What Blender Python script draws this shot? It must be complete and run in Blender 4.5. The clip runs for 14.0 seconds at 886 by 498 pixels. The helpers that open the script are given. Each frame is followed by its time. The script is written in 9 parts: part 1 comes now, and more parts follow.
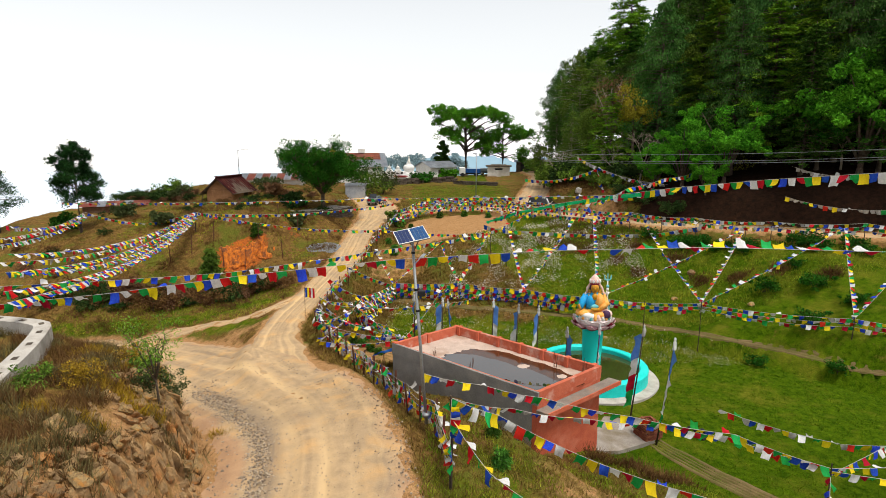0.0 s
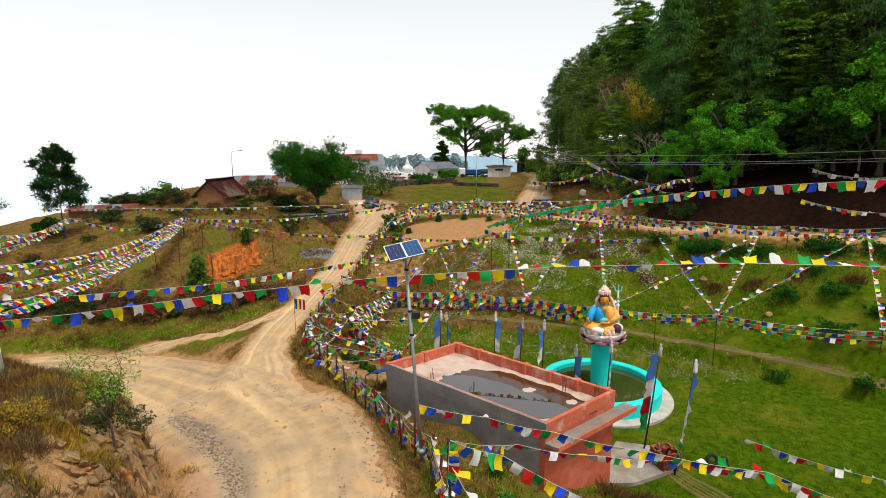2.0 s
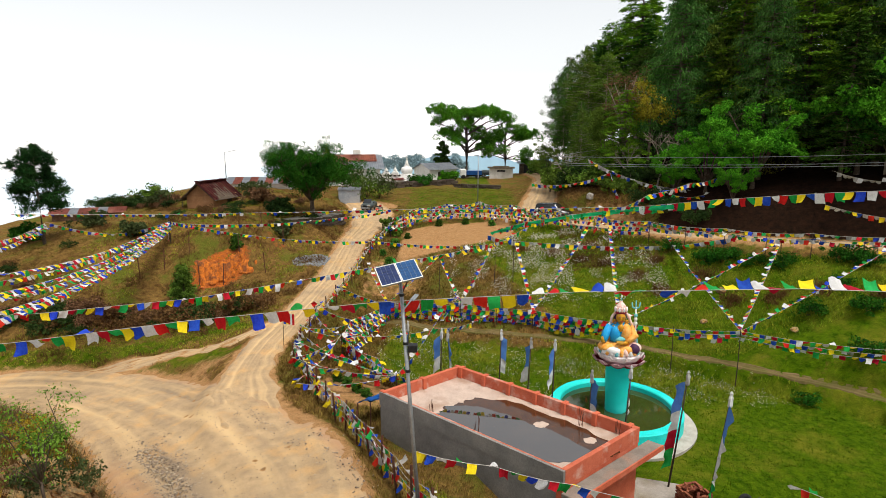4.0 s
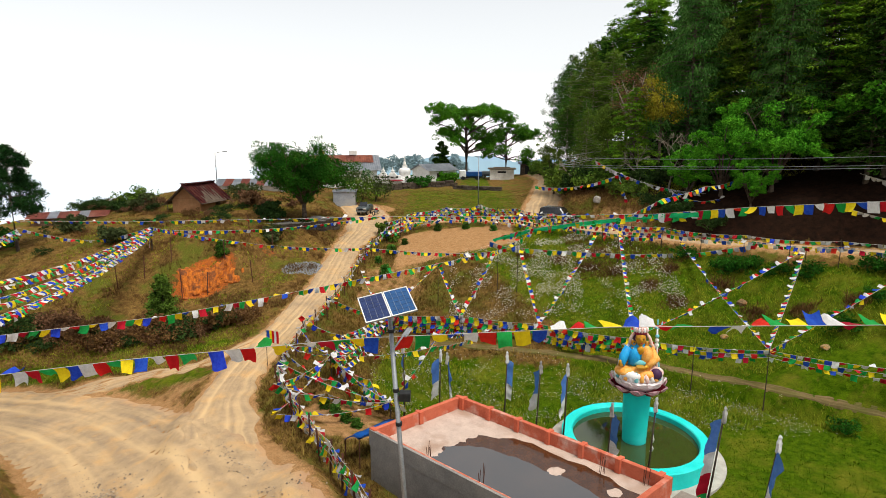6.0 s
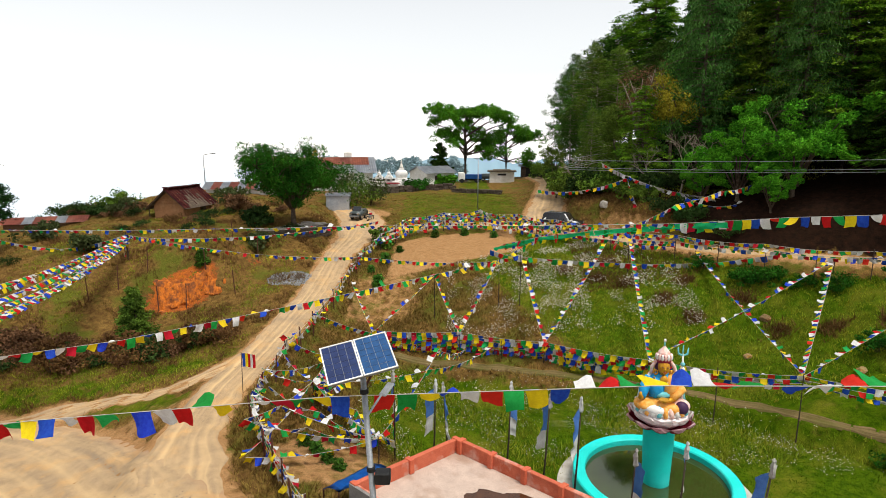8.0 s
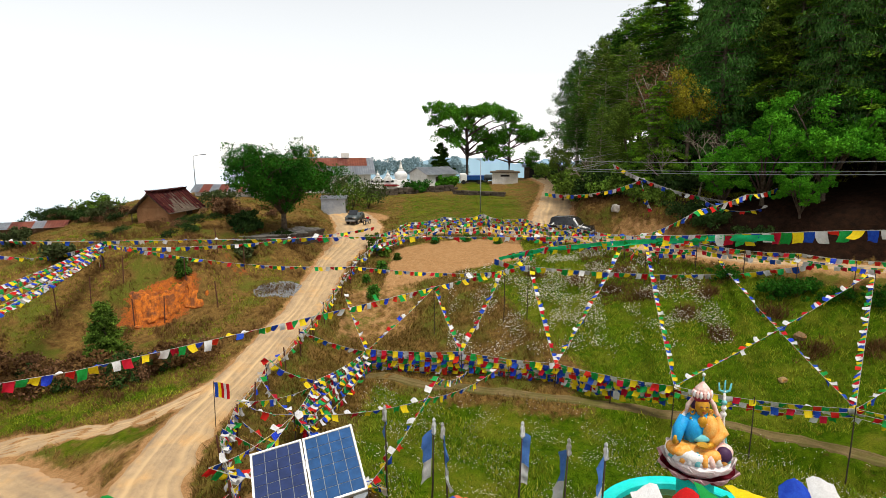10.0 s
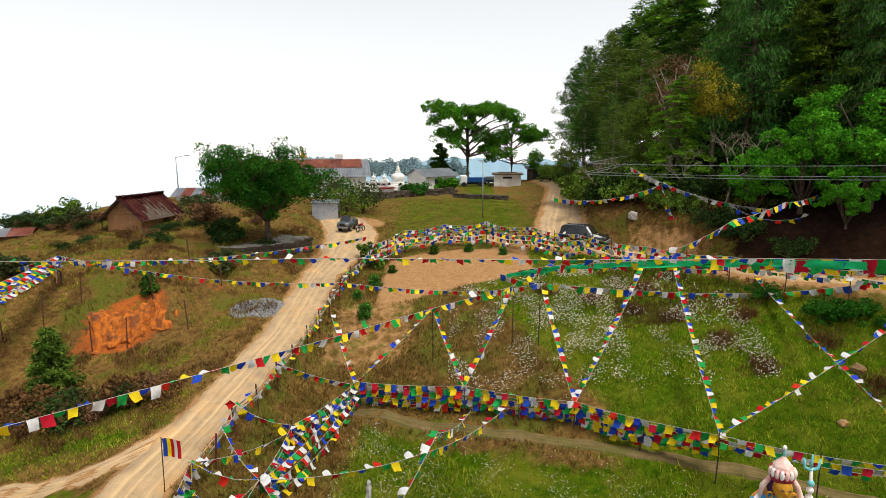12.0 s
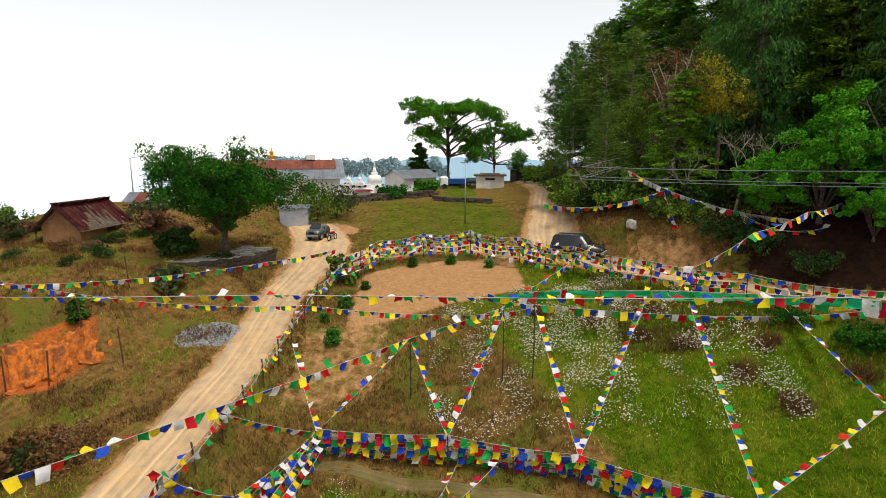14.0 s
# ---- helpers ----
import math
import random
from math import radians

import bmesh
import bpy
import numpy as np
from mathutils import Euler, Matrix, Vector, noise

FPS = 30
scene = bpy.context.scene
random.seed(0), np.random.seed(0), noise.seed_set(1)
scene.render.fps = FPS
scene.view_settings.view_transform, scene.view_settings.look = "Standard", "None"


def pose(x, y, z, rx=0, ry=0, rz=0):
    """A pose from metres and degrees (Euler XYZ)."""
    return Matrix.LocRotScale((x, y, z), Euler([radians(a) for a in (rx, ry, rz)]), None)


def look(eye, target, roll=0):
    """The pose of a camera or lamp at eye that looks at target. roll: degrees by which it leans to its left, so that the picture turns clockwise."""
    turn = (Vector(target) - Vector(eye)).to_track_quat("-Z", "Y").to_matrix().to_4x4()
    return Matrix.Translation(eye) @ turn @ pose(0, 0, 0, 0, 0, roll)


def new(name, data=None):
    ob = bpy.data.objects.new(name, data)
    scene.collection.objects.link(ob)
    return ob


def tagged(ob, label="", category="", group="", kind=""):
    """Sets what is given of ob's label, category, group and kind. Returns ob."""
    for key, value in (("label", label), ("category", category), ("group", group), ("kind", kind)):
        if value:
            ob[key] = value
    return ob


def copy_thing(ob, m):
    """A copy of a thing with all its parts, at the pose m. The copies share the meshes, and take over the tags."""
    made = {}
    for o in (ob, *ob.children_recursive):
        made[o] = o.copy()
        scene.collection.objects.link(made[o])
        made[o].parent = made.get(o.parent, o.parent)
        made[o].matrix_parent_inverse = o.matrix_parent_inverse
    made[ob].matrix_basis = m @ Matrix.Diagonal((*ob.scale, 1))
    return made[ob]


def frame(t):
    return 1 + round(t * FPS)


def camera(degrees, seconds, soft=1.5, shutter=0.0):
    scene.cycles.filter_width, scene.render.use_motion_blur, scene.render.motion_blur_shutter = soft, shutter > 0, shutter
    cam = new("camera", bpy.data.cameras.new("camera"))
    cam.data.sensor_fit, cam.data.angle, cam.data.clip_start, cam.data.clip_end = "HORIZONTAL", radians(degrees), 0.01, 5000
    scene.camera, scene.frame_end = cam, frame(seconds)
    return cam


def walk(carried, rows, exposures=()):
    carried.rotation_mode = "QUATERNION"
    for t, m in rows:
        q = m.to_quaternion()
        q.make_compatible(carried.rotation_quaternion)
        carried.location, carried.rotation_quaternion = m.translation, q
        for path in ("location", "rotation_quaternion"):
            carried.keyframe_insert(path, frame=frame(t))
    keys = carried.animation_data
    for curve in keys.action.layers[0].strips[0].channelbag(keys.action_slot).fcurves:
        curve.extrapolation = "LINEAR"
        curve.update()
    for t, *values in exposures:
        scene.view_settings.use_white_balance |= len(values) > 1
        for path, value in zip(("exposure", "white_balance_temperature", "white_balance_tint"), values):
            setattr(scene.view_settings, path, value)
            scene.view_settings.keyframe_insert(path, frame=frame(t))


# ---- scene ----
cam = camera(76.5, 14.0, soft=0.65)
PATH = [
    (0, (0.298, 2.347, 7.982), (0.259, 4.313, 7.617), 0.1),
    (0.5, (0.297, 2.764, 7.992), (0.259, 4.73, 7.629), 0.1),
    (1, (0.337, 3.251, 8.038), (0.297, 5.216, 7.672), 0.0),
    (1.5, (0.338, 3.73, 8.055), (0.299, 5.696, 7.689), -0.0),
    (2, (0.354, 4.209, 8.082), (0.314, 6.174, 7.716), -0.1),
    (2.5, (0.353, 4.715, 8.094), (0.311, 6.681, 7.728), -0.0),
    (3, (0.293, 5.266, 8.119), (0.251, 7.232, 7.752), 0.0),
    (5.5, (0.263, 8.22, 8.198), (0.226, 10.186, 7.832), -0.0),
    (6, (0.231, 8.816, 8.191), (0.194, 10.782, 7.825), -0.0),
    (6.5, (0.194, 9.408, 8.161), (0.158, 11.374, 7.797), 0.0),
    (7, (0.177, 10.004, 8.138), (0.142, 11.971, 7.777), 0.1),
    (7.5, (0.224, 10.649, 8.121), (0.19, 12.616, 7.763), 0.1),
    (8, (0.31, 11.335, 8.173), (0.276, 13.302, 7.813), 0.0),
    (10.5, (0.329, 14.794, 8.181), (0.289, 16.761, 7.822), -0.1),
    (11, (0.264, 15.723, 8.196), (0.225, 17.69, 7.838), -0.1),
    (11.5, (0.238, 16.68, 8.213), (0.2, 18.647, 7.853), -0.0),
    (12, (0.23, 17.548, 8.227), (0.193, 19.516, 7.868), -0.1),
    (12.5, (0.265, 18.454, 8.248), (0.266, 20.421, 7.889), -0.1),
    (13, (0.265, 19.324, 8.284), (0.296, 21.291, 7.924), -0.0),
    (13.5, (0.245, 20.25, 8.327), (0.277, 22.217, 7.966), -0.0),
    (14, (0.22, 21.161, 8.359), (0.253, 23.127, 7.996), 0.0),
]
# the plan is drawn in units of 1.4 metres; the last lines of the file set it out in metres
UNIT = 1.4
walk(cam, [(t, look(Vector(eye) * UNIT, Vector(goal) * UNIT, roll)) for t, eye, goal, roll in PATH])

# ---------------------------------------------------------------- daylight: a bright, thin overcast
world = bpy.data.worlds.new("overcast")
scene.world = world
world.use_nodes = True
wn, wl = world.node_tree.nodes, world.node_tree.links
sky = wn.new("ShaderNodeTexSky")
sky.sky_type, sky.sun_disc, sky.sun_elevation, sky.sun_rotation = "NISHITA", False, radians(67.7), radians(131)
sky.altitude, sky.air_density, sky.dust_density = 800, 1.6, 0.15
pale = wn.new("ShaderNodeHueSaturation")
pale.inputs["Saturation"].default_value, pale.inputs["Value"].default_value = 0.14, 1.0
wl.new(sky.outputs[0], pale.inputs["Color"])
wl.new(pale.outputs[0], wn["Background"].inputs["Color"])
wn["Background"].inputs["Strength"].default_value = 0.114
sun_data = bpy.data.lights.new("sun", "SUN")
sun_data.energy, sun_data.angle, sun_data.color = 2.7, radians(24), (1.0, 0.96, 0.88)
sun = new("sun", sun_data)
sun.matrix_world = look((0, 0, 60), (0 - 14, 0 + 12, 60 - 45))
scene.view_settings.exposure = 0.54

# ---------------------------------------------------------------- materials


def surface(name, c1, c2, scale=4.0, rough=0.85, bump=0.3, c3=None, fine=40.0, metal=0.0, vary=0.0, bump_size=0.02, translucent=0.0, island=0.0, lo=0.35, hi=0.65, spec=0.15):
    """A mottled surface: two colours at a coarse scale, a third in stains, fine grain, and relief."""
    m = bpy.data.materials.new(name)
    m.use_nodes = True
    n, k = m.node_tree.nodes, m.node_tree.links
    b = n["Principled BSDF"]
    b.inputs["Roughness"].default_value, b.inputs["Metallic"].default_value = rough, metal
    b.inputs["Specular IOR Level"].default_value = spec
    co = n.new("ShaderNodeTexCoord")

    def noise_tex(s, detail=5.0):
        t = n.new("ShaderNodeTexNoise")
        t.inputs["Scale"].default_value, t.inputs["Detail"].default_value, t.inputs["Roughness"].default_value = s, detail, 0.62
        k.new(co.outputs["Object"], t.inputs["Vector"])
        return t.outputs["Fac"]

    def mixed(fac, a, c, mode="MIX"):
        x = n.new("ShaderNodeMix")
        x.data_type, x.blend_type = "RGBA", mode
        if isinstance(fac, float):
            x.inputs["Factor"].default_value = fac
        else:
            k.new(fac, x.inputs["Factor"])
        for socket, v in ((x.inputs["A"], a), (x.inputs["B"], c)):
            if isinstance(v, tuple):
                socket.default_value = (*v, 1)
            else:
                k.new(v, socket)
        return x.outputs["Result"]

    def ranged(v, a, c, d=0.0, e=1.0):
        r = n.new("ShaderNodeMapRange")
        k.new(v, r.inputs["Value"])
        for key, q in (("From Min", a), ("From Max", c), ("To Min", d), ("To Max", e)):
            r.inputs[key].default_value = q
        return r.outputs["Result"]

    col = mixed(ranged(noise_tex(scale), lo, hi), c1, c2)
    if c3:
        col = mixed(ranged(noise_tex(scale * 0.37, 3.0), 0.52, 0.68), col, c3)
    grain = noise_tex(fine)
    g = n.new("ShaderNodeHueSaturation")
    k.new(col, g.inputs["Color"])
    k.new(ranged(grain, 0.25, 0.75, 0.78, 1.22), g.inputs["Value"])
    col = g.outputs["Color"]
    if vary or island:
        source = n.new("ShaderNodeObjectInfo").outputs["Random"] if vary else n.new("ShaderNodeNewGeometry").outputs["Random Per Island"]
        h = n.new("ShaderNodeHueSaturation")
        k.new(col, h.inputs["Color"])
        amount = vary or island
        k.new(ranged(source, 0, 1, 1 - amount, 1 + amount), h.inputs["Value"])
        k.new(ranged(source, 0, 1, 0.5 - 0.03 * amount, 0.5 + 0.03 * amount), h.inputs["Hue"])
        col = h.outputs["Color"]
    if vary and island:
        h = n.new("ShaderNodeHueSaturation")
        k.new(col, h.inputs["Color"])
        own = n.new("ShaderNodeNewGeometry").outputs["Random Per Island"]
        k.new(ranged(own, 0, 1, 1 - island, 1 + island), h.inputs["Value"])
        col = h.outputs["Color"]
    k.new(col, b.inputs["Base Color"])
    if bump:
        u = n.new("ShaderNodeBump")
        u.inputs["Strength"].default_value, u.inputs["Distance"].default_value = bump, bump_size
        k.new(grain, u.inputs["Height"])
        k.new(u.outputs["Normal"], b.inputs["Normal"])
    if translucent:
        t, x = n.new("ShaderNodeBsdfTranslucent"), n.new("ShaderNodeMixShader")
        k.new(col, t.inputs["Color"])
        x.inputs["Fac"].default_value = translucent
        k.new(b.outputs[0], x.inputs[1])
        k.new(t.outputs[0], x.inputs[2])
        k.new(x.outputs[0], n["Material Output"].inputs["Surface"])
    return m


def ground_material():
    """Earth, lawn, dry grass and clay, laid out by the zones that the land itself carries."""
    m = bpy.data.materials.new("hill_ground")
    m.use_nodes = True
    n, k = m.node_tree.nodes, m.node_tree.links
    b = n["Principled BSDF"]
    b.inputs["Roughness"].default_value, b.inputs["Specular IOR Level"].default_value = 1.0, 0.03
    co = n.new("ShaderNodeTexCoord")
    zone = n.new("ShaderNodeVertexColor")
    zone.layer_name = "zone"
    parts = n.new("ShaderNodeSeparateColor")
    k.new(zone.outputs["Color"], parts.inputs["Color"])

    def noise_tex(s, detail=6.0):
        t = n.new("ShaderNodeTexNoise")
        t.inputs["Scale"].default_value, t.inputs["Detail"].default_value, t.inputs["Roughness"].default_value = s, detail, 0.65
        k.new(co.outputs["Object"], t.inputs["Vector"])
        return t.outputs["Fac"]

    def ranged(v, a, c, d=0.0, e=1.0):
        r = n.new("ShaderNodeMapRange")
        k.new(v, r.inputs["Value"])
        for key, q in (("From Min", a), ("From Max", c), ("To Min", d), ("To Max", e)):
            r.inputs[key].default_value = q
        return r.outputs["Result"]

    def mixed(fac, a, c):
        x = n.new("ShaderNodeMix")
        x.data_type = "RGBA"
        k.new(fac, x.inputs["Factor"])
        for socket, v in ((x.inputs["A"], a), (x.inputs["B"], c)):
            if isinstance(v, tuple):
                socket.default_value = (*v, 1)
            else:
                k.new(v, socket)
        return x.outputs["Result"]

    def edged(channel, hard=0.16):
        """A zone whose border frays with the noise."""
        add = n.new("ShaderNodeMath")
        add.operation = "ADD"
        k.new(channel, add.inputs[0])
        k.new(ranged(frays, 0.3, 0.7, -0.28, 0.28), add.inputs[1])
        return ranged(add.outputs[0], 0.5 - hard, 0.5 + hard)

    frays = noise_tex(1.6)
    coarse, mid, fine = noise_tex(0.35), noise_tex(2.6), noise_tex(22)
    dry = mixed(ranged(mid, 0.35, 0.65), (0.088, 0.044, 0.014), (0.205, 0.122, 0.034))
    dry = mixed(ranged(coarse, 0.49, 0.62), dry, (0.095, 0.098, 0.014))
    lawn = mixed(ranged(mid, 0.35, 0.65), (0.024, 0.056, 0.001), (0.070, 0.114, 0.003))
    lawn = mixed(ranged(coarse, 0.47, 0.66), lawn, (0.118, 0.122, 0.010))
    earth = mixed(ranged(mid, 0.3, 0.7), (0.28, 0.14, 0.055), (0.39, 0.225, 0.10))
    clay = mixed(ranged(mid, 0.35, 0.65), (0.46, 0.120, 0.014), (0.20, 0.058, 0.022))
    col = mixed(edged(parts.outputs["Green"]), dry, lawn)
    col = mixed(edged(parts.outputs["Red"]), col, earth)
    # brown litter darkened to near black: canopy shade put into the colour
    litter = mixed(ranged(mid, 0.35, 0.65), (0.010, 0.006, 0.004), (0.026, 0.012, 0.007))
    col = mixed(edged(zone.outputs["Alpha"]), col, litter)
    torn = n.new("ShaderNodeMath")
    torn.operation = "ADD"
    k.new(parts.outputs["Blue"], torn.inputs[0])
    k.new(ranged(mid, 0.3, 0.7, -0.55, 0.45), torn.inputs[1])
    col = mixed(ranged(torn.outputs[0], 0.42, 0.62), col, clay)
    g = n.new("ShaderNodeHueSaturation")
    k.new(col, g.inputs["Color"])
    k.new(ranged(fine, 0.28, 0.72, 0.40, 1.55), g.inputs["Value"])
    k.new(g.outputs["Color"], b.inputs["Base Color"])
    u = n.new("ShaderNodeBump")
    u.inputs["Strength"].default_value, u.inputs["Distance"].default_value = 0.7, 0.08
    k.new(fine, u.inputs["Height"])
    k.new(u.outputs["Normal"], b.inputs["Normal"])
    return m


M_GROUND = ground_material()
M_ROAD = surface("road_dirt", (0.44, 0.30, 0.165), (0.31, 0.215, 0.125), 1.6, 0.95, 0.8, (0.49, 0.295, 0.13), 26, bump_size=0.03)


def with_tracks(m, pale, dark):
    """Lays wheel tracks, stored along the road as it is made, over a road surface."""
    n, k = m.node_tree.nodes, m.node_tree.links
    b = n["Principled BSDF"]
    old = b.inputs["Base Color"].links[0].from_socket
    t = n.new("ShaderNodeVertexColor")
    t.layer_name = "track"
    s = n.new("ShaderNodeSeparateColor")
    k.new(t.outputs["Color"], s.inputs["Color"])
    for channel, colour in (("Red", pale), ("Green", dark), ("Blue", (0.40, 0.20, 0.105))):
        x = n.new("ShaderNodeMix")
        x.data_type = "RGBA"
        k.new(s.outputs[channel], x.inputs["Factor"])
        k.new(old, x.inputs["A"])
        x.inputs["B"].default_value = (*colour, 1)
        old = x.outputs["Result"]
    k.new(old, b.inputs["Base Color"])
    return m


M_ROAD = with_tracks(M_ROAD, (0.60, 0.41, 0.21), (0.22, 0.165, 0.115))
M_PATH = surface("trodden_path", (0.170, 0.118, 0.052), (0.095, 0.075, 0.022), 1.2, 0.95, 0.5, (0.11, 0.10, 0.025), 22)
M_GRAVEL = surface("grey_gravel", (0.20, 0.15, 0.105), (0.36, 0.28, 0.20), 5, 0.95, 0.6, None, 30, island=0.35)
M_FLAG = surface("flagstone", (0.25, 0.225, 0.195), (0.33, 0.295, 0.25), 3, 0.95, 0.6, None, 20, vary=0.3)
M_ROCK = surface("hill_rock", (0.43, 0.28, 0.125), (0.20, 0.13, 0.065), 2.6, 0.95, 0.9, (0.46, 0.20, 0.05), 14, bump_size=0.06, vary=0.25)
M_CLAY = surface("orange_clay", (0.54, 0.15, 0.018), (0.24, 0.070, 0.020), 3.4, 0.95, 0.9, (0.15, 0.055, 0.025), 14, bump_size=0.06, lo=0.40, hi=0.62)
M_PINK = surface("salmon_paint", (0.53, 0.125, 0.062), (0.45, 0.095, 0.05), 2.0, 0.75, 0.25, (0.56, 0.17, 0.10), 30)
M_PINK_WORN = surface("worn_salmon_paint", (0.50, 0.13, 0.07), (0.42, 0.095, 0.05), 3.0, 0.8, 0.3, (0.55, 0.33, 0.26), 30)
M_RENDER = surface("raw_concrete", (0.25, 0.235, 0.215), (0.16, 0.15, 0.14), 0.8, 0.9, 0.4, (0.29, 0.265, 0.235), 16)
M_SLAB = surface("bleached_concrete", (0.50, 0.38, 0.31), (0.42, 0.32, 0.26), 1.6, 0.85, 0.2, (0.34, 0.23, 0.17), 30)
M_CONCRETE = surface("light_concrete", (0.46, 0.42, 0.37), (0.34, 0.31, 0.27), 1.5, 0.9, 0.3, (0.25, 0.22, 0.18), 30)
M_TURQ = surface("turquoise_paint", (0.015, 0.62, 0.55), (0.012, 0.54, 0.50), 1.6, 0.5, 0.08, (0.04, 0.64, 0.60), 30)
M_WHITE = surface("white_paint", (0.80, 0.78, 0.75), (0.70, 0.68, 0.65), 1.2, 0.6, 0.1, (0.60, 0.57, 0.52), 20)
M_OLDWHITE = surface("stained_white_wall", (0.74, 0.71, 0.66), (0.62, 0.58, 0.52), 0.6, 0.85, 0.2, (0.45, 0.41, 0.35), 12)
M_MUD = surface("mud_plaster", (0.33, 0.165, 0.075), (0.25, 0.12, 0.055), 1.3, 0.95, 0.5, (0.40, 0.22, 0.11), 12, bump_size=0.04)
M_TILE = surface("clay_roof_tile", (0.062, 0.014, 0.012), (0.034, 0.010, 0.010), 4, 0.95, 0.4, (0.075, 0.026, 0.02), 20, vary=0.4, spec=0.03)
M_TIN = surface("grey_tin_sheet", (0.34, 0.36, 0.39), (0.25, 0.27, 0.30), 0.8, 0.5, 0.1, (0.40, 0.41, 0.42), 14, metal=0.3, vary=0.12)
M_RUST = surface("rusted_tin_sheet", (0.33, 0.10, 0.065), (0.22, 0.075, 0.05), 1.0, 0.75, 0.2, (0.38, 0.17, 0.12), 14, vary=0.2)
M_STEEL = surface("galvanised_steel", (0.32, 0.33, 0.34), (0.24, 0.25, 0.26), 6, 0.5, 0.1, None, 40, metal=0.6)
M_IRON = surface("rusty_iron", (0.13, 0.052, 0.03), (0.07, 0.035, 0.025), 9, 0.85, 0.4, None, 50, metal=0.2)
M_DARK = surface("black_box", (0.012, 0.012, 0.013), (0.02, 0.02, 0.02), 8, 0.5, 0.05)
M_BAMBOO = surface("weathered_pole", (0.035, 0.025, 0.02), (0.07, 0.05, 0.035), 9, 0.8, 0.3)
M_BARK = surface("tree_bark", (0.10, 0.072, 0.05), (0.055, 0.04, 0.03), 6, 0.95, 0.8, (0.14, 0.11, 0.085), 18, bump_size=0.04)
M_PALEBARK = surface("pale_bark", (0.30, 0.25, 0.19), (0.19, 0.155, 0.115), 5, 0.95, 0.6, None, 16)
M_STONE = surface("dry_stone", (0.095, 0.072, 0.052), (0.055, 0.043, 0.033), 3, 0.95, 0.7, (0.13, 0.10, 0.07), 12, bump_size=0.04, vary=0.3)
M_CORD = surface("white_cord", (0.45, 0.43, 0.38), (0.35, 0.33, 0.30), 20, 0.9, 0.1)
M_CAR = surface("black_car_paint", (0.012, 0.013, 0.015), (0.02, 0.021, 0.023), 1.5, 0.25, 0.0, None, 5, spec=0.5)
M_JEEP = surface("grey_green_car_paint", (0.05, 0.062, 0.06), (0.035, 0.045, 0.043), 1.5, 0.35, 0.0, None, 5, spec=0.5)
M_TRUCK = surface("blue_truck_paint", (0.01, 0.07, 0.24), (0.012, 0.05, 0.17), 1.5, 0.5, 0.0)
M_RUBBER = surface("tyre_rubber", (0.018, 0.018, 0.018), (0.03, 0.03, 0.03), 8, 0.9, 0.2)
M_CARGLASS = surface("car_glass", (0.01, 0.012, 0.014), (0.014, 0.016, 0.018), 2, 0.06, 0.0, spec=0.8)
M_CHROME = surface("bright_metal", (0.6, 0.6, 0.6), (0.5, 0.5, 0.5), 3, 0.25, 0.0, metal=0.9)
M_GOLD = surface("gold_paint", (0.62, 0.31, 0.03), (0.52, 0.24, 0.02), 8, 0.35, 0.05, metal=0.3)
M_BRICK = surface("fired_brick", (0.24, 0.075, 0.04), (0.17, 0.055, 0.03), 6, 0.9, 0.4, None, 30, vary=0.3)
M_MAROON = surface("maroon_petal_paint", (0.22, 0.012, 0.03), (0.30, 0.03, 0.05), 6, 0.5, 0.05)
M_PETAL = surface("white_pink_petal_paint", (0.78, 0.66, 0.66), (0.80, 0.76, 0.74), 5, 0.5, 0.05)
M_TARP = surface("blue_tarpaulin", (0.006, 0.14, 0.52), (0.008, 0.10, 0.42), 3, 0.5, 0.2, None, 18)
M_NET = surface("green_shade_net", (0.012, 0.46, 0.15), (0.02, 0.54, 0.20), 3, 0.8, 0.3, None, 30, translucent=0.3)
M_CLOTH = {
    "blue": surface("blue_cloth", (0.012, 0.04, 0.34), (0.02, 0.07, 0.44), 3, 0.85, 0.15, None, 30, vary=0.25, translucent=0.22),
    "white": surface("white_cloth", (0.68, 0.67, 0.66), (0.57, 0.555, 0.54), 3, 0.85, 0.15, None, 30, vary=0.1, translucent=0.22),
    "red": surface("red_cloth", (0.50, 0.010, 0.016), (0.40, 0.008, 0.012), 3, 0.85, 0.15, None, 30, vary=0.25, translucent=0.22),
    "green": surface("green_cloth", (0.010, 0.24, 0.04), (0.016, 0.30, 0.06), 3, 0.85, 0.15, None, 30, vary=0.25, translucent=0.22),
    "yellow": surface("yellow_cloth", (0.74, 0.56, 0.010), (0.64, 0.46, 0.012), 3, 0.85, 0.15, None, 30, vary=0.15, translucent=0.22),
}
M_FADED = surface("faded_cloth", (0.42, 0.40, 0.37), (0.32, 0.30, 0.28), 3, 0.9, 0.15, None, 30, vary=0.25, translucent=0.2)
M_PALEBLUE = surface("pale_blue_cloth", (0.06, 0.15, 0.42), (0.09, 0.20, 0.48), 3, 0.85, 0.15, None, 30, vary=0.15, translucent=0.25)


def leaves(name, dark, light, island=0.35, translucent=0.3, vary=0.0):
    return surface(name, dark, light, 0.5, 0.8, 0.0, None, 6, island=island, vary=vary, translucent=translucent, spec=0.04)


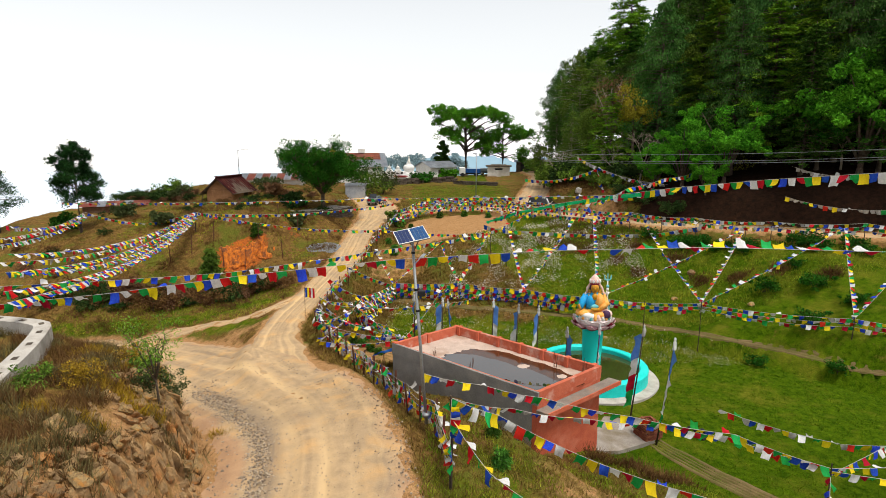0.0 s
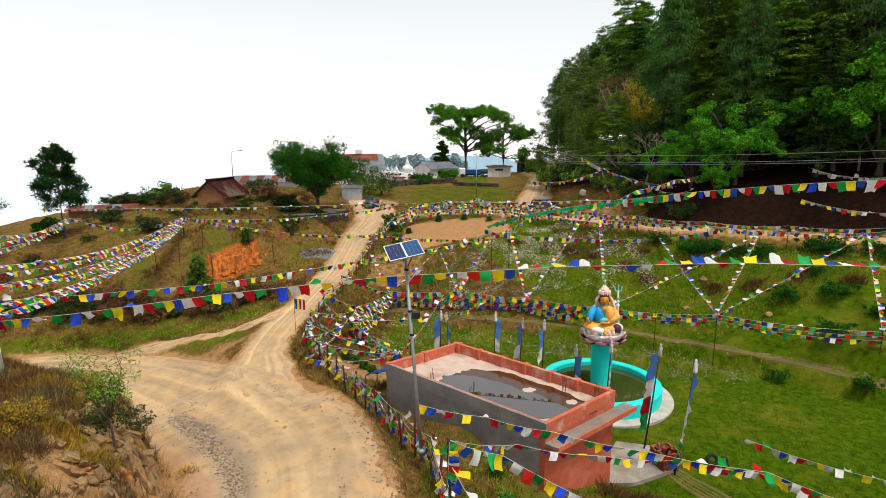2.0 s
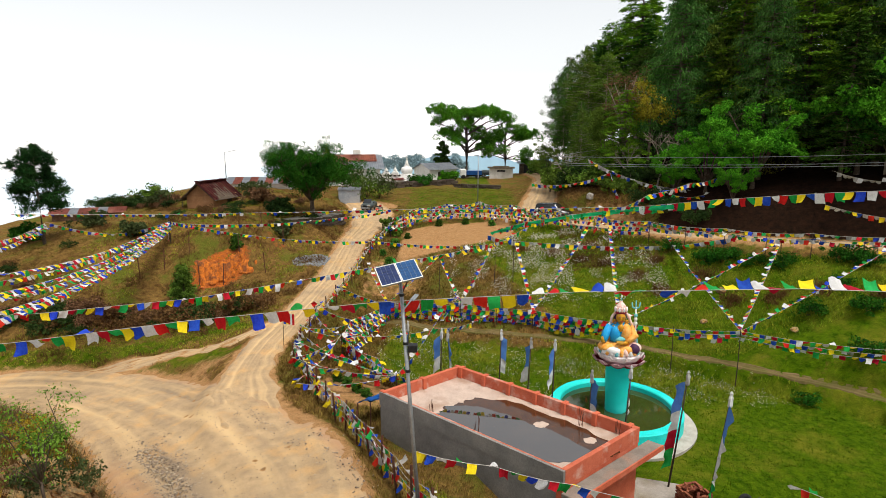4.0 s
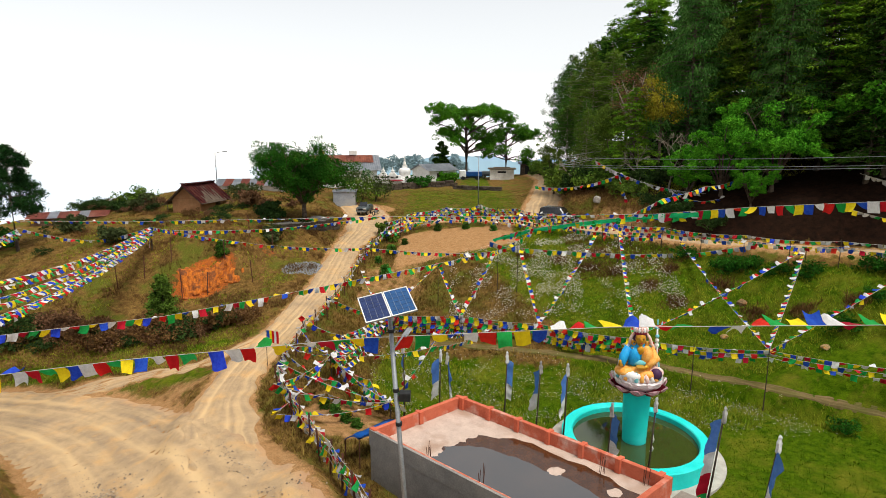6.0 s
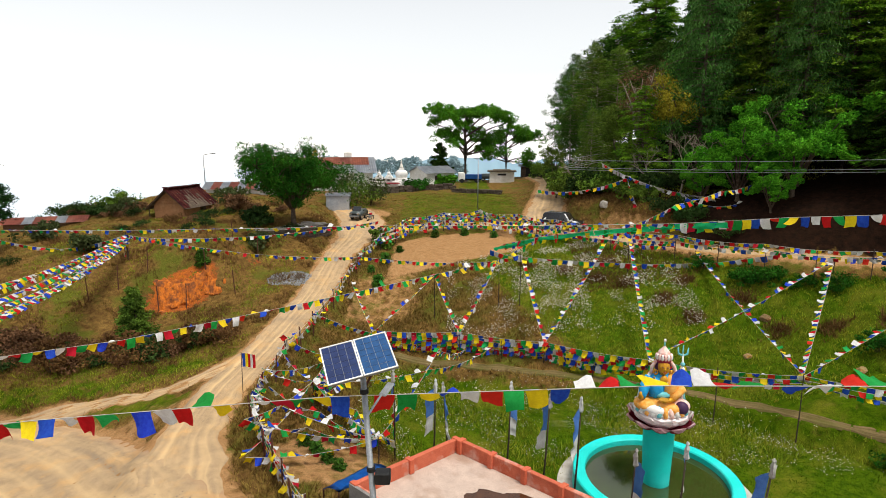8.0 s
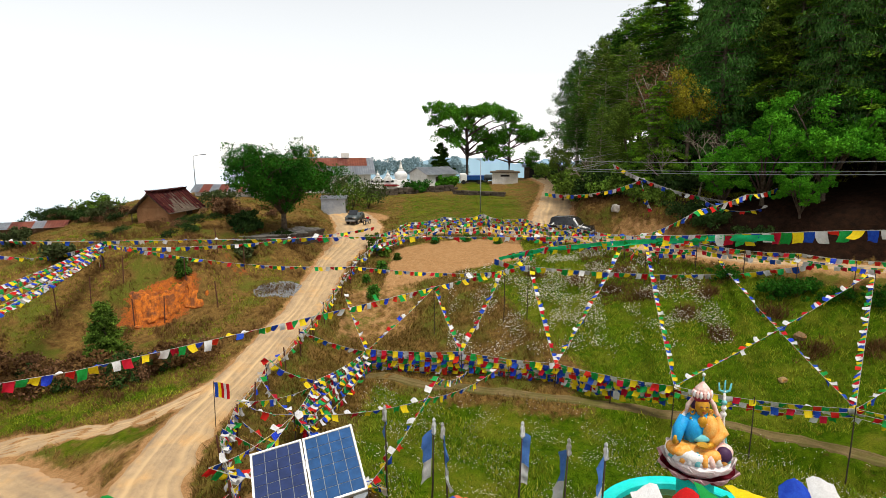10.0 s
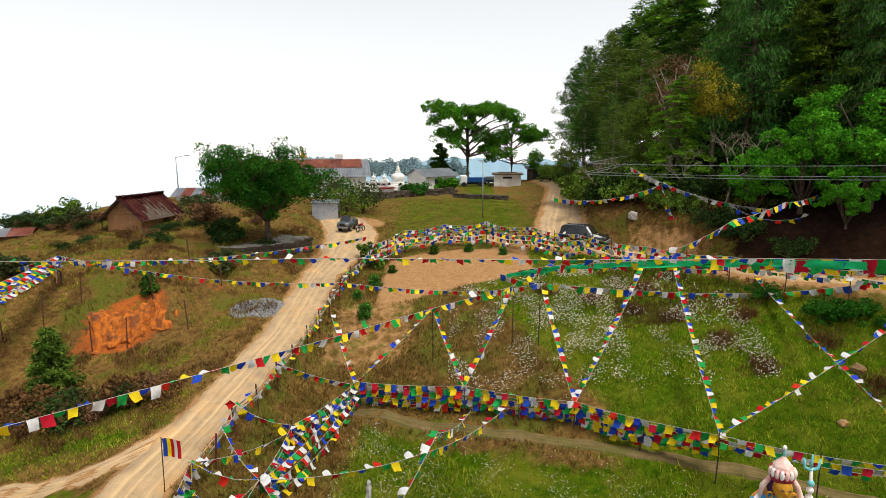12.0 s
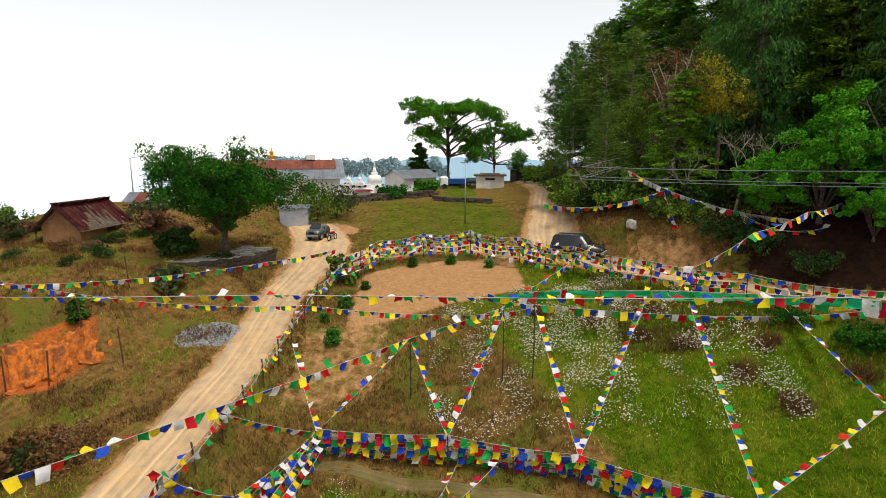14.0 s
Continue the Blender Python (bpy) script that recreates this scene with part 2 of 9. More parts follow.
L_FIR = leaves("dark_conifer_needles", (0.016, 0.058, 0.006), (0.056, 0.135, 0.012), 0.6, 0.12, 0.45)
L_PINE = leaves("pine_needles", (0.026, 0.078, 0.011), (0.078, 0.168, 0.018), 0.55, 0.12, 0.45)
L_BROAD = leaves("broad_leaves", (0.014, 0.068, 0.008), (0.042, 0.150, 0.013), 0.5, 0.1, 0.35)
L_BRIGHT = leaves("bright_young_leaves", (0.040, 0.155, 0.008), (0.095, 0.270, 0.014), 0.55, 0.2, 0.25)
L_DARKPINE = leaves("dark_pine_needles", (0.006, 0.024, 0.006), (0.018, 0.056, 0.011), 0.5, 0.08)
L_SAPLING = leaves("pale_sapling_leaves", (0.10, 0.20, 0.02), (0.20, 0.33, 0.04), 0.4, 0.3)
L_BLUE = leaves("blue_green_needles", (0.022, 0.078, 0.014), (0.070, 0.155, 0.030), 0.6, 0.15, 0.3)
L_LIME = leaves("light_green_needles", (0.046, 0.128, 0.006), (0.150, 0.262, 0.014), 0.42, 0.18, 0.35)
L_AIRY = leaves("grey_green_needles", (0.022, 0.070, 0.010), (0.066, 0.135, 0.020), 0.55, 0.12, 0.3)
L_DEAD = leaves("dead_brown_leaves", (0.11, 0.055, 0.028), (0.19, 0.10, 0.05), 0.4, 0.1, 0.1)
L_OLIVE = leaves("olive_leaves", (0.048, 0.094, 0.012), (0.118, 0.185, 0.022), 0.55, 0.12, 0.4)
L_UNDER = leaves("dark_undergrowth_leaves", (0.014, 0.034, 0.008), (0.040, 0.070, 0.016), 0.5, 0.1, 0.3)
L_SHADE = leaves("shade_tree_leaves", (0.012, 0.060, 0.006), (0.040, 0.135, 0.010), 0.6, 0.18)
L_RIDGE = leaves("ridge_tree_leaves", (0.040, 0.145, 0.008), (0.100, 0.270, 0.014), 0.5, 0.25)
L_RUST = leaves("withered_leaves", (0.165, 0.150, 0.012), (0.290, 0.240, 0.020), 0.45, 0.2)
L_SHRUB = leaves("dusty_shrub_leaves", (0.045, 0.065, 0.02), (0.08, 0.095, 0.035))
G_LAWN = leaves("lawn_grass", (0.028, 0.066, 0.001), (0.068, 0.116, 0.003), 0.55, 0.2)
G_FIELD = leaves("meadow_grass", (0.115, 0.18, 0.009), (0.31, 0.30, 0.028), 0.55, 0.2)
G_DRY = leaves("dry_grass", (0.120, 0.074, 0.018), (0.225, 0.145, 0.038), 0.55, 0.2)
G_BROWN = leaves("brown_bracken", (0.10, 0.05, 0.02), (0.16, 0.085, 0.03), 0.4, 0.15)
G_YELLOW = leaves("yellow_bank_grass", (0.24, 0.145, 0.014), (0.36, 0.225, 0.022), 0.4, 0.2)
G_SCRUB = leaves("olive_scrub", (0.085, 0.070, 0.026), (0.17, 0.13, 0.055), 0.5, 0.2)
G_FLOWER = leaves("white_flower_heads", (0.50, 0.44, 0.34), (0.68, 0.62, 0.52), 0.12, 0.2)

# ---------------------------------------------------------------- the lie of the land
# spot heights of the hillside: x, y, z
SPOTS_WEST = [
    (-3, 2, 0.4), (-8.5, 8, 2.4), (-8.3, 16.2, 2.45), (-7.9, 13.4, 2.6), (-10.0, 15.8, 2.0), (-12.4, 16.4, 2.2), (-11.4, 18.6, 2.1), (-15, 20, 2.0), (-16, 8, 3.2),
    (-11.6, 21.6, -0.4), (-14.5, 24.0, -1.6), (-25, 26, -4.0), (-12.5, 35.2, -1.4),
    (-13, 40.7, -1.0), (-16, 43.6, -0.6), (-15.2, 45.8, 1.6), (-20.8, 40, -0.6), (-22.7, 43.5, 1.5),
    (-20.6, 53.2, 2.7), (-24, 54, 2.9), (-12, 52, 2.3), (-11.5, 46.5, 0.6), (-14, 58, 3.1), (-31, 52, 1.6), (-37, 52.5, 1.7), (-43, 49, 0.8), (-34, 44.5, 0.9),
    (-33, 37, -2.6), (-46, 42, -2.5), (-26, 67, 3.7), (-45, 70, -1.0), (-12, 66, 2.6), (-16, 82, 3.0),
]
SPOTS_EAST = [
    (1.4, 17.4, -0.3), (4, 13.5, -1.6), (3, 8, -0.6), (9, 12, -2.6), (-2.5, 28, -1.9), (-1.5, 33, -2.6), (-4, 39, -2.2),
    (0.5, 38.8, -2.0), (4.5, 37.4, -1.9), (9, 35, -2.0), (14, 33, -2.1), (3.7, 44.8, 0.55), (7.4, 44.4, 0.7),
    (10.7, 38.8, -0.5), (14, 36.3, -1.2), (16, 36.7, -0.8), (13.8, 39.6, 0.4), (20, 36.2, 1.3), (26, 31.5, 1.3),
    (1.4, 52.3, 1.5), (-3.5, 47, 0.3), (-4.3, 44.5, -0.9), (0, 62, 1.9), (1, 74, 2.5), (12, 53.5, 3.6),
    (20, 47, 4.4), (27, 41, 4.6), (22, 62, 9.0), (34, 50, 11.0), (45, 70, 19.0), (12, 75, 3.6), (4, 92, 3.2),
]
# roads: x, y, z, half width
MAIN_ROAD = [(-1.5, -4, 0.5, 2.3), (-2.4, 5, 0.4, 2.3), (-2.9, 11, 0.1, 2.4), (-3.2, 14, -0.12, 2.5), (-4.0, 17.3, -0.42, 2.5), (-5.5, 20.2, -0.80, 2.8),
             (-8.0, 23.2, -1.45, 3.0), (-10.9, 25.9, -2.05, 2.6), (-13.8, 28.4, -2.65, 2.5), (-17.5, 30.2, -3.0, 2.3), (-22, 31.2, -3.45, 2.3), (-32, 30, -4.5, 2.2)]
SIDE_ROAD = [(-6.0, 23.2, -1.05, 1.0), (-7.4, 25.6, -1.22, 1.3), (-8.4, 28.5, -1.28, 1.05), (-8.6, 31.5, -1.18, 0.9), (-8.3, 35.5, -0.95, 0.9), (-7.95, 40, -0.62, 0.95), (-7.7, 44, -0.22, 1.05), (-7.75, 49.6, 0.55, 1.12), (-7.2, 54.5, 1.2, 1.5),
             (-7.6, 60, 1.6, 1.9), (-9.5, 66, 2.0, 1.8)]
SHORT_CUT = [(-18.5, 32.3, -2.95, 0.7), (-15.5, 32.75, -2.5, 0.6), (-12.5, 32.55, -1.9, 0.5), (-10.4, 32.75, -1.35, 0.5), (-9.2, 33.9, -1.05, 0.55), (-8.6, 35.4, -0.95, 0.5)]
UPPER_ROAD = [(-7.4, 53.5, 1.05, 1.4), (-3, 56.5, 1.65, 1.3), (2.5, 56.2, 1.95, 1.3), (8, 51.4, 2.15, 1.15), (14.0, 45.0, 2.2, 0.85), (18, 41.8, 2.35, 0.8), (22.5, 39.0, 2.45, 0.8), (27, 36.6, 2.5, 0.8), (33, 33.5, 2.6, 0.8), (42, 28, 2.6, 0.8)]
FAR_ROAD = [(7.0, 52.0, 2.1, 1.2), (7.9, 58, 2.5, 1.5), (9.2, 64, 2.9, 1.6), (10.8, 73, 3.3, 1.4), (12.5, 84, 3.6, 1.3), (12.5, 100, 3.6, 1.3)]


def _tps(points):
    p = np.array(points, float)
    d = np.linalg.norm(p[:, None, :2] - p[None, :, :2], axis=2) + 1e-9
    n = len(p)
    a = np.zeros((n + 3, n + 3))
    a[:n, :n] = d * d * np.log(d) + 1.5 * np.eye(n)
    a[:n, n] = a[n, :n] = 1
    a[:n, n + 1:] = p[:, :2]
    a[n + 1:, :n] = p[:, :2].T
    return p, np.linalg.solve(a, np.r_[p[:, 2], 0, 0, 0])


def smooth(e0, e1, v):
    s = np.clip((v - e0) / (e1 - e0), 0, 1)
    return s * s * (3 - 2 * s)


def resample(rows, step=0.5):
    """A smooth line through rows, a point every step metres or so."""
    p = np.array(rows, float)
    out = []
    for i in range(len(p) - 1):
        a, b = p[max(i - 1, 0)], p[min(i + 2, len(p) - 1)]
        m0, m1 = (p[i + 1] - a) / 2, (b - p[i]) / 2
        k = max(2, int(np.linalg.norm(p[i + 1, :2] - p[i, :2]) / step))
        for s in np.arange(k) / k:
            out.append((2 * s**3 - 3 * s**2 + 1) * p[i] + (s**3 - 2 * s**2 + s) * m0 + (-2 * s**3 + 3 * s**2) * p[i + 1] + (s**3 - s**2) * m1)
    return np.array(out + [p[-1]])


LINES = {"main": resample(MAIN_ROAD), "cut": resample(SHORT_CUT), "side": resample(SIDE_ROAD), "upper": resample(UPPER_ROAD), "far": resample(FAR_ROAD)}
HILL, WEIGHTS = _tps(SPOTS_WEST + SPOTS_EAST + [r[:3] for r in MAIN_ROAD + SIDE_ROAD + UPPER_ROAD + FAR_ROAD + SHORT_CUT[1:4]])


def near_line(line, x, y):
    """Distance to a line less its half width, and its height there."""
    off, z = np.full(x.shape, 1e9), np.zeros(x.shape)
    for row in line:
        d = np.hypot(x - row[0], y - row[1]) - row[3]
        hit = d < off
        off[hit], z[hit] = d[hit], row[2]
    return off, z


def across_main(x, y):
    """How far right of the main road's middle a place lies, and that road's half width and height there."""
    line = LINES["main"]
    best, side, w, z, along = np.full(x.shape, 1e9), np.zeros(x.shape), np.zeros(x.shape), np.zeros(x.shape), np.zeros(x.shape)
    for i, row in enumerate(line[:-1]):
        t = line[i + 1][:2] - row[:2]
        t = t / np.linalg.norm(t)
        d = np.hypot(x - row[0], y - row[1])
        hit = d < best
        best[hit] = d[hit]
        side[hit] = ((x - row[0]) * t[1] - (y - row[1]) * t[0])[hit]
        w[hit], z[hit], along[hit] = row[3], row[2], row[1]
    return side, w, z, along


def upper_y(x):
    """The upper road's line, as y over x, east of the bend."""
    row = LINES["upper"][LINES["upper"][:, 0] > 3.0]
    return np.interp(x, row[:, 0], row[:, 1])


# edge of the terrace path below the flag fence, as y over x
def terrace_y(x):
    u = np.clip(x, -6, 24) / 20
    return 37.97 - 5.71 * u + 3.29 * u ** 2 - 8.11 * u ** 3 - 1.6 * np.clip(x - 24, 0, 40)


def ground_height(x, y):
    x, y = np.atleast_1d(np.asarray(x, float)), np.atleast_1d(np.asarray(y, float))
    shape = x.shape
    x, y = x.ravel(), y.ravel()
    xc, yc = np.clip(x, -60, 60), np.clip(y, -15, 105)
    z = np.full(x.shape, WEIGHTS[-3]) + WEIGHTS[-2] * xc + WEIGHTS[-1] * yc
    for (px, py, _), w in zip(HILL, WEIGHTS[:-3]):
        d2 = (xc - px) ** 2 + (yc - py) ** 2 + 1e-12
        z += w * 0.5 * d2 * np.log(d2)
    # the lawn lies level between the bank and the terrace path
    ty = terrace_y(x)
    south = 22.6 - 0.85 * (x - 2.0)
    inside = smooth(0, 2.6, y - np.maximum(south, 10 - 0.02 * x)) * smooth(-0.15, 0.3, ty - 1.35 - y) * smooth(-1.8, 0.6, x - 0.03 * (y - 20) + 1.0 * (y > 25)) * smooth(34, 27, x)
    z = z * (1 - inside) + (-3.05 + 0.012 * (y - 25)) * inside
    # ground cut away along the tank house and before its front
    a = (x + 2.13) * 0.664 + (y - 23.4) * -0.762
    c = (x + 2.13) * 0.662 + (y - 23.4) * 0.763
    low = -0.30 - 0.10 * np.clip(a, 0, 6.75) - 0.024 * np.clip(a, 0, 6.75) ** 2
    k = smooth(-1.5, -0.35, c) * smooth(3.2, 2.2, c) * smooth(-1.2, 0.0, a) * smooth(8.2, 7.4, a)
    z = z * (1 - k) + np.minimum(z, low) * k
    k = smooth(5.7, 6.9, a + 0.5 * np.clip(c, -2, 0)) * smooth(-1.5, -0.3, c) * smooth(12, 9, a) * smooth(5.6, 4.0, c)
    z = z * (1 - k) + np.minimum(z, -1.80 - 0.36 * np.clip(c, 0, 3.6)) * k
    # terrace path: a level step below the field
    tp = smooth(-1.65, -1.25, y - ty) * smooth(0.35, -0.25, y - ty) * smooth(-6.0, -4.5, x) * smooth(32, 26, x)
    z = z * (1 - tp) + (-2.28) * tp
    for line, lap in ((LINES["cut"], 0.9), (LINES["far"], 1.0), (LINES["upper"], 0.9), (LINES["side"], 1.0)):
        off, rz = near_line(line, x, y)
        k = smooth(lap, 0.0, off)
        z = z * (1 - k) + rz * k
    # the main road falls to its outer side as it sweeps west; a steep cut bank stands beside it
    side, w, rz, along = across_main(x, y)
    fall = 0.12 * smooth(9, 16, along) * smooth(-20, -9, x)
    k = smooth(1.0, 0.0, np.abs(side) - w) * (1 - smooth(1.0, 0.0, near_line(LINES["side"], x, y)[0]))
    z = z * (1 - k) + (rz + fall * np.clip(side, -w, w)) * k
    d = -side - w
    bank = smooth(20.6, 17.6, along) * (along < 21)
    wall = (rz - fall * w) + 2.05 * smooth(0.15, 1.0, d) + 0.75 * smooth(0.9, 2.2, d)
    k = bank * smooth(0.0, 0.3, d) * smooth(3.4, 2.0, d)
    z = z * (1 - k) + wall * k
    # cut bank above the upper road
    off, _ = near_line(LINES["upper"], x, y)
    above = smooth(0.4, 1.9, off) * smooth(8, 3, off) * (y > upper_y(x)) * smooth(8, 10, x)
    z = z + 1.15 * above
    # broken clay face beside the road
    z = z + 1.25 * smooth(42.1, 43.4, y - 0.35 * (x + 15.6)) * smooth(49.5, 45.2, y) * smooth(-19.2, -17.6, x) * smooth(-12.2, -13.8, x)
    z = z - 0.30 * np.clip(-37 - x, 0, 60) - 0.10 * np.clip(-30 - x, 0, 60) * np.clip((y - 55) / 20, 0, 1)
    # valley all round
    far = np.maximum(np.maximum(np.abs(x) - 52, y - 104), -12 - y)
    drop = smooth(0, 260, far)
    z = z - 0.35 * np.clip(far, 0, 60) * (x < 30) - 330 * drop
    return z.reshape(shape)

# ---------------------------------------------------------------- mesh helpers
from mathutils.bvhtree import BVHTree


def thing(name, place, label, category, group="", turn=0.0, kind=""):
    e = new(name)
    e.matrix_world = pose(*place, 0, 0, turn)
    return tagged(e, label, category, group, kind)


def part(name, bm, material, parent=None, label="", smooth_it=False):
    """Links a bmesh as one mesh object, under a thing or a part when given."""
    me = bpy.data.meshes.new(name)
    bm.normal_update()
    bm.to_mesh(me)
    bm.free()
    for mt in material if isinstance(material, (list, tuple)) else [material]:
        me.materials.append(mt)
    if smooth_it:
        me.polygons.foreach_set("use_smooth", [True] * len(me.polygons))
    ob = new(name, me)
    if parent:
        ob.parent = parent
    if label:
        ob["label"] = label
    return ob


def np_mesh(name, verts, faces, material, parent=None, label="", smooth_it=False):
    me = bpy.data.meshes.new(name)
    verts, faces = np.asarray(verts, np.float32), np.asarray(faces, np.int32)
    w = faces.shape[1]
    me.vertices.add(len(verts))
    me.vertices.foreach_set("co", verts.ravel())
    me.loops.add(faces.size)
    me.loops.foreach_set("vertex_index", faces.ravel())
    me.polygons.add(len(faces))
    me.polygons.foreach_set("loop_start", np.arange(0, faces.size, w, dtype=np.int32))
    me.polygons.foreach_set("use_smooth", np.full(len(faces), smooth_it))
    me.update(calc_edges=True)
    me.materials.append(material)
    ob = new(name, me)
    if parent:
        ob.parent = parent
    if label:
        ob["label"] = label
    return ob


def box(bm, lo, hi, m=None, bevel=0.0, mat=0):
    """A block between two corners, with its edges eased by bevel."""
    lo, hi = Vector(lo), Vector(hi)
    c = (lo + hi) / 2
    made = bmesh.ops.create_cube(bm, size=1, matrix=Matrix.Translation(c) @ Matrix.Diagonal((*(hi - lo), 1)))["verts"]
    if bevel:
        edges = list({e for v in made for e in v.link_edges})
        made = list({v for f in bmesh.ops.bevel(bm, geom=edges, offset=bevel, segments=1, affect="EDGES")["faces"] for v in f.verts} | {v for v in made if v.is_valid})
    if m is not None:
        bmesh.ops.transform(bm, matrix=m, verts=made)
    if mat:
        for f in {f for v in made for f in v.link_faces}:
            f.material_index = mat
    return made


def rod(bm, p0, p1, r0, r1=None, seg=6, caps=True):
    """A tapered round bar from p0 to p1."""
    p0, p1, r1 = Vector(p0), Vector(p1), r0 if r1 is None else r1
    axis = p1 - p0
    q = axis.to_track_quat("Z", "Y").to_matrix()
    rings = []
    for p, r in ((p0, r0), (p1, r1)):
        rings.append([bm.verts.new(p + q @ Vector((math.cos(2 * math.pi * i / seg) * r, math.sin(2 * math.pi * i / seg) * r, 0))) for i in range(seg)])
    for i in range(seg):
        bm.faces.new((rings[0][i], rings[0][(i + 1) % seg], rings[1][(i + 1) % seg], rings[1][i]))
    if caps:
        bm.faces.new(rings[0][::-1])
        bm.faces.new(rings[1])
    return rings


def tube(bm, points, radii, seg=6):
    """A bar that bends through points."""
    pts = [Vector(p) for p in points]
    rings = []
    for i, p in enumerate(pts):
        ahead = (pts[min(i + 1, len(pts) - 1)] - pts[max(i - 1, 0)]).normalized()
        q = ahead.to_track_quat("Z", "Y").to_matrix()
        r = radii[i] if isinstance(radii, (list, tuple)) else radii
        rings.append([bm.verts.new(p + q @ Vector((math.cos(2 * math.pi * j / seg) * r, math.sin(2 * math.pi * j / seg) * r, 0))) for j in range(seg)])
    for a, b in zip(rings, rings[1:]):
        for j in range(seg):
            bm.faces.new((a[j], a[(j + 1) % seg], b[(j + 1) % seg], b[j]))
    bm.faces.new(rings[0][::-1])
    bm.faces.new(rings[-1])


def lathe(bm, profile, seg=32, centre=(0, 0), squash=1.0, mat=0, wave=None):
    """A turned form from rows of radius, height; open ends are capped when the radius is not nought."""
    rings = []
    for r, z in profile:
        ring = []
        for i in range(seg):
            a = 2 * math.pi * i / seg
            rr = r * (1 + (wave(a, z) if wave else 0))
            ring.append(bm.verts.new((centre[0] + math.cos(a) * rr, centre[1] + math.sin(a) * rr * squash, z)))
        rings.append(ring)
    for a, b in zip(rings, rings[1:]):
        for i in range(seg):
            f = bm.faces.new((a[i], a[(i + 1) % seg], b[(i + 1) % seg], b[i]))
            f.material_index = mat
    for ring, flip in ((rings[0], True), (rings[-1], False)):
        f = bm.faces.new(ring[::-1] if flip else ring)
        f.material_index = mat


def prism(bm, outline, z0, z1, mat=0):
    """A flat-topped block over an outline of x, y."""
    lo = [bm.verts.new((x, y, z0)) for x, y in outline]
    hi = [bm.verts.new((x, y, z1)) for x, y in outline]
    n = len(outline)
    made = [bm.faces.new(lo[::-1]), bm.faces.new(hi)]
    for i in range(n):
        made.append(bm.faces.new((lo[i], lo[(i + 1) % n], hi[(i + 1) % n], hi[i])))
    for f in made:
        f.material_index = mat
    return made


def height(x, y):
    """The made ground's height."""
    place = LAND.ray_cast(Vector((x, y, 500)), Vector((0, 0, -1)))[0]
    return place.z if place else float(ground_height(np.array([x]), np.array([y]))[0])


def lump(bm, c, r, rng, flat=0.7, seed_scale=1.0):
    """A rough stone."""
    made = bmesh.ops.create_icosphere(bm, subdivisions=2, radius=1)["verts"]
    off = Vector((rng.uniform(0, 99), rng.uniform(0, 99), rng.uniform(0, 99)))
    sx, sy = rng.uniform(0.75, 1.3), rng.uniform(0.75, 1.3)
    for v in made:
        k = 1 + 0.42 * noise.noise(v.co * 1.1 * seed_scale + off) + 0.18 * noise.noise(v.co * 3.1 + off)
        v.co = Vector(c) + Vector((v.co.x * r * sx * k, v.co.y * r * sy * k, v.co.z * r * flat * k))


# ---------------------------------------------------------------- the ground, roads and paths


def axis_marks(lo, hi, step, ends, grow):
    core = list(np.arange(lo, hi + 1e-6, step))
    up, down, s = [hi], [lo], step
    while up[-1] < ends[1] or down[-1] > ends[0]:
        s *= grow
        up.append(up[-1] + s)
        down.append(down[-1] - s)
    return np.array(down[:0:-1] + core + up[1:])


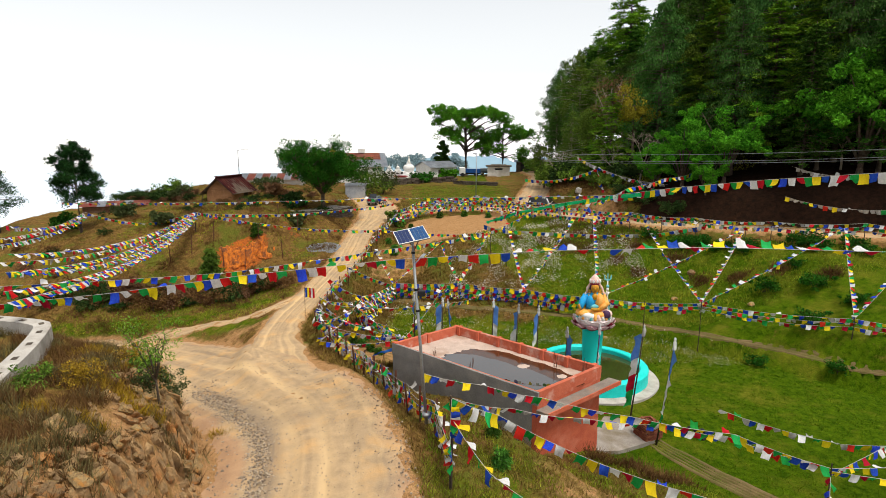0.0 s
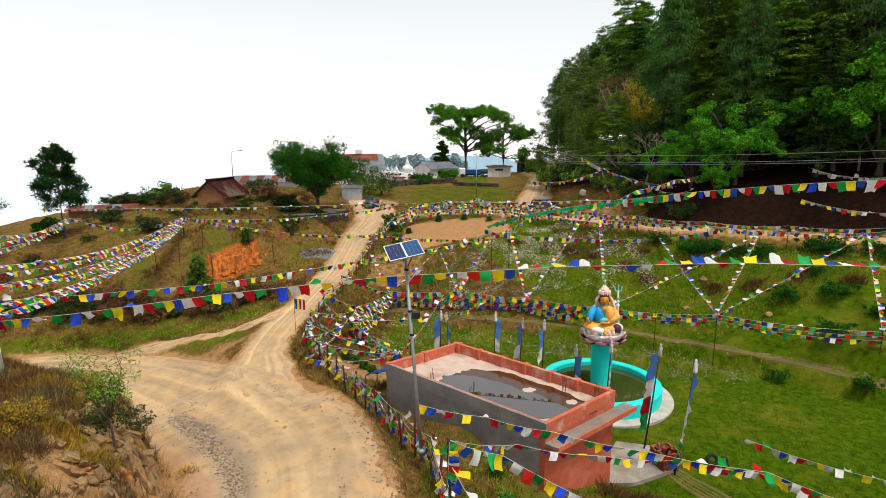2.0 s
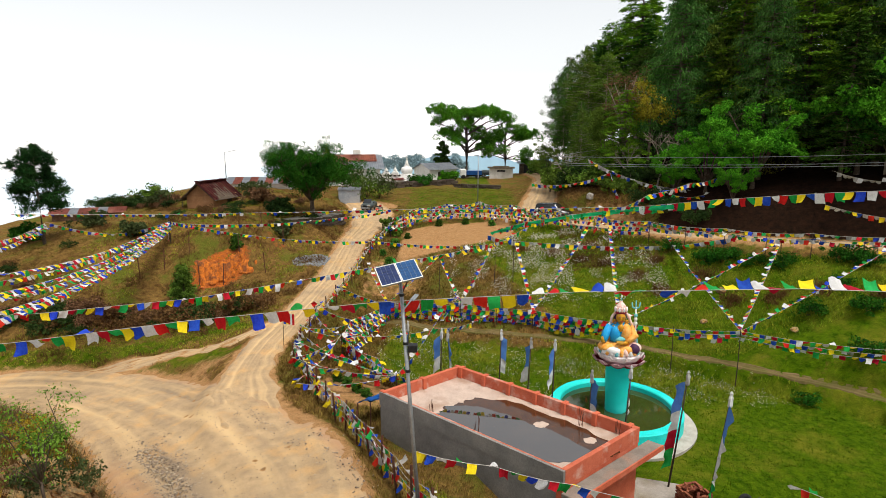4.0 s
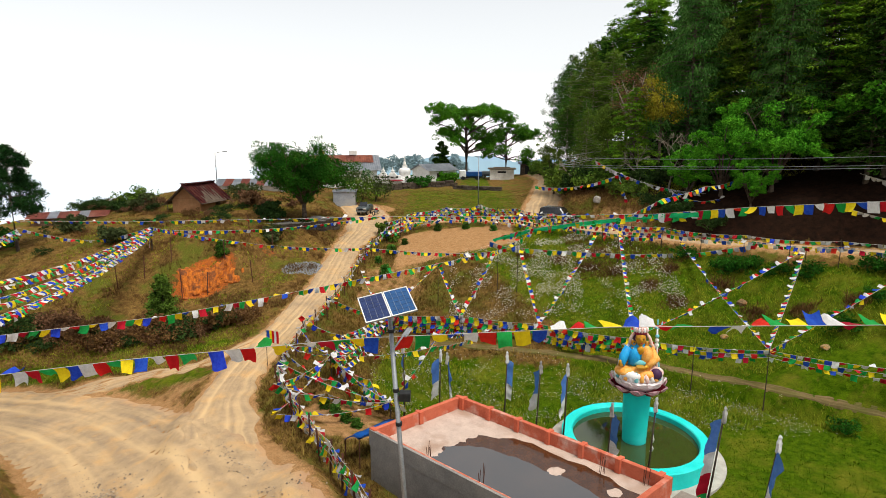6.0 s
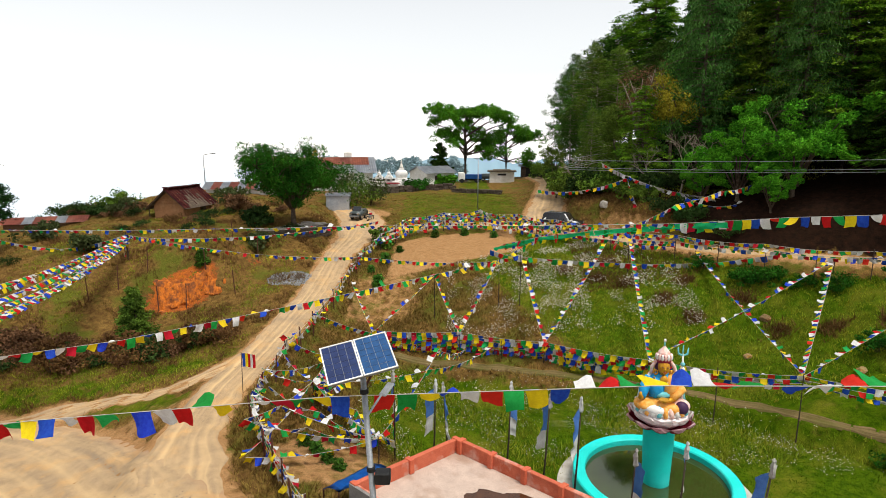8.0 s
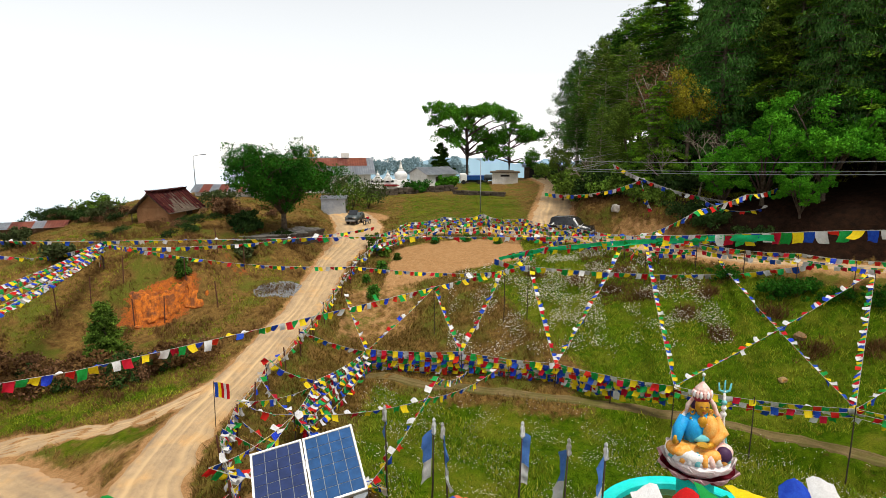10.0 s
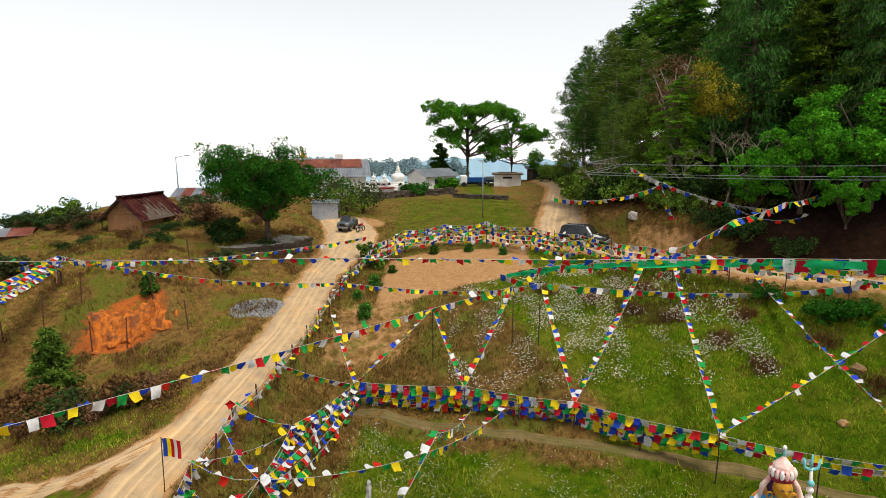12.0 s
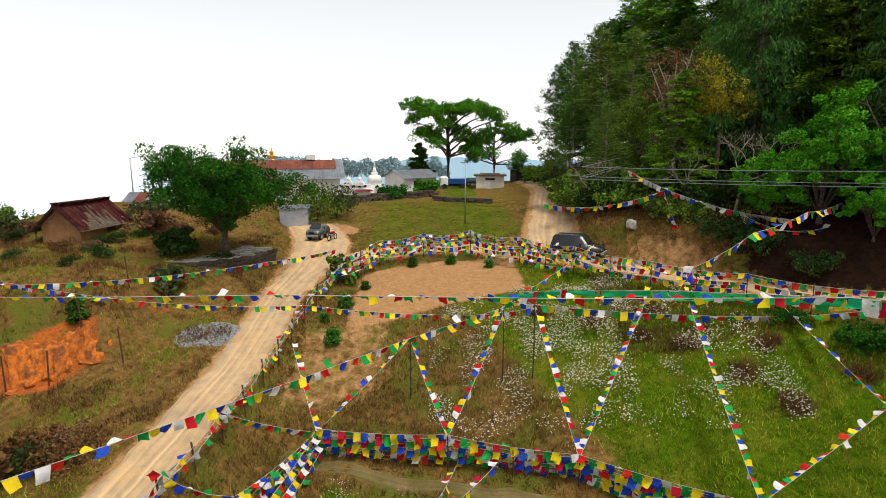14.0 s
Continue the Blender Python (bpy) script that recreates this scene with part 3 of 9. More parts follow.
def zones(x, y):
    """Bare earth, green grass and clay, each from 0 to 1."""
    earth = np.zeros(x.shape)
    for key, lap in (("main", 0.7), ("side", 0.5), ("cut", 0.3), ("upper", 0.8), ("far", 0.9)):
        off, _ = near_line(LINES[key], x, y)
        earth = np.maximum(earth, smooth(lap, -0.2, off))
    # garden soil above the field, trodden yard by the tank, bank above the upper road, junction yard
    soil = smooth(0, 0.8, np.minimum(y - 46.2 - 0.25 * (x + 2), 54.3 - y - 0.25 * np.abs(x - 1))) * smooth(-4.2, -3.4, x) * smooth(5.2, 4.4, x)
    soil = np.maximum(soil, 0.46 * smooth(0, 2.2, np.minimum(y - 40.0 - 0.5 * (x + 4), 48 - y)) * smooth(-6.6, -5.4, x) * smooth(-0.8, -2.4, x))
    off, _ = near_line(LINES["upper"], x, y)
    bank = smooth(0.1, 0.5, off) * smooth(1.6, 1.0, off) * (y > upper_y(x)) * smooth(10.2, 11.5, x) * smooth(15.5, 13, x) * 0.62
    yard = smooth(3.0, 1.0, np.hypot(x - 4.2, y - 15.8)) * 0.5
    side, w, _, along = across_main(x, y)
    rocky = 0.62 * smooth(-0.1, 0.2, -side - w) * smooth(3.0, 1.3, -side - w) * smooth(20.5, 18.5, along)
    apron = 0.7 * smooth(3.4, 2.2, np.hypot(x + 8.3, y - 65))
    gap = 0.55 * smooth(2.4, 1.2, np.hypot((x + 3.6) * 0.8, (y - 27.5)))
    yard_west = 0.60 * smooth(0.9, 0.0, np.hypot((x + 11.0) / 3.4, (y - 30.6) / 1.7))
    gap = np.maximum(gap, yard_west)
    earth = np.maximum.reduce([earth, soil, 0.9 * bank, yard, rocky, apron, gap])
    ty = terrace_y(x)
    lawn = smooth(-0.4, 0.4, ty - 1.5 - y) * smooth(0, 1.5, x - 0.03 * (y - 20) + 1.6 + 2.9 * smooth(27.5, 31.5, y)) * smooth(0, 1.2, y - (22.6 - 0.85 * (x - 2.0)) + 1.0)
    field = smooth(0.0, 0.8, y - ty - 0.3) * smooth(5.2, 6.5, x + 0.55 * (y - 38)) * np.where(x < 5, smooth(0.3, 1.0, off), smooth(0.2, 0.6, (upper_y(x) - y) * 0.72 - 0.95))
    field = field * (0.66 + 0.32 * smooth(5, 10, x) - 0.28 * smooth(3, 0, x))
    lawn = np.maximum(lawn, 0.8 * smooth(1.9, 1.6, np.abs(y - ty + 0.6)) * smooth(4, 7, x))
    meadow = 0.56 * smooth(57, 60, y) * smooth(-7, -4, x) * smooth(8.5, 6, x) * smooth(82, 76, y)
    verge = 0.62 * smooth(1.0, 0.4, np.abs(y - 34.2 - 0.05 * (x + 16))) * smooth(-9.4, -10.6, x) * smooth(-30, -24, x)
    verge = np.maximum(verge, 0.62 * smooth(1.0, 0.5, np.hypot((x + 11.6) / 3.2, (y - 31.6 + 0.2 * (x + 11.6)) / 0.75)))
    east = 0.30 * smooth(9, 14, x) * smooth(44, 50, y)
    slope = 0.50 * smooth(5.5, 2.5, np.hypot((x - 4.5) * 0.8, y - 14.5))
    west = 0.14 * smooth(35, 37, y) * smooth(56, 50, y) * smooth(-9.2, -10.2, x) * smooth(-27, -22, x)
    green = np.maximum.reduce([lawn * 0.95, field, meadow, verge, east, slope, west])
    clay = 0.8 * smooth(1.25, 0.75, np.hypot((x + 15.5) / 1.9, (y - 42.7 - 0.45 * (x + 15.7)) / 1.1))
    clay = np.maximum(clay, 0.55 * smooth(0.8, 0.5, np.hypot((x + 12.6) / 1.2, (y - 46.4) / 0.9)))
    streak = np.array([noise.noise(Vector((px * 1.3, py * 1.3, 2.0))) for px, py in zip(x.ravel(), y.ravel())]).reshape(x.shape) if x.size < 400000 else 0
    return np.clip(earth, 0, 1), np.clip(green, 0, 1), np.clip(clay * (0.95 + 1.2 * streak), 0, 1)


def litter_shade_zone(x, y):
    """Leaf litter under the wood, where the trees' shade is painted in as near-black."""
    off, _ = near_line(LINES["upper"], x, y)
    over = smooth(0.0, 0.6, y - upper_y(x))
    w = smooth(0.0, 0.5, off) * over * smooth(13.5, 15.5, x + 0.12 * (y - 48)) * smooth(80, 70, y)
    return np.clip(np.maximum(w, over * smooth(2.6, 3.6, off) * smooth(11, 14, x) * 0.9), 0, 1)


def build_ground():
    gx = axis_marks(-34, 34, 0.36, (-3200, 3200), 1.16)
    gy = axis_marks(6, 72, 0.36, (-3200, 3200), 1.16)
    x, y = np.meshgrid(gx, gy)
    z = ground_height(x, y)
    rough = np.zeros(x.size)
    core = (np.abs(x) < 60) & (y > -5) & (y < 110)
    e, g, c = zones(x.ravel(), y.ravel())
    e = e * (1 - 0.9 * litter_shade_zone(x.ravel(), y.ravel()) * (e < 0.95))
    flat = np.clip(1 - 0.8 * e - 0.75 * np.clip(g - 0.7, 0, 0.3) / 0.3, 0.12, 1)
    xs, ys = x.ravel(), y.ravel()
    for i in np.nonzero(core.ravel())[0]:
        v = Vector((xs[i], ys[i], 0))
        rough[i] = 0.16 * noise.noise(v * 0.55) + 0.09 * noise.noise(v * 1.7 + Vector((7, 3, 1)))
    z = z.ravel() + rough * flat
    nx, ny = len(gx), len(gy)
    idx = np.arange(nx * ny).reshape(ny, nx)
    faces = np.stack([idx[:-1, :-1], idx[:-1, 1:], idx[1:, 1:], idx[1:, :-1]], -1).reshape(-1, 4)
    ob = np_mesh("ground", np.stack([xs, ys, z], 1), faces, M_GROUND, smooth_it=True)
    zone = ob.data.color_attributes.new("zone", "FLOAT_COLOR", "POINT")
    zone.data.foreach_set("color", np.stack([e, g, c, litter_shade_zone(xs, ys)], 1).astype(np.float32).ravel())
    tagged(ob, "grassy hillside of lawn, dry grass and bare earth", "ground", kind="structure")
    return ob


def build_road(name, line, label, material=M_ROAD, lift=0.05, seed=1, ragged=0.35):
    """A strip of trodden earth along a line, with ruts and a ragged edge."""
    rng = random.Random(seed)
    rows = resample(line, 0.5)
    across = 41 if line is not MAIN_ROAD else 81
    gone = 0.0
    verts, faces, marks = [], [], []
    for i, (x, y, z, w) in enumerate(rows):
        a, b = rows[max(i - 1, 0)], rows[min(i + 1, len(rows) - 1)]
        t = np.array([b[0] - a[0], b[1] - a[1]])
        t /= np.linalg.norm(t)
        nrm = np.array([-t[1], t[0]])
        wl = w * (1 + ragged * 0.3 * noise.noise(Vector((i * 0.35, seed * 3.1, 0)))) + ragged * rng.uniform(-0.3, 0.3)
        wr = w * (1 + ragged * 0.3 * noise.noise(Vector((i * 0.35, seed * 3.1, 9)))) + ragged * rng.uniform(-0.3, 0.3)
        gone += math.hypot(b[0] - a[0], b[1] - a[1]) / 2
        wide = float(smooth(1.4, 2.4, w) * smooth(11, 14, y) * smooth(25.5, 22, y))
        for j in range(across):
            s = j / (across - 1) * 2 - 1
            d = s * (wl if s > 0 else wr)
            px, py = x + nrm[0] * d, y + nrm[1] * d
            n1 = noise.noise(Vector((s * 1.2, gone * 0.06, seed)))
            n2 = noise.noise(Vector((s * 2.5, gone * 0.22, seed + 5)))
            streak = noise.noise(Vector((s * 9, gone * 0.10, seed + 2))) + 0.7 * noise.noise(Vector((s * 23, gone * 0.16, seed + 8)))
            wheel = sum(math.exp(-((s - at - 0.16 * n1) / 0.085) ** 2) * g for at, g in ((-0.52, 0.7), (-0.20, 1.0), (0.16, 0.8), (0.46, 1.0)))
            rut = -0.045 * wheel + 0.03 * noise.noise(Vector((px, py, 0)) * 1.3) + 0.014 * streak
            calm = 1 - 0.7 * float(smooth(2.75, 3.0, w))
            blot = noise.noise(Vector((px * 0.45, py * 0.45, seed))) + 0.6 * noise.noise(Vector((px * 1.5, py * 1.5, seed)))
            strip = math.exp(-((s - 0.40 - 0.12 * n1) / 0.13) ** 2) * wide
            shoulder = float(smooth(0.55, 0.85, s + 0.2 * n2)) * wide + 0.5 * float(smooth(0.75, 1.0, -s + 0.2 * n2)) * float(smooth(1.6, 2.2, w))
            marks.append((max(0, min(1, wheel * (0.45 + 0.7 * n2) + 0.45 * max(0, streak) * calm)), max(0, min(0.85, 0.95 * strip * (0.55 + 0.9 * abs(streak)) + 0.5 * max(0, -streak - 0.2) * calm + 0.55 * max(0, blot - 0.12))), max(0, min(0.5, shoulder * (0.7 + blot))), 1))
            verts.append((px, py, height_cache(px, py) + lift * min(1.0, 0.2 + i / 9) + rut - 0.10 * max(0, abs(s) - 0.8) / 0.2))
        if i:
            for j in range(across - 1):
                k = i * across + j
                faces.append((k - across, k - across + 1, k + 1, k))
    ob = np_mesh(name, verts, np.array(faces)[:, ::-1], material, smooth_it=True)
    track = ob.data.color_attributes.new("track", "FLOAT_COLOR", "POINT")
    track.data.foreach_set("color", np.array(marks, np.float32).ravel())
    return tagged(ob, label, "road", kind="structure")


GROUND = build_ground()
LAND = BVHTree.FromPolygons([v.co.copy() for v in GROUND.data.vertices], [tuple(p.vertices) for p in GROUND.data.polygons])
height_cache = height
build_road("road_main", MAIN_ROAD, "dusty unpaved road with wheel ruts", seed=1, lift=0.075)
build_road("road_branch", SIDE_ROAD, "dusty earth track climbing beside the fenced field", seed=2, lift=0.09)
build_road("road_shortcut", SHORT_CUT, "thin pale wheel track along the verge", seed=7, lift=0.035)
build_road("road_upper", UPPER_ROAD, "narrow dirt road below the wooded bank", seed=3, lift=0.045)
build_road("road_far", FAR_ROAD, "pale dirt track up to the ridge", seed=4, lift=0.06)
_path = [(x, float(terrace_y(np.array([float(x)]))[0]) - 0.62, 0, 0.34) for x in (-5.0, -2, 0, 3, 6, 9, 12, 15, 18, 22, 26)]
build_road("footpath", _path, "trodden terrace footpath beside the lawn", M_PATH, lift=0.07, seed=5, ragged=0.25)
_path = [(7.7, 22.5, 0, 0.4), (8.5, 21.1, 0, 0.5), (9.3, 19.9, 0, 0.5), (10.6, 18.4, 0, 0.45), (12.5, 16.6, 0, 0.45), (15, 14.5, 0, 0.45)]
build_road("garden_path", _path, "worn grey garden path below the bank", M_PATH, lift=0.05, seed=6, ragged=0.25)

# ---------------------------------------------------------------- the tank house with its flat roof
TANK_O, TANK_U, TANK_V = Vector((-2.13, 23.4, 0)), Vector((0.755, -0.655, 0)), Vector((0.754, 0.657, 0))
TANK_L, TANK_W, LAWN = 6.75, 3.42, -3.15
M_RENDER_PALE = surface("weathered_concrete", (0.24, 0.205, 0.17), (0.18, 0.15, 0.125), 2.0, 0.9, 0.3, (0.28, 0.18, 0.13), 24)


def tank_box(bm, a0, a1, b0, b1, z0, z1, bevel=0.0):
    """A block in the tank house's own skewed plan."""
    m = Matrix(((TANK_U.x, TANK_V.x, 0, 0), (TANK_U.y, TANK_V.y, 0, 0), (0, 0, 1, 0), (0, 0, 0, 1)))
    return box(bm, (a0, b0, z0), (a1, b1, z1), m, bevel)


def tank_house():
    rng = random.Random(4)
    t = thing("tank_house", TANK_O, "small salmon-painted concrete house with a walled flat roof", "building")
    L, W = TANK_L, TANK_W
    b = bmesh.new(); tank_box(b, 0.02, L - 0.2, 0.02, 0.2, LAWN, -0.16); part("wall", b, M_RENDER, t, "raw grey concrete wall")
    b = bmesh.new(); tank_box(b, 0.02, 0.2, 0.2, W - 0.2, LAWN, -0.16); part("wall", b, M_RENDER, t, "raw grey concrete wall")
    b = bmesh.new(); tank_box(b, 0.02, L - 0.02, W - 0.2, W - 0.02, LAWN, -0.16); part("wall", b, M_PINK, t)
    b = bmesh.new()
    tank_box(b, L - 0.2, L - 0.018, 0.018, W - 0.2, LAWN, -0.16)
    part("wall", b, M_PINK, t)
    b = bmesh.new(); tank_box(b, 0.142, L - 0.142, 0.142, W - 0.142, -0.16, -0.06); part("roof_slab", b, M_SLAB, t, "bleached concrete roof slab with stains")
    # grey outer skin and salmon inner skin of the parapet
    b = bmesh.new(); tank_box(b, 0, L, 0, 0.075, -0.158, 0.30); part("parapet", b, M_RENDER, t, "raw grey outer face of the parapet")
    b = bmesh.new(); tank_box(b, 0.14, L - 0.14, 0.077, 0.14, -0.158, 0.30, 0.012); part("parapet", b, M_PINK_WORN, t)
    b = bmesh.new(); tank_box(b, 0, 0.138, 0.077, W - 0.14, -0.158, 0.31, 0.012); part("parapet", b, M_PINK_WORN, t)
    b = bmesh.new(); tank_box(b, 0, L, W - 0.138, W, -0.158, 0.31, 0.012); part("parapet", b, M_PINK_WORN, t)
    b = bmesh.new(); tank_box(b, L - 0.138, L, 0.077, W - 0.14, -0.158, 0.31, 0.012); part("parapet", b, M_PINK_WORN, t)
    for i in range(7):
        a = 0.25 + i * (L - 0.5) / 6
        b = bmesh.new(); tank_box(b, a - 0.07, a + 0.07, W - 0.21, W + 0.03, -0.057, 0.345, 0.012); part("parapet_post", b, M_PINK, t)
    for i in range(3):
        v = 0.1 + i * (W - 0.2) / 2
        b = bmesh.new(); tank_box(b, -0.03, 0.2, v - 0.07, v + 0.07, -0.057, 0.335, 0.012); part("parapet_post", b, M_PINK, t)
    # eave slab with stub bars under its edge
    b = bmesh.new(); tank_box(b, L - 0.01, L + 0.42, -0.05, W + 0.5, -0.38, -0.26, 0.015); part("eave", b, M_RENDER_PALE, t, "projecting concrete eave with a salmon edge")
    b = bmesh.new(); tank_box(b, L + 0.422, L + 0.46, -0.05, W + 0.5, -0.40, -0.25); part("eave_edge", b, M_PINK, t)
    for i in range(20):
        v = 0.1 + i * 0.19
        b = bmesh.new(); tank_box(b, L + 0.33, L + 0.41, v, v + 0.07, -0.45, -0.38); part("stub", b, M_PINK, t)
    for a, v in ((1.9, 0.35), (3.6, 0.40), (5.2, W - 0.5), (6.2, W - 0.25)):
        b = bmesh.new()
        p = TANK_U * a + TANK_V * v
        for k in range(4):
            q = p + Vector(((k % 2) * 0.09, (k // 2) * 0.09, -0.06))
            rod(b, q, q + Vector((rng.uniform(-0.05, 0.05), rng.uniform(-0.05, 0.05), rng.uniform(0.35, 0.6))), 0.008, seg=5)
        part("reinforcing_bars", b, M_IRON, t, "bundle of rusty bars standing from the slab")
    # rain water with a silt margin
    def pool(scale, z, seed):
        bm = bmesh.new()
        ring = []
        for i in range(64):
            an = 2 * math.pi * i / 64
            c, s = math.cos(an), math.sin(an)
            r = 1 / (abs(c) ** 3.2 + abs(s) ** 3.2) ** (1 / 3.2)
            r *= 1 + 0.20 * noise.noise(Vector((c * 1.9, s * 1.9, seed))) + 0.10 * noise.noise(Vector((c * 6, s * 6, seed)))
            p = TANK_U * (4.05 + c * r * 2.3 * scale + 0.35 * s) + TANK_V * (1.62 + s * r * 1.0 * scale)
            ring.append(bm.verts.new((p.x, p.y, z)))
        bm.faces.new(ring)
        return bm
    silt = surface("wet_brown_silt", (0.075, 0.028, 0.010), (0.045, 0.018, 0.008), 3, 0.12, 0.02, None, 14, spec=0.5)
    water = surface("rain_water", (0.035, 0.022, 0.014), (0.02, 0.014, 0.01), 0.5, 0.02, 0.0, spec=1.0)
    water.node_tree.nodes["Principled BSDF"].inputs["IOR"].default_value = 1.95
    bm = pool(1.04, -0.054, 2.0)
    bmesh.ops.translate(bm, verts=bm.verts, vec=TANK_V * 0.28 + TANK_U * 0.1)
    part("silt", bm, silt, t, "dark brown wet silt round the puddle")
    bm = pool(0.94, -0.049, 2.6)
    bmesh.ops.translate(bm, verts=bm.verts, vec=-TANK_V * 0.42)
    part("puddle", bm, water, t, "still rain water mirroring the sky")
    for a, v, r in ((4.4, 2.25, 0.22), (2.2, 2.7, 0.16), (5.9, 2.4, 0.2)):
        bm = bmesh.new()
        lump(bm, TANK_U * a + TANK_V * v + Vector((0, 0, -0.06)), r, rng, 0.1)
        part("cement_patch", bm, M_SLAB, t)
    return t


tank_house()
b = bmesh.new()
prism(b, [(5.4, 21.2), (6.3, 21.2), (7.9, 22.0), (8.25, 23.4), (6.5, 23.9), (5.75, 22.6)], LAWN - 0.1, LAWN + 0.2)
tagged(part("paving", b, surface("worn_paving", (0.33, 0.29, 0.25), (0.25, 0.215, 0.18), 1.4, 0.9, 0.3, (0.20, 0.16, 0.11), 20)), "cracked concrete paving beside the salmon house", "paving", kind="structure")

# ---------------------------------------------------------------- the round pond, its column and statue
POND = (6.93, 28.1)


def pond():
    t = thing("round_pond", (*POND, -3.1), "round turquoise concrete pond with green water", "pond")
    b = bmesh.new()
    lathe(b, [(2.42, -0.15), (2.62, -0.15), (2.62, 0.74), (2.58, 0.78), (2.26, 0.78), (2.22, 0.74), (2.22, -0.15)], 64)
    part("basin_wall", b, M_TURQ, t)
    b = bmesh.new()
    lathe(b, [(2.23, 0.52), (2.23, 0.55)], 64)
    part("water", b, surface("green_pond_water", (0.030, 0.044, 0.008), (0.044, 0.056, 0.012), 0.6, 0.05, 0.0, spec=0.9), t, "dark green standing water")
    b = bmesh.new()
    lathe(b, [(2.6, -0.2), (3.12, -0.2), (3.12, 0.16), (2.62, 0.18)], 64)
    part("apron", b, M_CONCRETE, t, "pale concrete apron round the basin")
    return t


pond()


M_ROSE = surface("rose_petal_paint", (0.62, 0.30, 0.34), (0.74, 0.52, 0.54), 5, 0.5, 0.05)


def pedestal():
    t = thing("statue_pedestal", (*POND, -2.47), "turquoise column carrying a painted lotus", "pedestal")
    b = bmesh.new()
    lathe(b, [(0.42, -0.6), (0.43, 0.1), (0.47, 1.3), (0.48, 1.95), (0.52, 2.02)], 40)
    part("column", b, M_TURQ, t, "", True)

    def petals(r0, r1, z0, z1, count, width, turn):
        for i in range(count):
            a = 2 * math.pi * (i + turn) / count
            bm = bmesh.new()
            grid = []
            for u in range(5):
                row = []
                for w in range(5):
                    s, q = u / 4, w / 4 * 2 - 1
                    half = width * (0.62 + 0.75 * s - 0.45 * s * s) * (1 - s ** 5) ** 0.5
                    r = r0 + (r1 - r0) * s ** 0.85 - 0.05 * q * q
                    z = z0 + (z1 - z0) * s ** 2.2 - 0.10 * math.sin(math.pi * s) * (1 - q * q) + 0.05 * q * q
                    row.append(bm.verts.new((math.cos(a) * r - math.sin(a) * q * half, math.sin(a) * r + math.cos(a) * q * half, z)))
                grid.append(row)
            for u in range(4):
                for w in range(4):
                    f = bm.faces.new((grid[u][w], grid[u][w + 1], grid[u + 1][w + 1], grid[u + 1][w]))
                    f.material_index = 1 if u == 3 else 0
            bmesh.ops.solidify(bm, geom=bm.faces[:], thickness=0.03)
            part("petal", bm, [M_MAROON, M_ROSE] if z0 < 2.2 else [M_PETAL, M_PETAL], t)
    petals(0.42, 1.08, 2.02, 2.24, 10, 0.36, 0.0)
    petals(0.45, 0.98, 2.22, 2.46, 10, 0.34, 0.5)
    b = bmesh.new()
    lathe(b, [(0.45, 1.95), (0.62, 2.10), (0.80, 2.26), (0.82, 2.36), (0.72, 2.42)], 32)
    part("lotus_heart", b, M_PETAL, t, "", True)
    return t


pedestal()


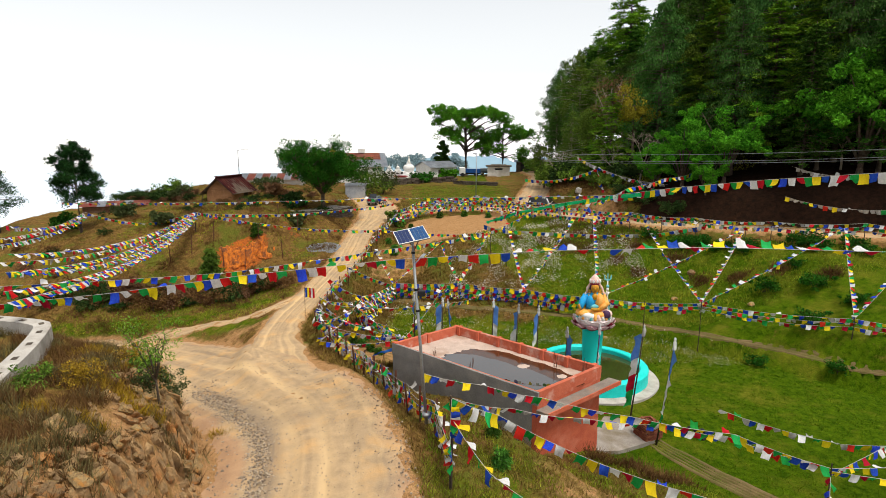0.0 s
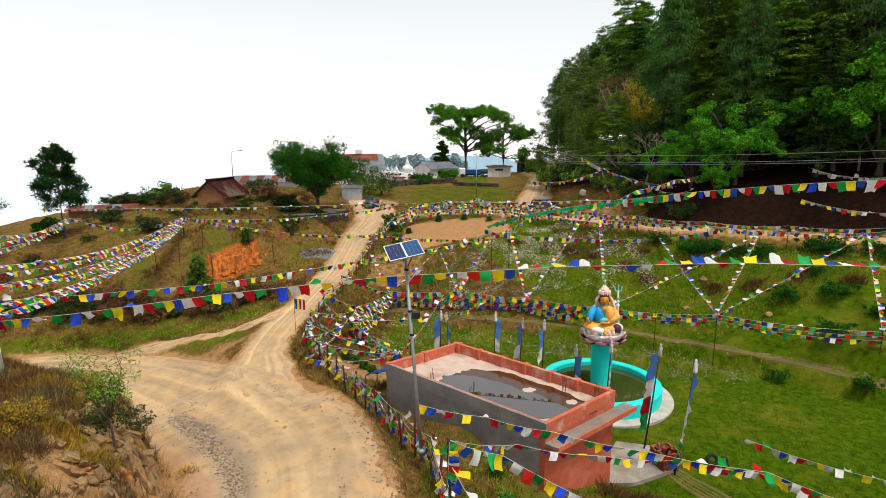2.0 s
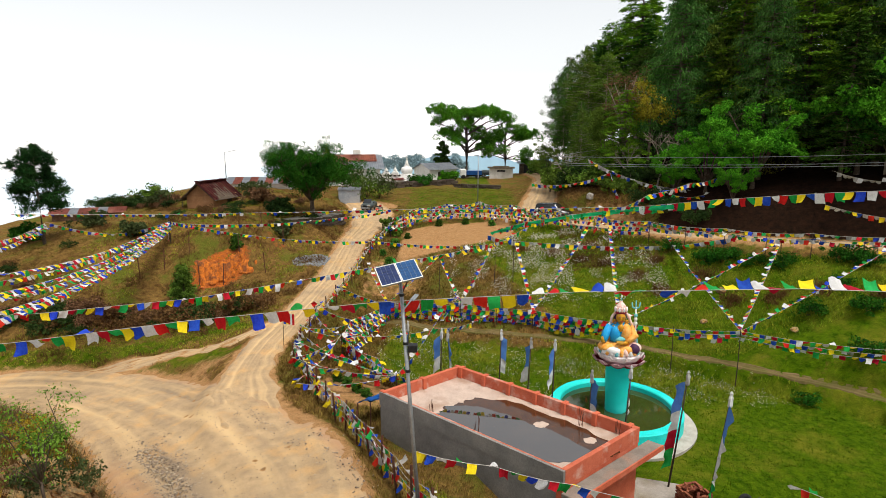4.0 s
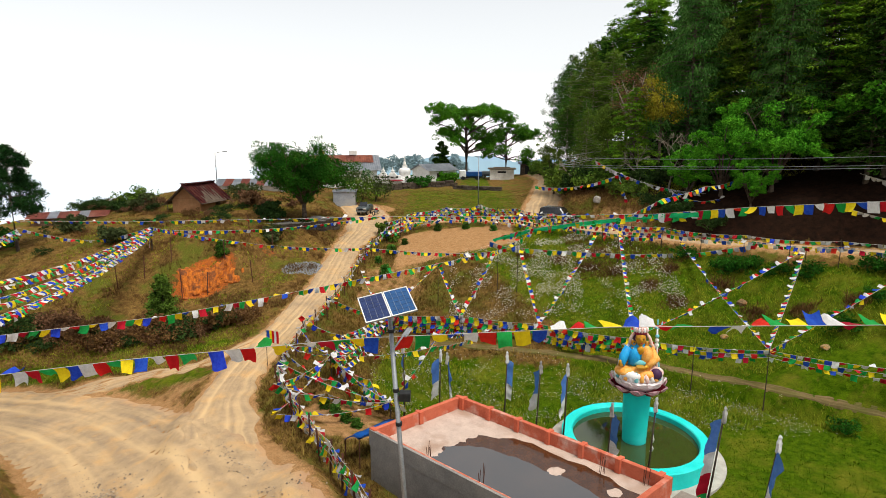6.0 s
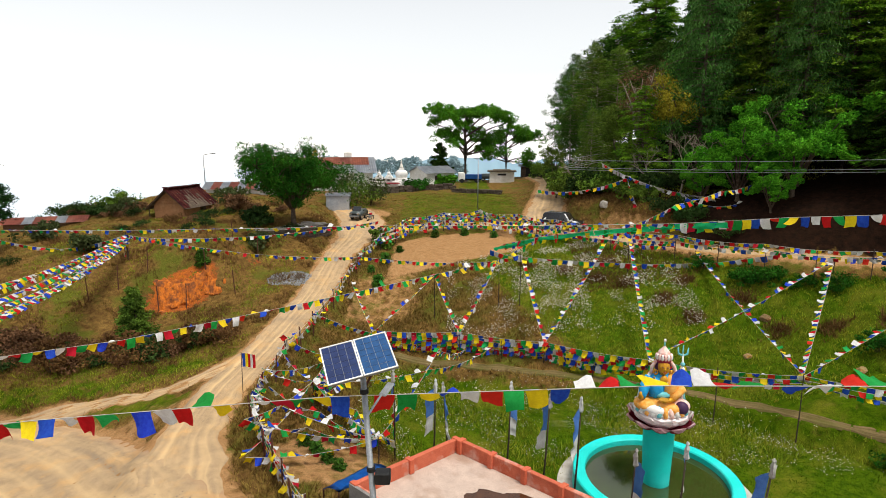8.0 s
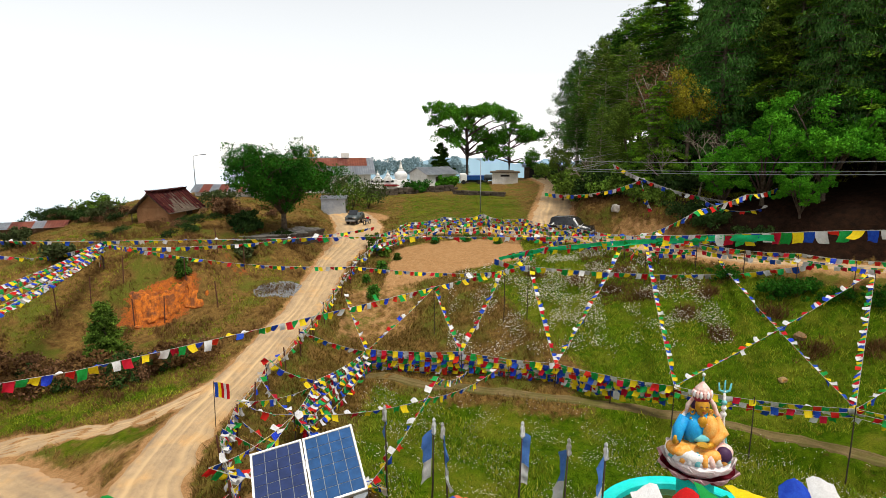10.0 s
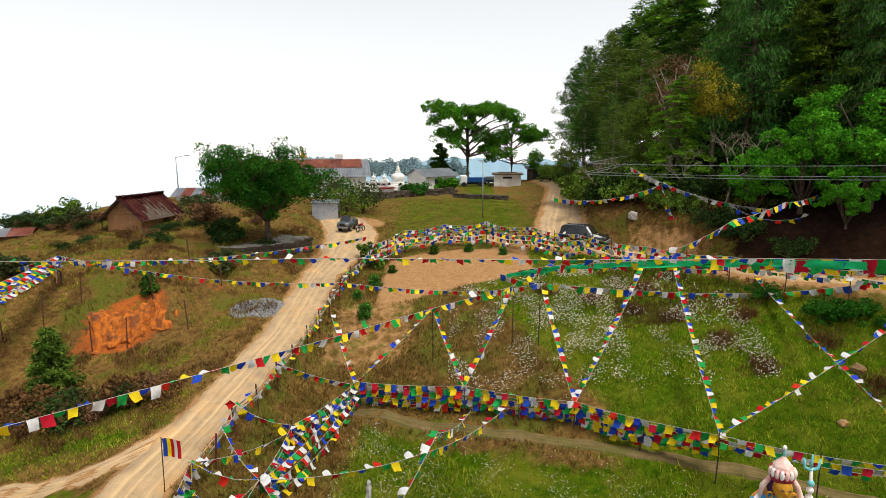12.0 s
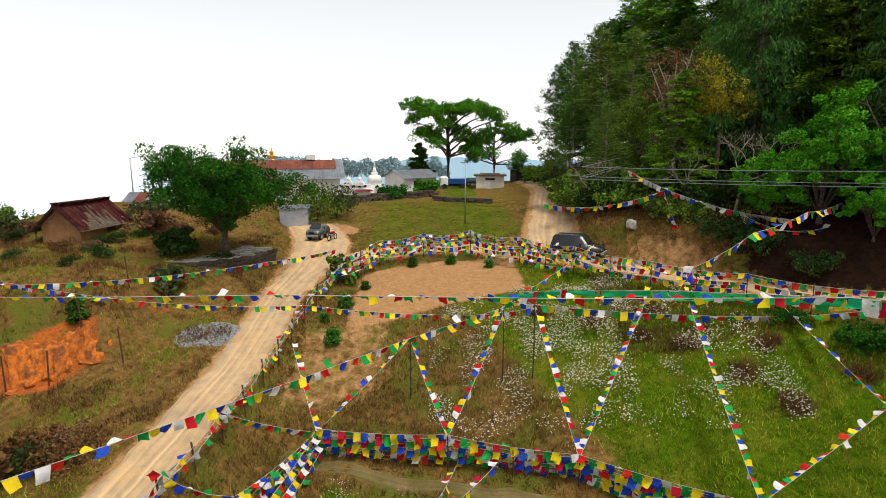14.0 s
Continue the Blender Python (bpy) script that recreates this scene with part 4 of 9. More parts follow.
def statue():
    """A seated robed figure in plain painted masses, one mesh."""
    bm = bmesh.new()

    def blob(c, r, mat, seg=2):
        made = bmesh.ops.create_icosphere(bm, subdivisions=seg, radius=1)["verts"]
        for v in made:
            v.co = Vector((c[0] + v.co.x * r[0], c[1] + v.co.y * r[1], c[2] + v.co.z * r[2]))
        for f in {f for v in made for f in v.link_faces}:
            f.material_index, f.smooth = mat, True

    def limb(p, r, mat):
        n0 = len(bm.faces)
        tube(bm, p, r, 10)
        bm.faces.ensure_lookup_table()
        for f in bm.faces[n0:]:
            f.material_index, f.smooth = mat, True
    # 0 blue, 1 orange, 2 gold, 3 white, 4 dark, 5 pink, 6 turquoise, 7 maroon
    blob((0, 0.02, 0.10), (0.70, 0.60, 0.12), 3, 3)
    # crossed legs under a spread robe
    blob((-0.40, -0.12, 0.25), (0.31, 0.33, 0.16), 1, 3)
    blob((0.40, -0.10, 0.25), (0.31, 0.33, 0.16), 5, 3)
    blob((0.0, -0.10, 0.26), (0.46, 0.36, 0.17), 1, 3)
    limb([(-0.55, -0.28, 0.22), (-0.2, -0.46, 0.20), (0.2, -0.44, 0.19)], [0.10, 0.13, 0.09], 3)
    limb([(0.52, -0.26, 0.22), (0.2, -0.42, 0.24), (-0.12, -0.42, 0.26)], [0.11, 0.13, 0.08], 1)
    for k, col in enumerate((6, 3, 1, 3, 6, 1, 5, 3, 1, 6, 3)):
        a = math.pi * (1.12 + 0.76 * k / 10)
        limb([(0.34 * math.cos(a), 0.02 + 0.30 * math.sin(a), 0.30), (0.56 * math.cos(a), 0.48 * math.sin(a), 0.24), (0.70 * math.cos(a), 0.60 * math.sin(a), 0.09)], [0.06, 0.085, 0.05], col)
    blob((0.44, -0.34, 0.26), (0.17, 0.16, 0.17), 4, 3)
    # trunk of the body, sash and mantle
    lathe(bm, [(0.33, 0.24), (0.29, 0.42), (0.30, 0.60), (0.35, 0.80), (0.31, 0.92), (0.17, 1.0), (0.09, 1.05)], 24, (0, 0.05), 0.68, 0)
    blob((0.19, -0.05, 0.68), (0.19, 0.22, 0.32), 1, 3)
    blob((-0.16, -0.09, 0.66), (0.18, 0.18, 0.28), 0, 3)
    blob((0, -0.17, 0.88), (0.11, 0.07, 0.13), 2)
    blob((0, -0.20, 0.52), (0.20, 0.09, 0.09), 6)
    blob((0, 0.16, 0.66), (0.46, 0.13, 0.44), 1, 3)
    limb([(-0.30, 0.06, 0.98), (-0.52, 0.04, 0.62), (-0.58, -0.02, 0.26)], [0.04, 0.05, 0.04], 3)
    limb([(0.30, 0.06, 0.98), (0.52, 0.04, 0.62), (0.60, -0.02, 0.26)], [0.04, 0.05, 0.04], 6)
    # arms, a bowl in the lap
    limb([(-0.30, 0.02, 0.89), (-0.46, -0.06, 0.62), (-0.54, -0.24, 0.46)], [0.14, 0.14, 0.09], 0)
    limb([(0.30, 0.02, 0.89), (0.47, -0.08, 0.62), (0.20, -0.32, 0.47)], [0.14, 0.14, 0.09], 1)
    limb([(-0.54, -0.24, 0.46), (-0.60, -0.34, 0.50), (-0.61, -0.38, 0.64)], [0.06, 0.06, 0.03], 2)
    limb([(0.20, -0.32, 0.47), (0.06, -0.40, 0.44)], [0.065, 0.05], 2)
    lathe(bm, [(0.05, 0.40), (0.12, 0.44), (0.14, 0.49)], 14, (-0.02, -0.40), 0.9, 2)
    # head, hair, earrings
    limb([(0, 0.0, 0.95), (0, -0.03, 1.08)], [0.09, 0.085], 2)
    blob((0, 0.06, 1.18), (0.20, 0.12, 0.24), 4, 3)
    blob((0, -0.07, 1.19), (0.15, 0.155, 0.19), 2, 3)
    blob((0, -0.215, 1.17), (0.022, 0.03, 0.04), 2)
    for x in (-0.045, 0.045):
        blob((x * 1.2, -0.205, 1.225), (0.035, 0.02, 0.01), 4)
    blob((0, -0.205, 1.10), (0.04, 0.02, 0.012), 7)
    for x in (-0.19, 0.19):
        limb([(x + 0.05 * math.cos(a), -0.06, 1.05 + 0.06 * math.sin(a)) for a in np.linspace(0, 2 * math.pi, 9)], 0.018, 2)
    for k in range(9):
        a = math.pi * (1.1 + 0.8 * k / 8)
        blob((0.24 * math.cos(a), -0.06 + 0.13 * math.sin(a), 0.96 + 0.12 * math.sin(a)), (0.03, 0.03, 0.03), 3 if k % 2 else 2)
    # tall lotus hat with a finial
    lathe(bm, [(0.165, 1.30), (0.20, 1.38), (0.185, 1.46), (0.20, 1.50)], 18, (0, 0.0), 1, 7)
    for k in range(9):
        a = math.pi * (1.0 + k / 8)
        blob((0.185 * math.cos(a), 0.18 * math.sin(a), 1.45), (0.04, 0.035, 0.085), (5, 3)[k % 2])
    lathe(bm, [(0.17, 1.46), (0.15, 1.56), (0.10, 1.62), (0.05, 1.67), (0.02, 1.71)], 16, (0, 0.0), 1, 5)
    limb([(0, 0.0, 1.68), (0, 0.0, 1.84)], [0.022, 0.014], 6)
    blob((0, 0.0, 1.85), (0.035, 0.035, 0.045), 3)
    limb([(-0.17, 0.02, 1.34), (-0.27, 0.04, 1.16), (-0.30, 0.03, 0.98)], [0.035, 0.05, 0.03], 5)
    limb([(0.17, 0.02, 1.34), (0.28, 0.04, 1.18), (0.34, 0.03, 1.02), (0.44, 0.0, 0.90)], [0.035, 0.05, 0.05, 0.03], 5)
    # staff with a trident head
    limb([(0.52, -0.10, 0.18), (0.50, 0.04, 1.05), (0.49, 0.08, 1.52)], [0.03, 0.026, 0.024], 3)
    for z, r in ((0.98, 0.07), (1.12, 0.06), (1.24, 0.06)):
        blob((0.50, 0.06, z), (r, r, r), 3 if z < 1.2 else 6)
    limb([(0.36, 0.08, 1.66), (0.38, 0.08, 1.50), (0.49, 0.08, 1.46), (0.60, 0.08, 1.50), (0.62, 0.08, 1.66)], [0.015, 0.025, 0.03, 0.025, 0.015], 6)
    limb([(0.49, 0.08, 1.46), (0.49, 0.08, 1.72)], [0.028, 0.014], 6)
    blue = surface("blue_robe_paint", (0.015, 0.25, 0.56), (0.02, 0.33, 0.62), 6, 0.45, 0.05)
    orange = surface("orange_robe_paint", (0.72, 0.26, 0.025), (0.76, 0.42, 0.12), 7, 0.5, 0.05)
    dark = surface("dark_violet_paint", (0.05, 0.02, 0.06), (0.07, 0.03, 0.07), 6, 0.5, 0.05)
    pink = surface("pink_robe_paint", (0.70, 0.36, 0.30), (0.78, 0.62, 0.55), 9, 0.5, 0.05)
    teal = surface("pale_turquoise_paint", (0.10, 0.42, 0.46), (0.2, 0.5, 0.5), 6, 0.5, 0.05)
    ob = part("statue", bm, [blue, orange, M_GOLD, M_WHITE, dark, pink, teal, M_MAROON])
    ob.matrix_world = pose(POND[0] - 0.02, POND[1] - 0.02, -0.12, 0, 0, -6) @ Matrix.Diagonal((1.2, 1.16, 1.28, 1))
    return tagged(ob, "painted seated statue in blue and orange robes", "statue")


statue()

# ---------------------------------------------------------------- the solar street lamp


def solar_lamp():
    base, top = Vector((-0.50, 17.95, 0.05)), Vector((-0.93, 18.62, 5.22))
    t = thing("solar_street_lamp", base, "leaning galvanised street lamp with two solar panels", "street lamp")
    b = bmesh.new()
    rod(b, (0, 0, -0.3), (top - base), 0.05, 0.04, 12)
    rod(b, (0, 0, -0.05), (0, 0, 0.06), 0.14, 0.13, 12)
    part("pole", b, M_STEEL, t, "", True)
    cells = surface("solar_cells", (0.012, 0.022, 0.075), (0.016, 0.03, 0.10), 2, 0.25, 0.0, None, 8, spec=0.5)
    cells2 = surface("lighter_solar_cells", (0.012, 0.055, 0.15), (0.016, 0.07, 0.19), 2, 0.25, 0.0, None, 8, spec=0.5)
    mid = top - base + Vector((0.02, 0.02, 0.12))
    along, up = Vector((0.78, 0.25, 0.14)).normalized(), Vector((-0.30, 0.66, 0.30)).normalized()
    up = (up - along * up.dot(along)).normalized()
    out = along.cross(up)
    tilt = Matrix.Translation(Vector((-0.94, 18.40, 5.40)) - base) @ Matrix((along, up, out)).transposed().to_4x4() @ Matrix.Diagonal((0.95, 1.02, 1, 1))
    for k, cm in ((-1, cells), (1, cells2)):
        m = tilt @ pose(k * 0.245, 0, 0)
        b = bmesh.new()
        box(b, (-0.24, -0.34, -0.018), (0.24, 0.34, 0.012), m)
        panel = part("solar_panel", b, M_STEEL, t)
        for i in range(4):
            for j in range(6):
                x, y = -0.218 + i * 0.11, -0.318 + j * 0.107
                b = bmesh.new()
                box(b, (x, y, 0.013), (x + 0.104, y + 0.101, 0.017), m)
                part("solar_cell", b, cm, panel)
        for x0, x1, y0, y1 in ((-0.24, 0.24, -0.34, -0.322), (-0.24, 0.24, 0.322, 0.34), (-0.24, -0.222, -0.322, 0.322), (0.222, 0.24, -0.322, 0.322)):
            b = bmesh.new()
            box(b, (x0, y0, 0.012), (x1, y1, 0.024), m)
            part("rim", b, M_WHITE, panel, "white aluminium rim")
    b = bmesh.new()
    rod(b, mid + Vector((0.0, 0.02, -0.5)), mid + Vector((0.22, 0.16, -0.03)), 0.018)
    rod(b, mid + Vector((0.0, 0.0, -0.32)), mid + Vector((-0.25, 0.05, -0.04)), 0.018)
    part("bracket", b, M_IRON, t)
    p = (top - base) * 0.86
    b = bmesh.new()
    rod(b, p, p + Vector((0.16, 0.42, 0.14)), 0.018)
    arm = part("arm", b, M_STEEL, t)
    b = bmesh.new()
    box(b, (-0.06, -0.16, -0.025), (0.06, 0.16, 0.025), pose(*(p + Vector((0.22, 0.55, 0.16))), 12, 0, -20), 0.02)
    part("lamp_head", b, M_STEEL, arm, "grey lamp head")
    p = (top - base) * 0.70
    b = bmesh.new()
    box(b, (0.05, -0.09, -0.085), (0.26, 0.09, 0.085), Matrix.Translation(p), 0.015)
    part("battery_box", b, M_DARK, t, "black battery box")
    for z in (0.6, 0.72, 0.93):
        q = (top - base) * z
        b = bmesh.new()
        rod(b, q - Vector((0, 0, 0.03)), q + Vector((0, 0, 0.03)), 0.062, seg=12)
        part("clamp", b, M_DARK, t)
    return t


solar_lamp()

# ---------------------------------------------------------------- prayer flags
ORDER = ("blue", "white", "red", "green", "yellow")


def flag_shapes():
    """Cloth squares hung from their top edge, in several states of flutter."""
    shapes = {}
    rng = random.Random(11)
    for colour in ORDER + ("faded",):
        rows = []
        for k in range(8):
            verts, faces = [], []
            ph, amp, curl, skew = rng.uniform(0, 6), rng.uniform(0.08, 0.24), rng.uniform(-0.35, 0.5), rng.uniform(-0.32, 0.32)
            for j in range(5):
                for i in range(5):
                    u, v = i / 4 - 0.5, j / 4
                    y = amp * math.sin(4.2 * u + ph + 2 * v) * v + curl * v * v
                    verts.append((u * (0.94 - 0.08 * v) + skew * v * v, y, -v * (1 - 0.12 * abs(curl))))
            for j in range(4):
                for i in range(4):
                    q = j * 5 + i
                    faces.append((q, q + 1, q + 6, q + 5))
            me = bpy.data.meshes.new("prayer_flag")
            me.from_pydata(verts, [], faces)
            me.polygons.foreach_set("use_smooth", [True] * len(faces))
            me.materials.append(M_FADED if colour == "faded" else M_CLOTH[colour])
            rows.append(me)
        shapes[colour] = rows
    return shapes


FLAGS = flag_shapes()
FLAG_LABEL = "string of faded and bright five-coloured prayer flags"


def flag_string(pts, w=0.25, h=0.27, step=None, sag=0.0, seed=0, wind=0.35, loose=0.5, gaps=0.04, faded=0.0, label="", group="prayer flag strings", lifted=None):
    """A cord through points, sagging between them, with a square of cloth every step."""
    rng = random.Random(seed)
    w, h = w * 1.15, h * 1.18
    step = step or w * 0.99
    line = []
    for a, c in zip(pts, pts[1:]):
        a, c = Vector(a), Vector(c)
        k = max(3, int((c - a).length / 0.6))
        for i in range(k):
            s = i / k
            p = a.lerp(c, s)
            p.z -= sag * 4 * s * (1 - s)
            line.append(p)
    line.append(Vector(pts[-1]))
    t = thing("prayer_flag_string", line[0], label or "string of five-coloured cloth prayer flags", "prayer flags", group)
    base = line[0]
    b = bmesh.new()
    tube(b, [p - base for p in line], 0.007, 4)
    part("cord", b, M_CORD, t)
    start, walked, nextat, n = rng.randrange(5), 0.0, step * 0.6, 0
    for a, c in zip(line, line[1:]):
        seg = (c - a).length
        while nextat <= walked + seg:
            s = (nextat - walked) / seg
            p = a.lerp(c, s) - base
            along = (c - a).normalized()
            nextat += step * rng.uniform(0.94, 1.08)
            n += 1
            if rng.random() < gaps:
                continue
            side = along.cross(Vector((0, 0, 1)))
            side = side.normalized() if side.length > 0.05 else Vector((0, 1, 0))
            up = side.cross(along)
            m = Matrix((along, -side, up)).transposed().to_4x4()
            blown = 0 if lifted is None else float(smooth(lifted[0], lifted[1], p.x + base.x))
            swing = (wind + rng.gauss(0, loose)) * (1 - blown) + blown * (1.55 + rng.gauss(0, 0.22))
            m = Matrix.Translation(p) @ m @ Matrix.Rotation(max(-1.5, min(1.95, swing)), 4, "X") @ Matrix.Rotation(rng.gauss(0, 0.09), 4, "Y")
            size = rng.uniform(0.88, 1.1)
            m = m @ Matrix.Diagonal((w * size, h * size, h * size * rng.uniform(0.8, 1.05), 1))
            colour = "faded" if rng.random() < faded else ORDER[(start + n) % 5]
            f = new("flag", rng.choice(FLAGS[colour]))
            f.parent = t
            f.matrix_basis = m
        walked += seg
    return t


V1, V2, V3, V4, V5 = (0.65, 38.0, -1.0), (4.68, 36.9, -1.1), (8.64, 34.1, -0.75), (13.4, 31.3, -0.25), (19.5, 28.6, -0.2)
TH = (22.6, 34.6, 3.35)
C1, KNOT = (-3.84, 39.0, -1.3), (-19.7, 45.0, 2.85)
TA, TB, TC, TD, TE, TF, TG = (-0.7, 41.7, 1.1), (2.87, 41.7, 2.1), (4.05, 41.7, 2.3), (9.2, 43.6, 2.6), (10.4, 43.2, 2.7), (14.2, 43.2, 2.2), (19.4, 39.2, 2.6)


def shifted(p, dx=0.0, dy=0.0, dz=0.0):
    return (p[0] + dx, p[1] + dy, p[2] + dz)


# long cords over the road and the garden
flag_string([(-15, 20.1, 2.7), (-10.8, 19.77, 3.23), (-6.2, 19.4, 3.95), (-1.5, 19.04, 4.55), (3.1, 18.67, 4.92), (7.7, 18.3, 5.11), (12.4, 17.93, 5.07), (19, 17.4, 4.8)], 0.28, 0.29, seed=1, wind=0.5, loose=0.4, lifted=(1.0, 3.6))
flag_string([(-17, 22.5, 2.7), (-14.3, 25.4, 2.26), (-10.8, 29.2, 1.75), (-7.3, 33.1, 1.6), (-3.9, 36.9, 1.5), (-0.6, 41.2, 1.3), (3.1, 44.6, 1.4), (6.5, 47.5, 2.6), (8.5, 49.6, 3.3)], 0.25, 0.27, seed=2, wind=0.4)
flag_string([(3.0, 41.5, 2.9), (4.4, 38.92, 3.71), (6.4, 35.34, 4.61), (8.4, 31.75, 5.4), (10.4, 28.17, 6.08), (12.3, 24.58, 6.65), (14.3, 21.0, 7.12), (17.5, 15.5, 7.4)], 0.26, 0.28, seed=3, wind=0.2, loose=0.35, gaps=0.05)
flag_string([(-24, 36.5, 4.4), (-21.7, 36.17, 4.43), (-14.3, 35.08, 4.59), (-7, 34.0, 4.87), (-3.3, 33.45, 5.05), (3, 32.5, 5.2), (8.4, 31.75, 5.4)], 0.17, 0.15, seed=4, wind=1.0, loose=0.4)
flag_string([(2.58, 45.1, 1.95), (3.64, 44.6, 1.66), (6.14, 43.8, 1.62), (8.76, 43.2, 1.58), (11.65, 42.8, 1.56), (14.7, 42.0, 1.8), (17.3, 40.42, 2.6)], 0.26, 0.27, seed=5, wind=0.2, faded=0.1)
flag_string([KNOT, (-12, 44.6, 1.75), (-5.2, 44.5, 1.6), (1.2, 43.5, 1.45), TC], 0.2, 0.2, seed=6, sag=0.1)
flag_string([KNOT, (-16.7, 42.9, 2.95), (-12.1, 44.92, 2.75), (-7.6, 47.55, 2.89), (-4.8, 49.2, 3.15)], 0.2, 0.2, seed=7, sag=0.05)
flag_string([(8.7, 40.4, 3.0), (9.6, 40.88, 4.0), (12.7, 42.62, 5.0), (15.9, 44.37, 5.6), (18.2, 45.6, 5.85)], 0.26, 0.27, seed=8, sag=0.1)
# zigzag over the field
for i, (a, c) in enumerate(((TA, V1), (V1, TB), (TC, V2), (V2, TD), (TE, V3), (TF, V4), (V3, TG), (V4, TG), (V4, TH), (TH, V5), (V5, (24, 31.2, 2.6)))):
    flag_string([a, c], 0.22, 0.19, step=0.185, seed=20 + i, sag=0.15, wind=1.15, loose=0.4, gaps=0.01)
flag_string([C1, TA], 0.21, 0.21, seed=31, sag=0.1, wind=1.1, loose=0.4)
flag_string([(-5.6, 43.2, 0.4), shifted(C1, 0, 0, 0.1)], 0.2, 0.2, seed=32, sag=0.1, wind=1.1, loose=0.4)
flag_string([(-6.4, 37.5, 0.2), C1], 0.2, 0.2, seed=33, sag=0.1, wind=0.8, loose=0.4)
# the dense flag fence beside the terrace path
for k in range(9):
    flag_string([shifted(C1, 0, 0.04 * k, 0.14 - 0.13 * k), shifted(V1, 0, 0.04 * k, 0.12 - 0.13 * k), shifted(V2, 0, 0.04 * k, 0.12 - 0.12 * k), shifted(V3, 0, 0.04 * k, -0.08 * k)], 0.23, 0.23, seed=40 + k, sag=0.09 + 0.02 * (k % 3), wind=0.15, loose=0.4, gaps=0.08)
for k in range(3):
    flag_string([shifted(V3, 0, 0, -0.12 * k), shifted(V4, 0, 0, -0.15 * k), shifted(V5, 0, 0, -0.2 * k), (26, 25.0, -0.1 - 0.15 * k)], 0.21, 0.2, seed=50 + k, sag=0.14 + 0.04 * k, faded=0.15, gaps=0.1)
# cluster between the tank house and the road
HUB, HUB2, HUB3 = (-4.9, 31.0, -0.45), (-2.1, 28.2, -1.2), (-6.1, 27.3, -0.1)
for k in range(6):
    flag_string([shifted(C1, 0, 0, -0.14 * k), (-5.2, 35.0, -1.0 - 0.13 * k), shifted(HUB, 0.05 * k, 0, -0.17 * k)], 0.21, 0.21, seed=60 + k, sag=0.12, loose=0.5)
    flag_string([shifted(HUB, 0.06 * k, 0.1 * k, -0.2 * k), shifted(HUB2, 0.1 * k, 0.15 * k, -0.1 * k)], 0.21, 0.21, seed=70 + k, sag=0.2, loose=0.5)
for k, (a, c) in enumerate((((-6.9, 31.2, 0.0), HUB), ((-6.6, 29.4, -0.1), HUB2), (HUB3, HUB2), (HUB3, HUB), ((-6.9, 31.2, -0.1), (-5.2, 35.0, -1.2)), ((-7.0, 34.4, 0.2), (-5.2, 35.0, -1.0)), (HUB2, (-0.2, 31.6, 0.6)), ((-0.2, 31.6, 0.6), (0.9, 37.2, -1.5)), (HUB, (-0.6, 33.0, -0.8)), ((-0.6, 33.0, -0.8), (2.2, 37.2, -1.4)), (HUB3, (-4.6, 28.9, -1.2)), ((-4.6, 28.9, -1.2), HUB2), ((-5.6, 26.0, -0.6), HUB2), ((-5.6, 26.0, -0.5), HUB), ((-6.3, 30.2, -0.3), (-4.4, 30.0, -1.2)), ((-4.4, 30.0, -1.2), HUB2), ((-6.7, 33.0, 0.0), HUB), (HUB, (-3.2, 30.6, -1.4)), ((-3.2, 30.6, -1.4), HUB2))):
    flag_string([a, c], 0.21, 0.21, seed=80 + k, sag=0.22, wind=0.7, loose=0.5)
# roadside flags round the bend
BEND = [(-6.9, 31.2), (-6.5, 29.0), (-5.4, 27.0), (-4.3, 25.2), (-3.3, 23.5), (-2.2, 21.5), (-1.2, 19.6), (-0.25, 17.7), (0.22, 15.5)]
for k in range(4):
    flag_string([(x, y, height(x, y) + 1.05 + 0.05 * math.sin(i * 2) - 0.19 * k) for i, (x, y) in enumerate(BEND)], 0.19, 0.2, seed=100 + k, sag=0.1, loose=0.5, faded=0.3, gaps=0.15)
NORTH = [(-6.9, 31.2), (-6.9, 34.5), (-6.6, 38), (-6.3, 41.5), (-6.1, 45), (-5.7, 48.5), (-4.9, 51.2)]
for k in range(2):
    flag_string([(x, y, height(x, y) + 1.05 - 0.25 * k) for x, y in NORTH], 0.19, 0.2, seed=110 + k, sag=0.12, loose=0.5, faded=0.55, gaps=0.15)
# along the upper road
UPPER = [(-4.9, 51.2), (-3.0, 53.9), (-0.4, 54.7), (2.4, 54.2), (5.0, 51.8), (7.4, 49.3), (10.2, 46.2), (13.2, 43.6), (16.8, 40.7), (20.4, 38.0), (24.5, 35.6), (30, 32.4), (36, 29.4)]
for k in range(5):
    rng = random.Random(k)
    flag_string([(x, y, height(x, y) + 1.45 - 0.19 * k + rng.uniform(-0.1, 0.1)) for x, y in (UPPER if k < 3 else UPPER[:8])], 0.21, 0.21, seed=120 + k, sag=0.14, loose=0.5, faded=0.12, gaps=0.1)
for k in range(4):
    rng = random.Random(90 + k)
    flag_string([(x + rng.uniform(-0.2, 0.2), y - 0.25 * k, height(x, y) + 1.25 - 0.2 * k + rng.uniform(-0.2, 0.35)) for x, y in UPPER[:6]], 0.22, 0.22, seed=190 + k, sag=0.2, loose=0.7, faded=0.05)
for k in range(3):
    flag_string([shifted(C1, 0.1 * k, 0.1, -0.07 - 0.28 * k), shifted(HUB, 0.12 * k, 0.1, -0.08 - 0.3 * k)], 0.22, 0.22, seed=196 + k, sag=0.3, loose=0.6)
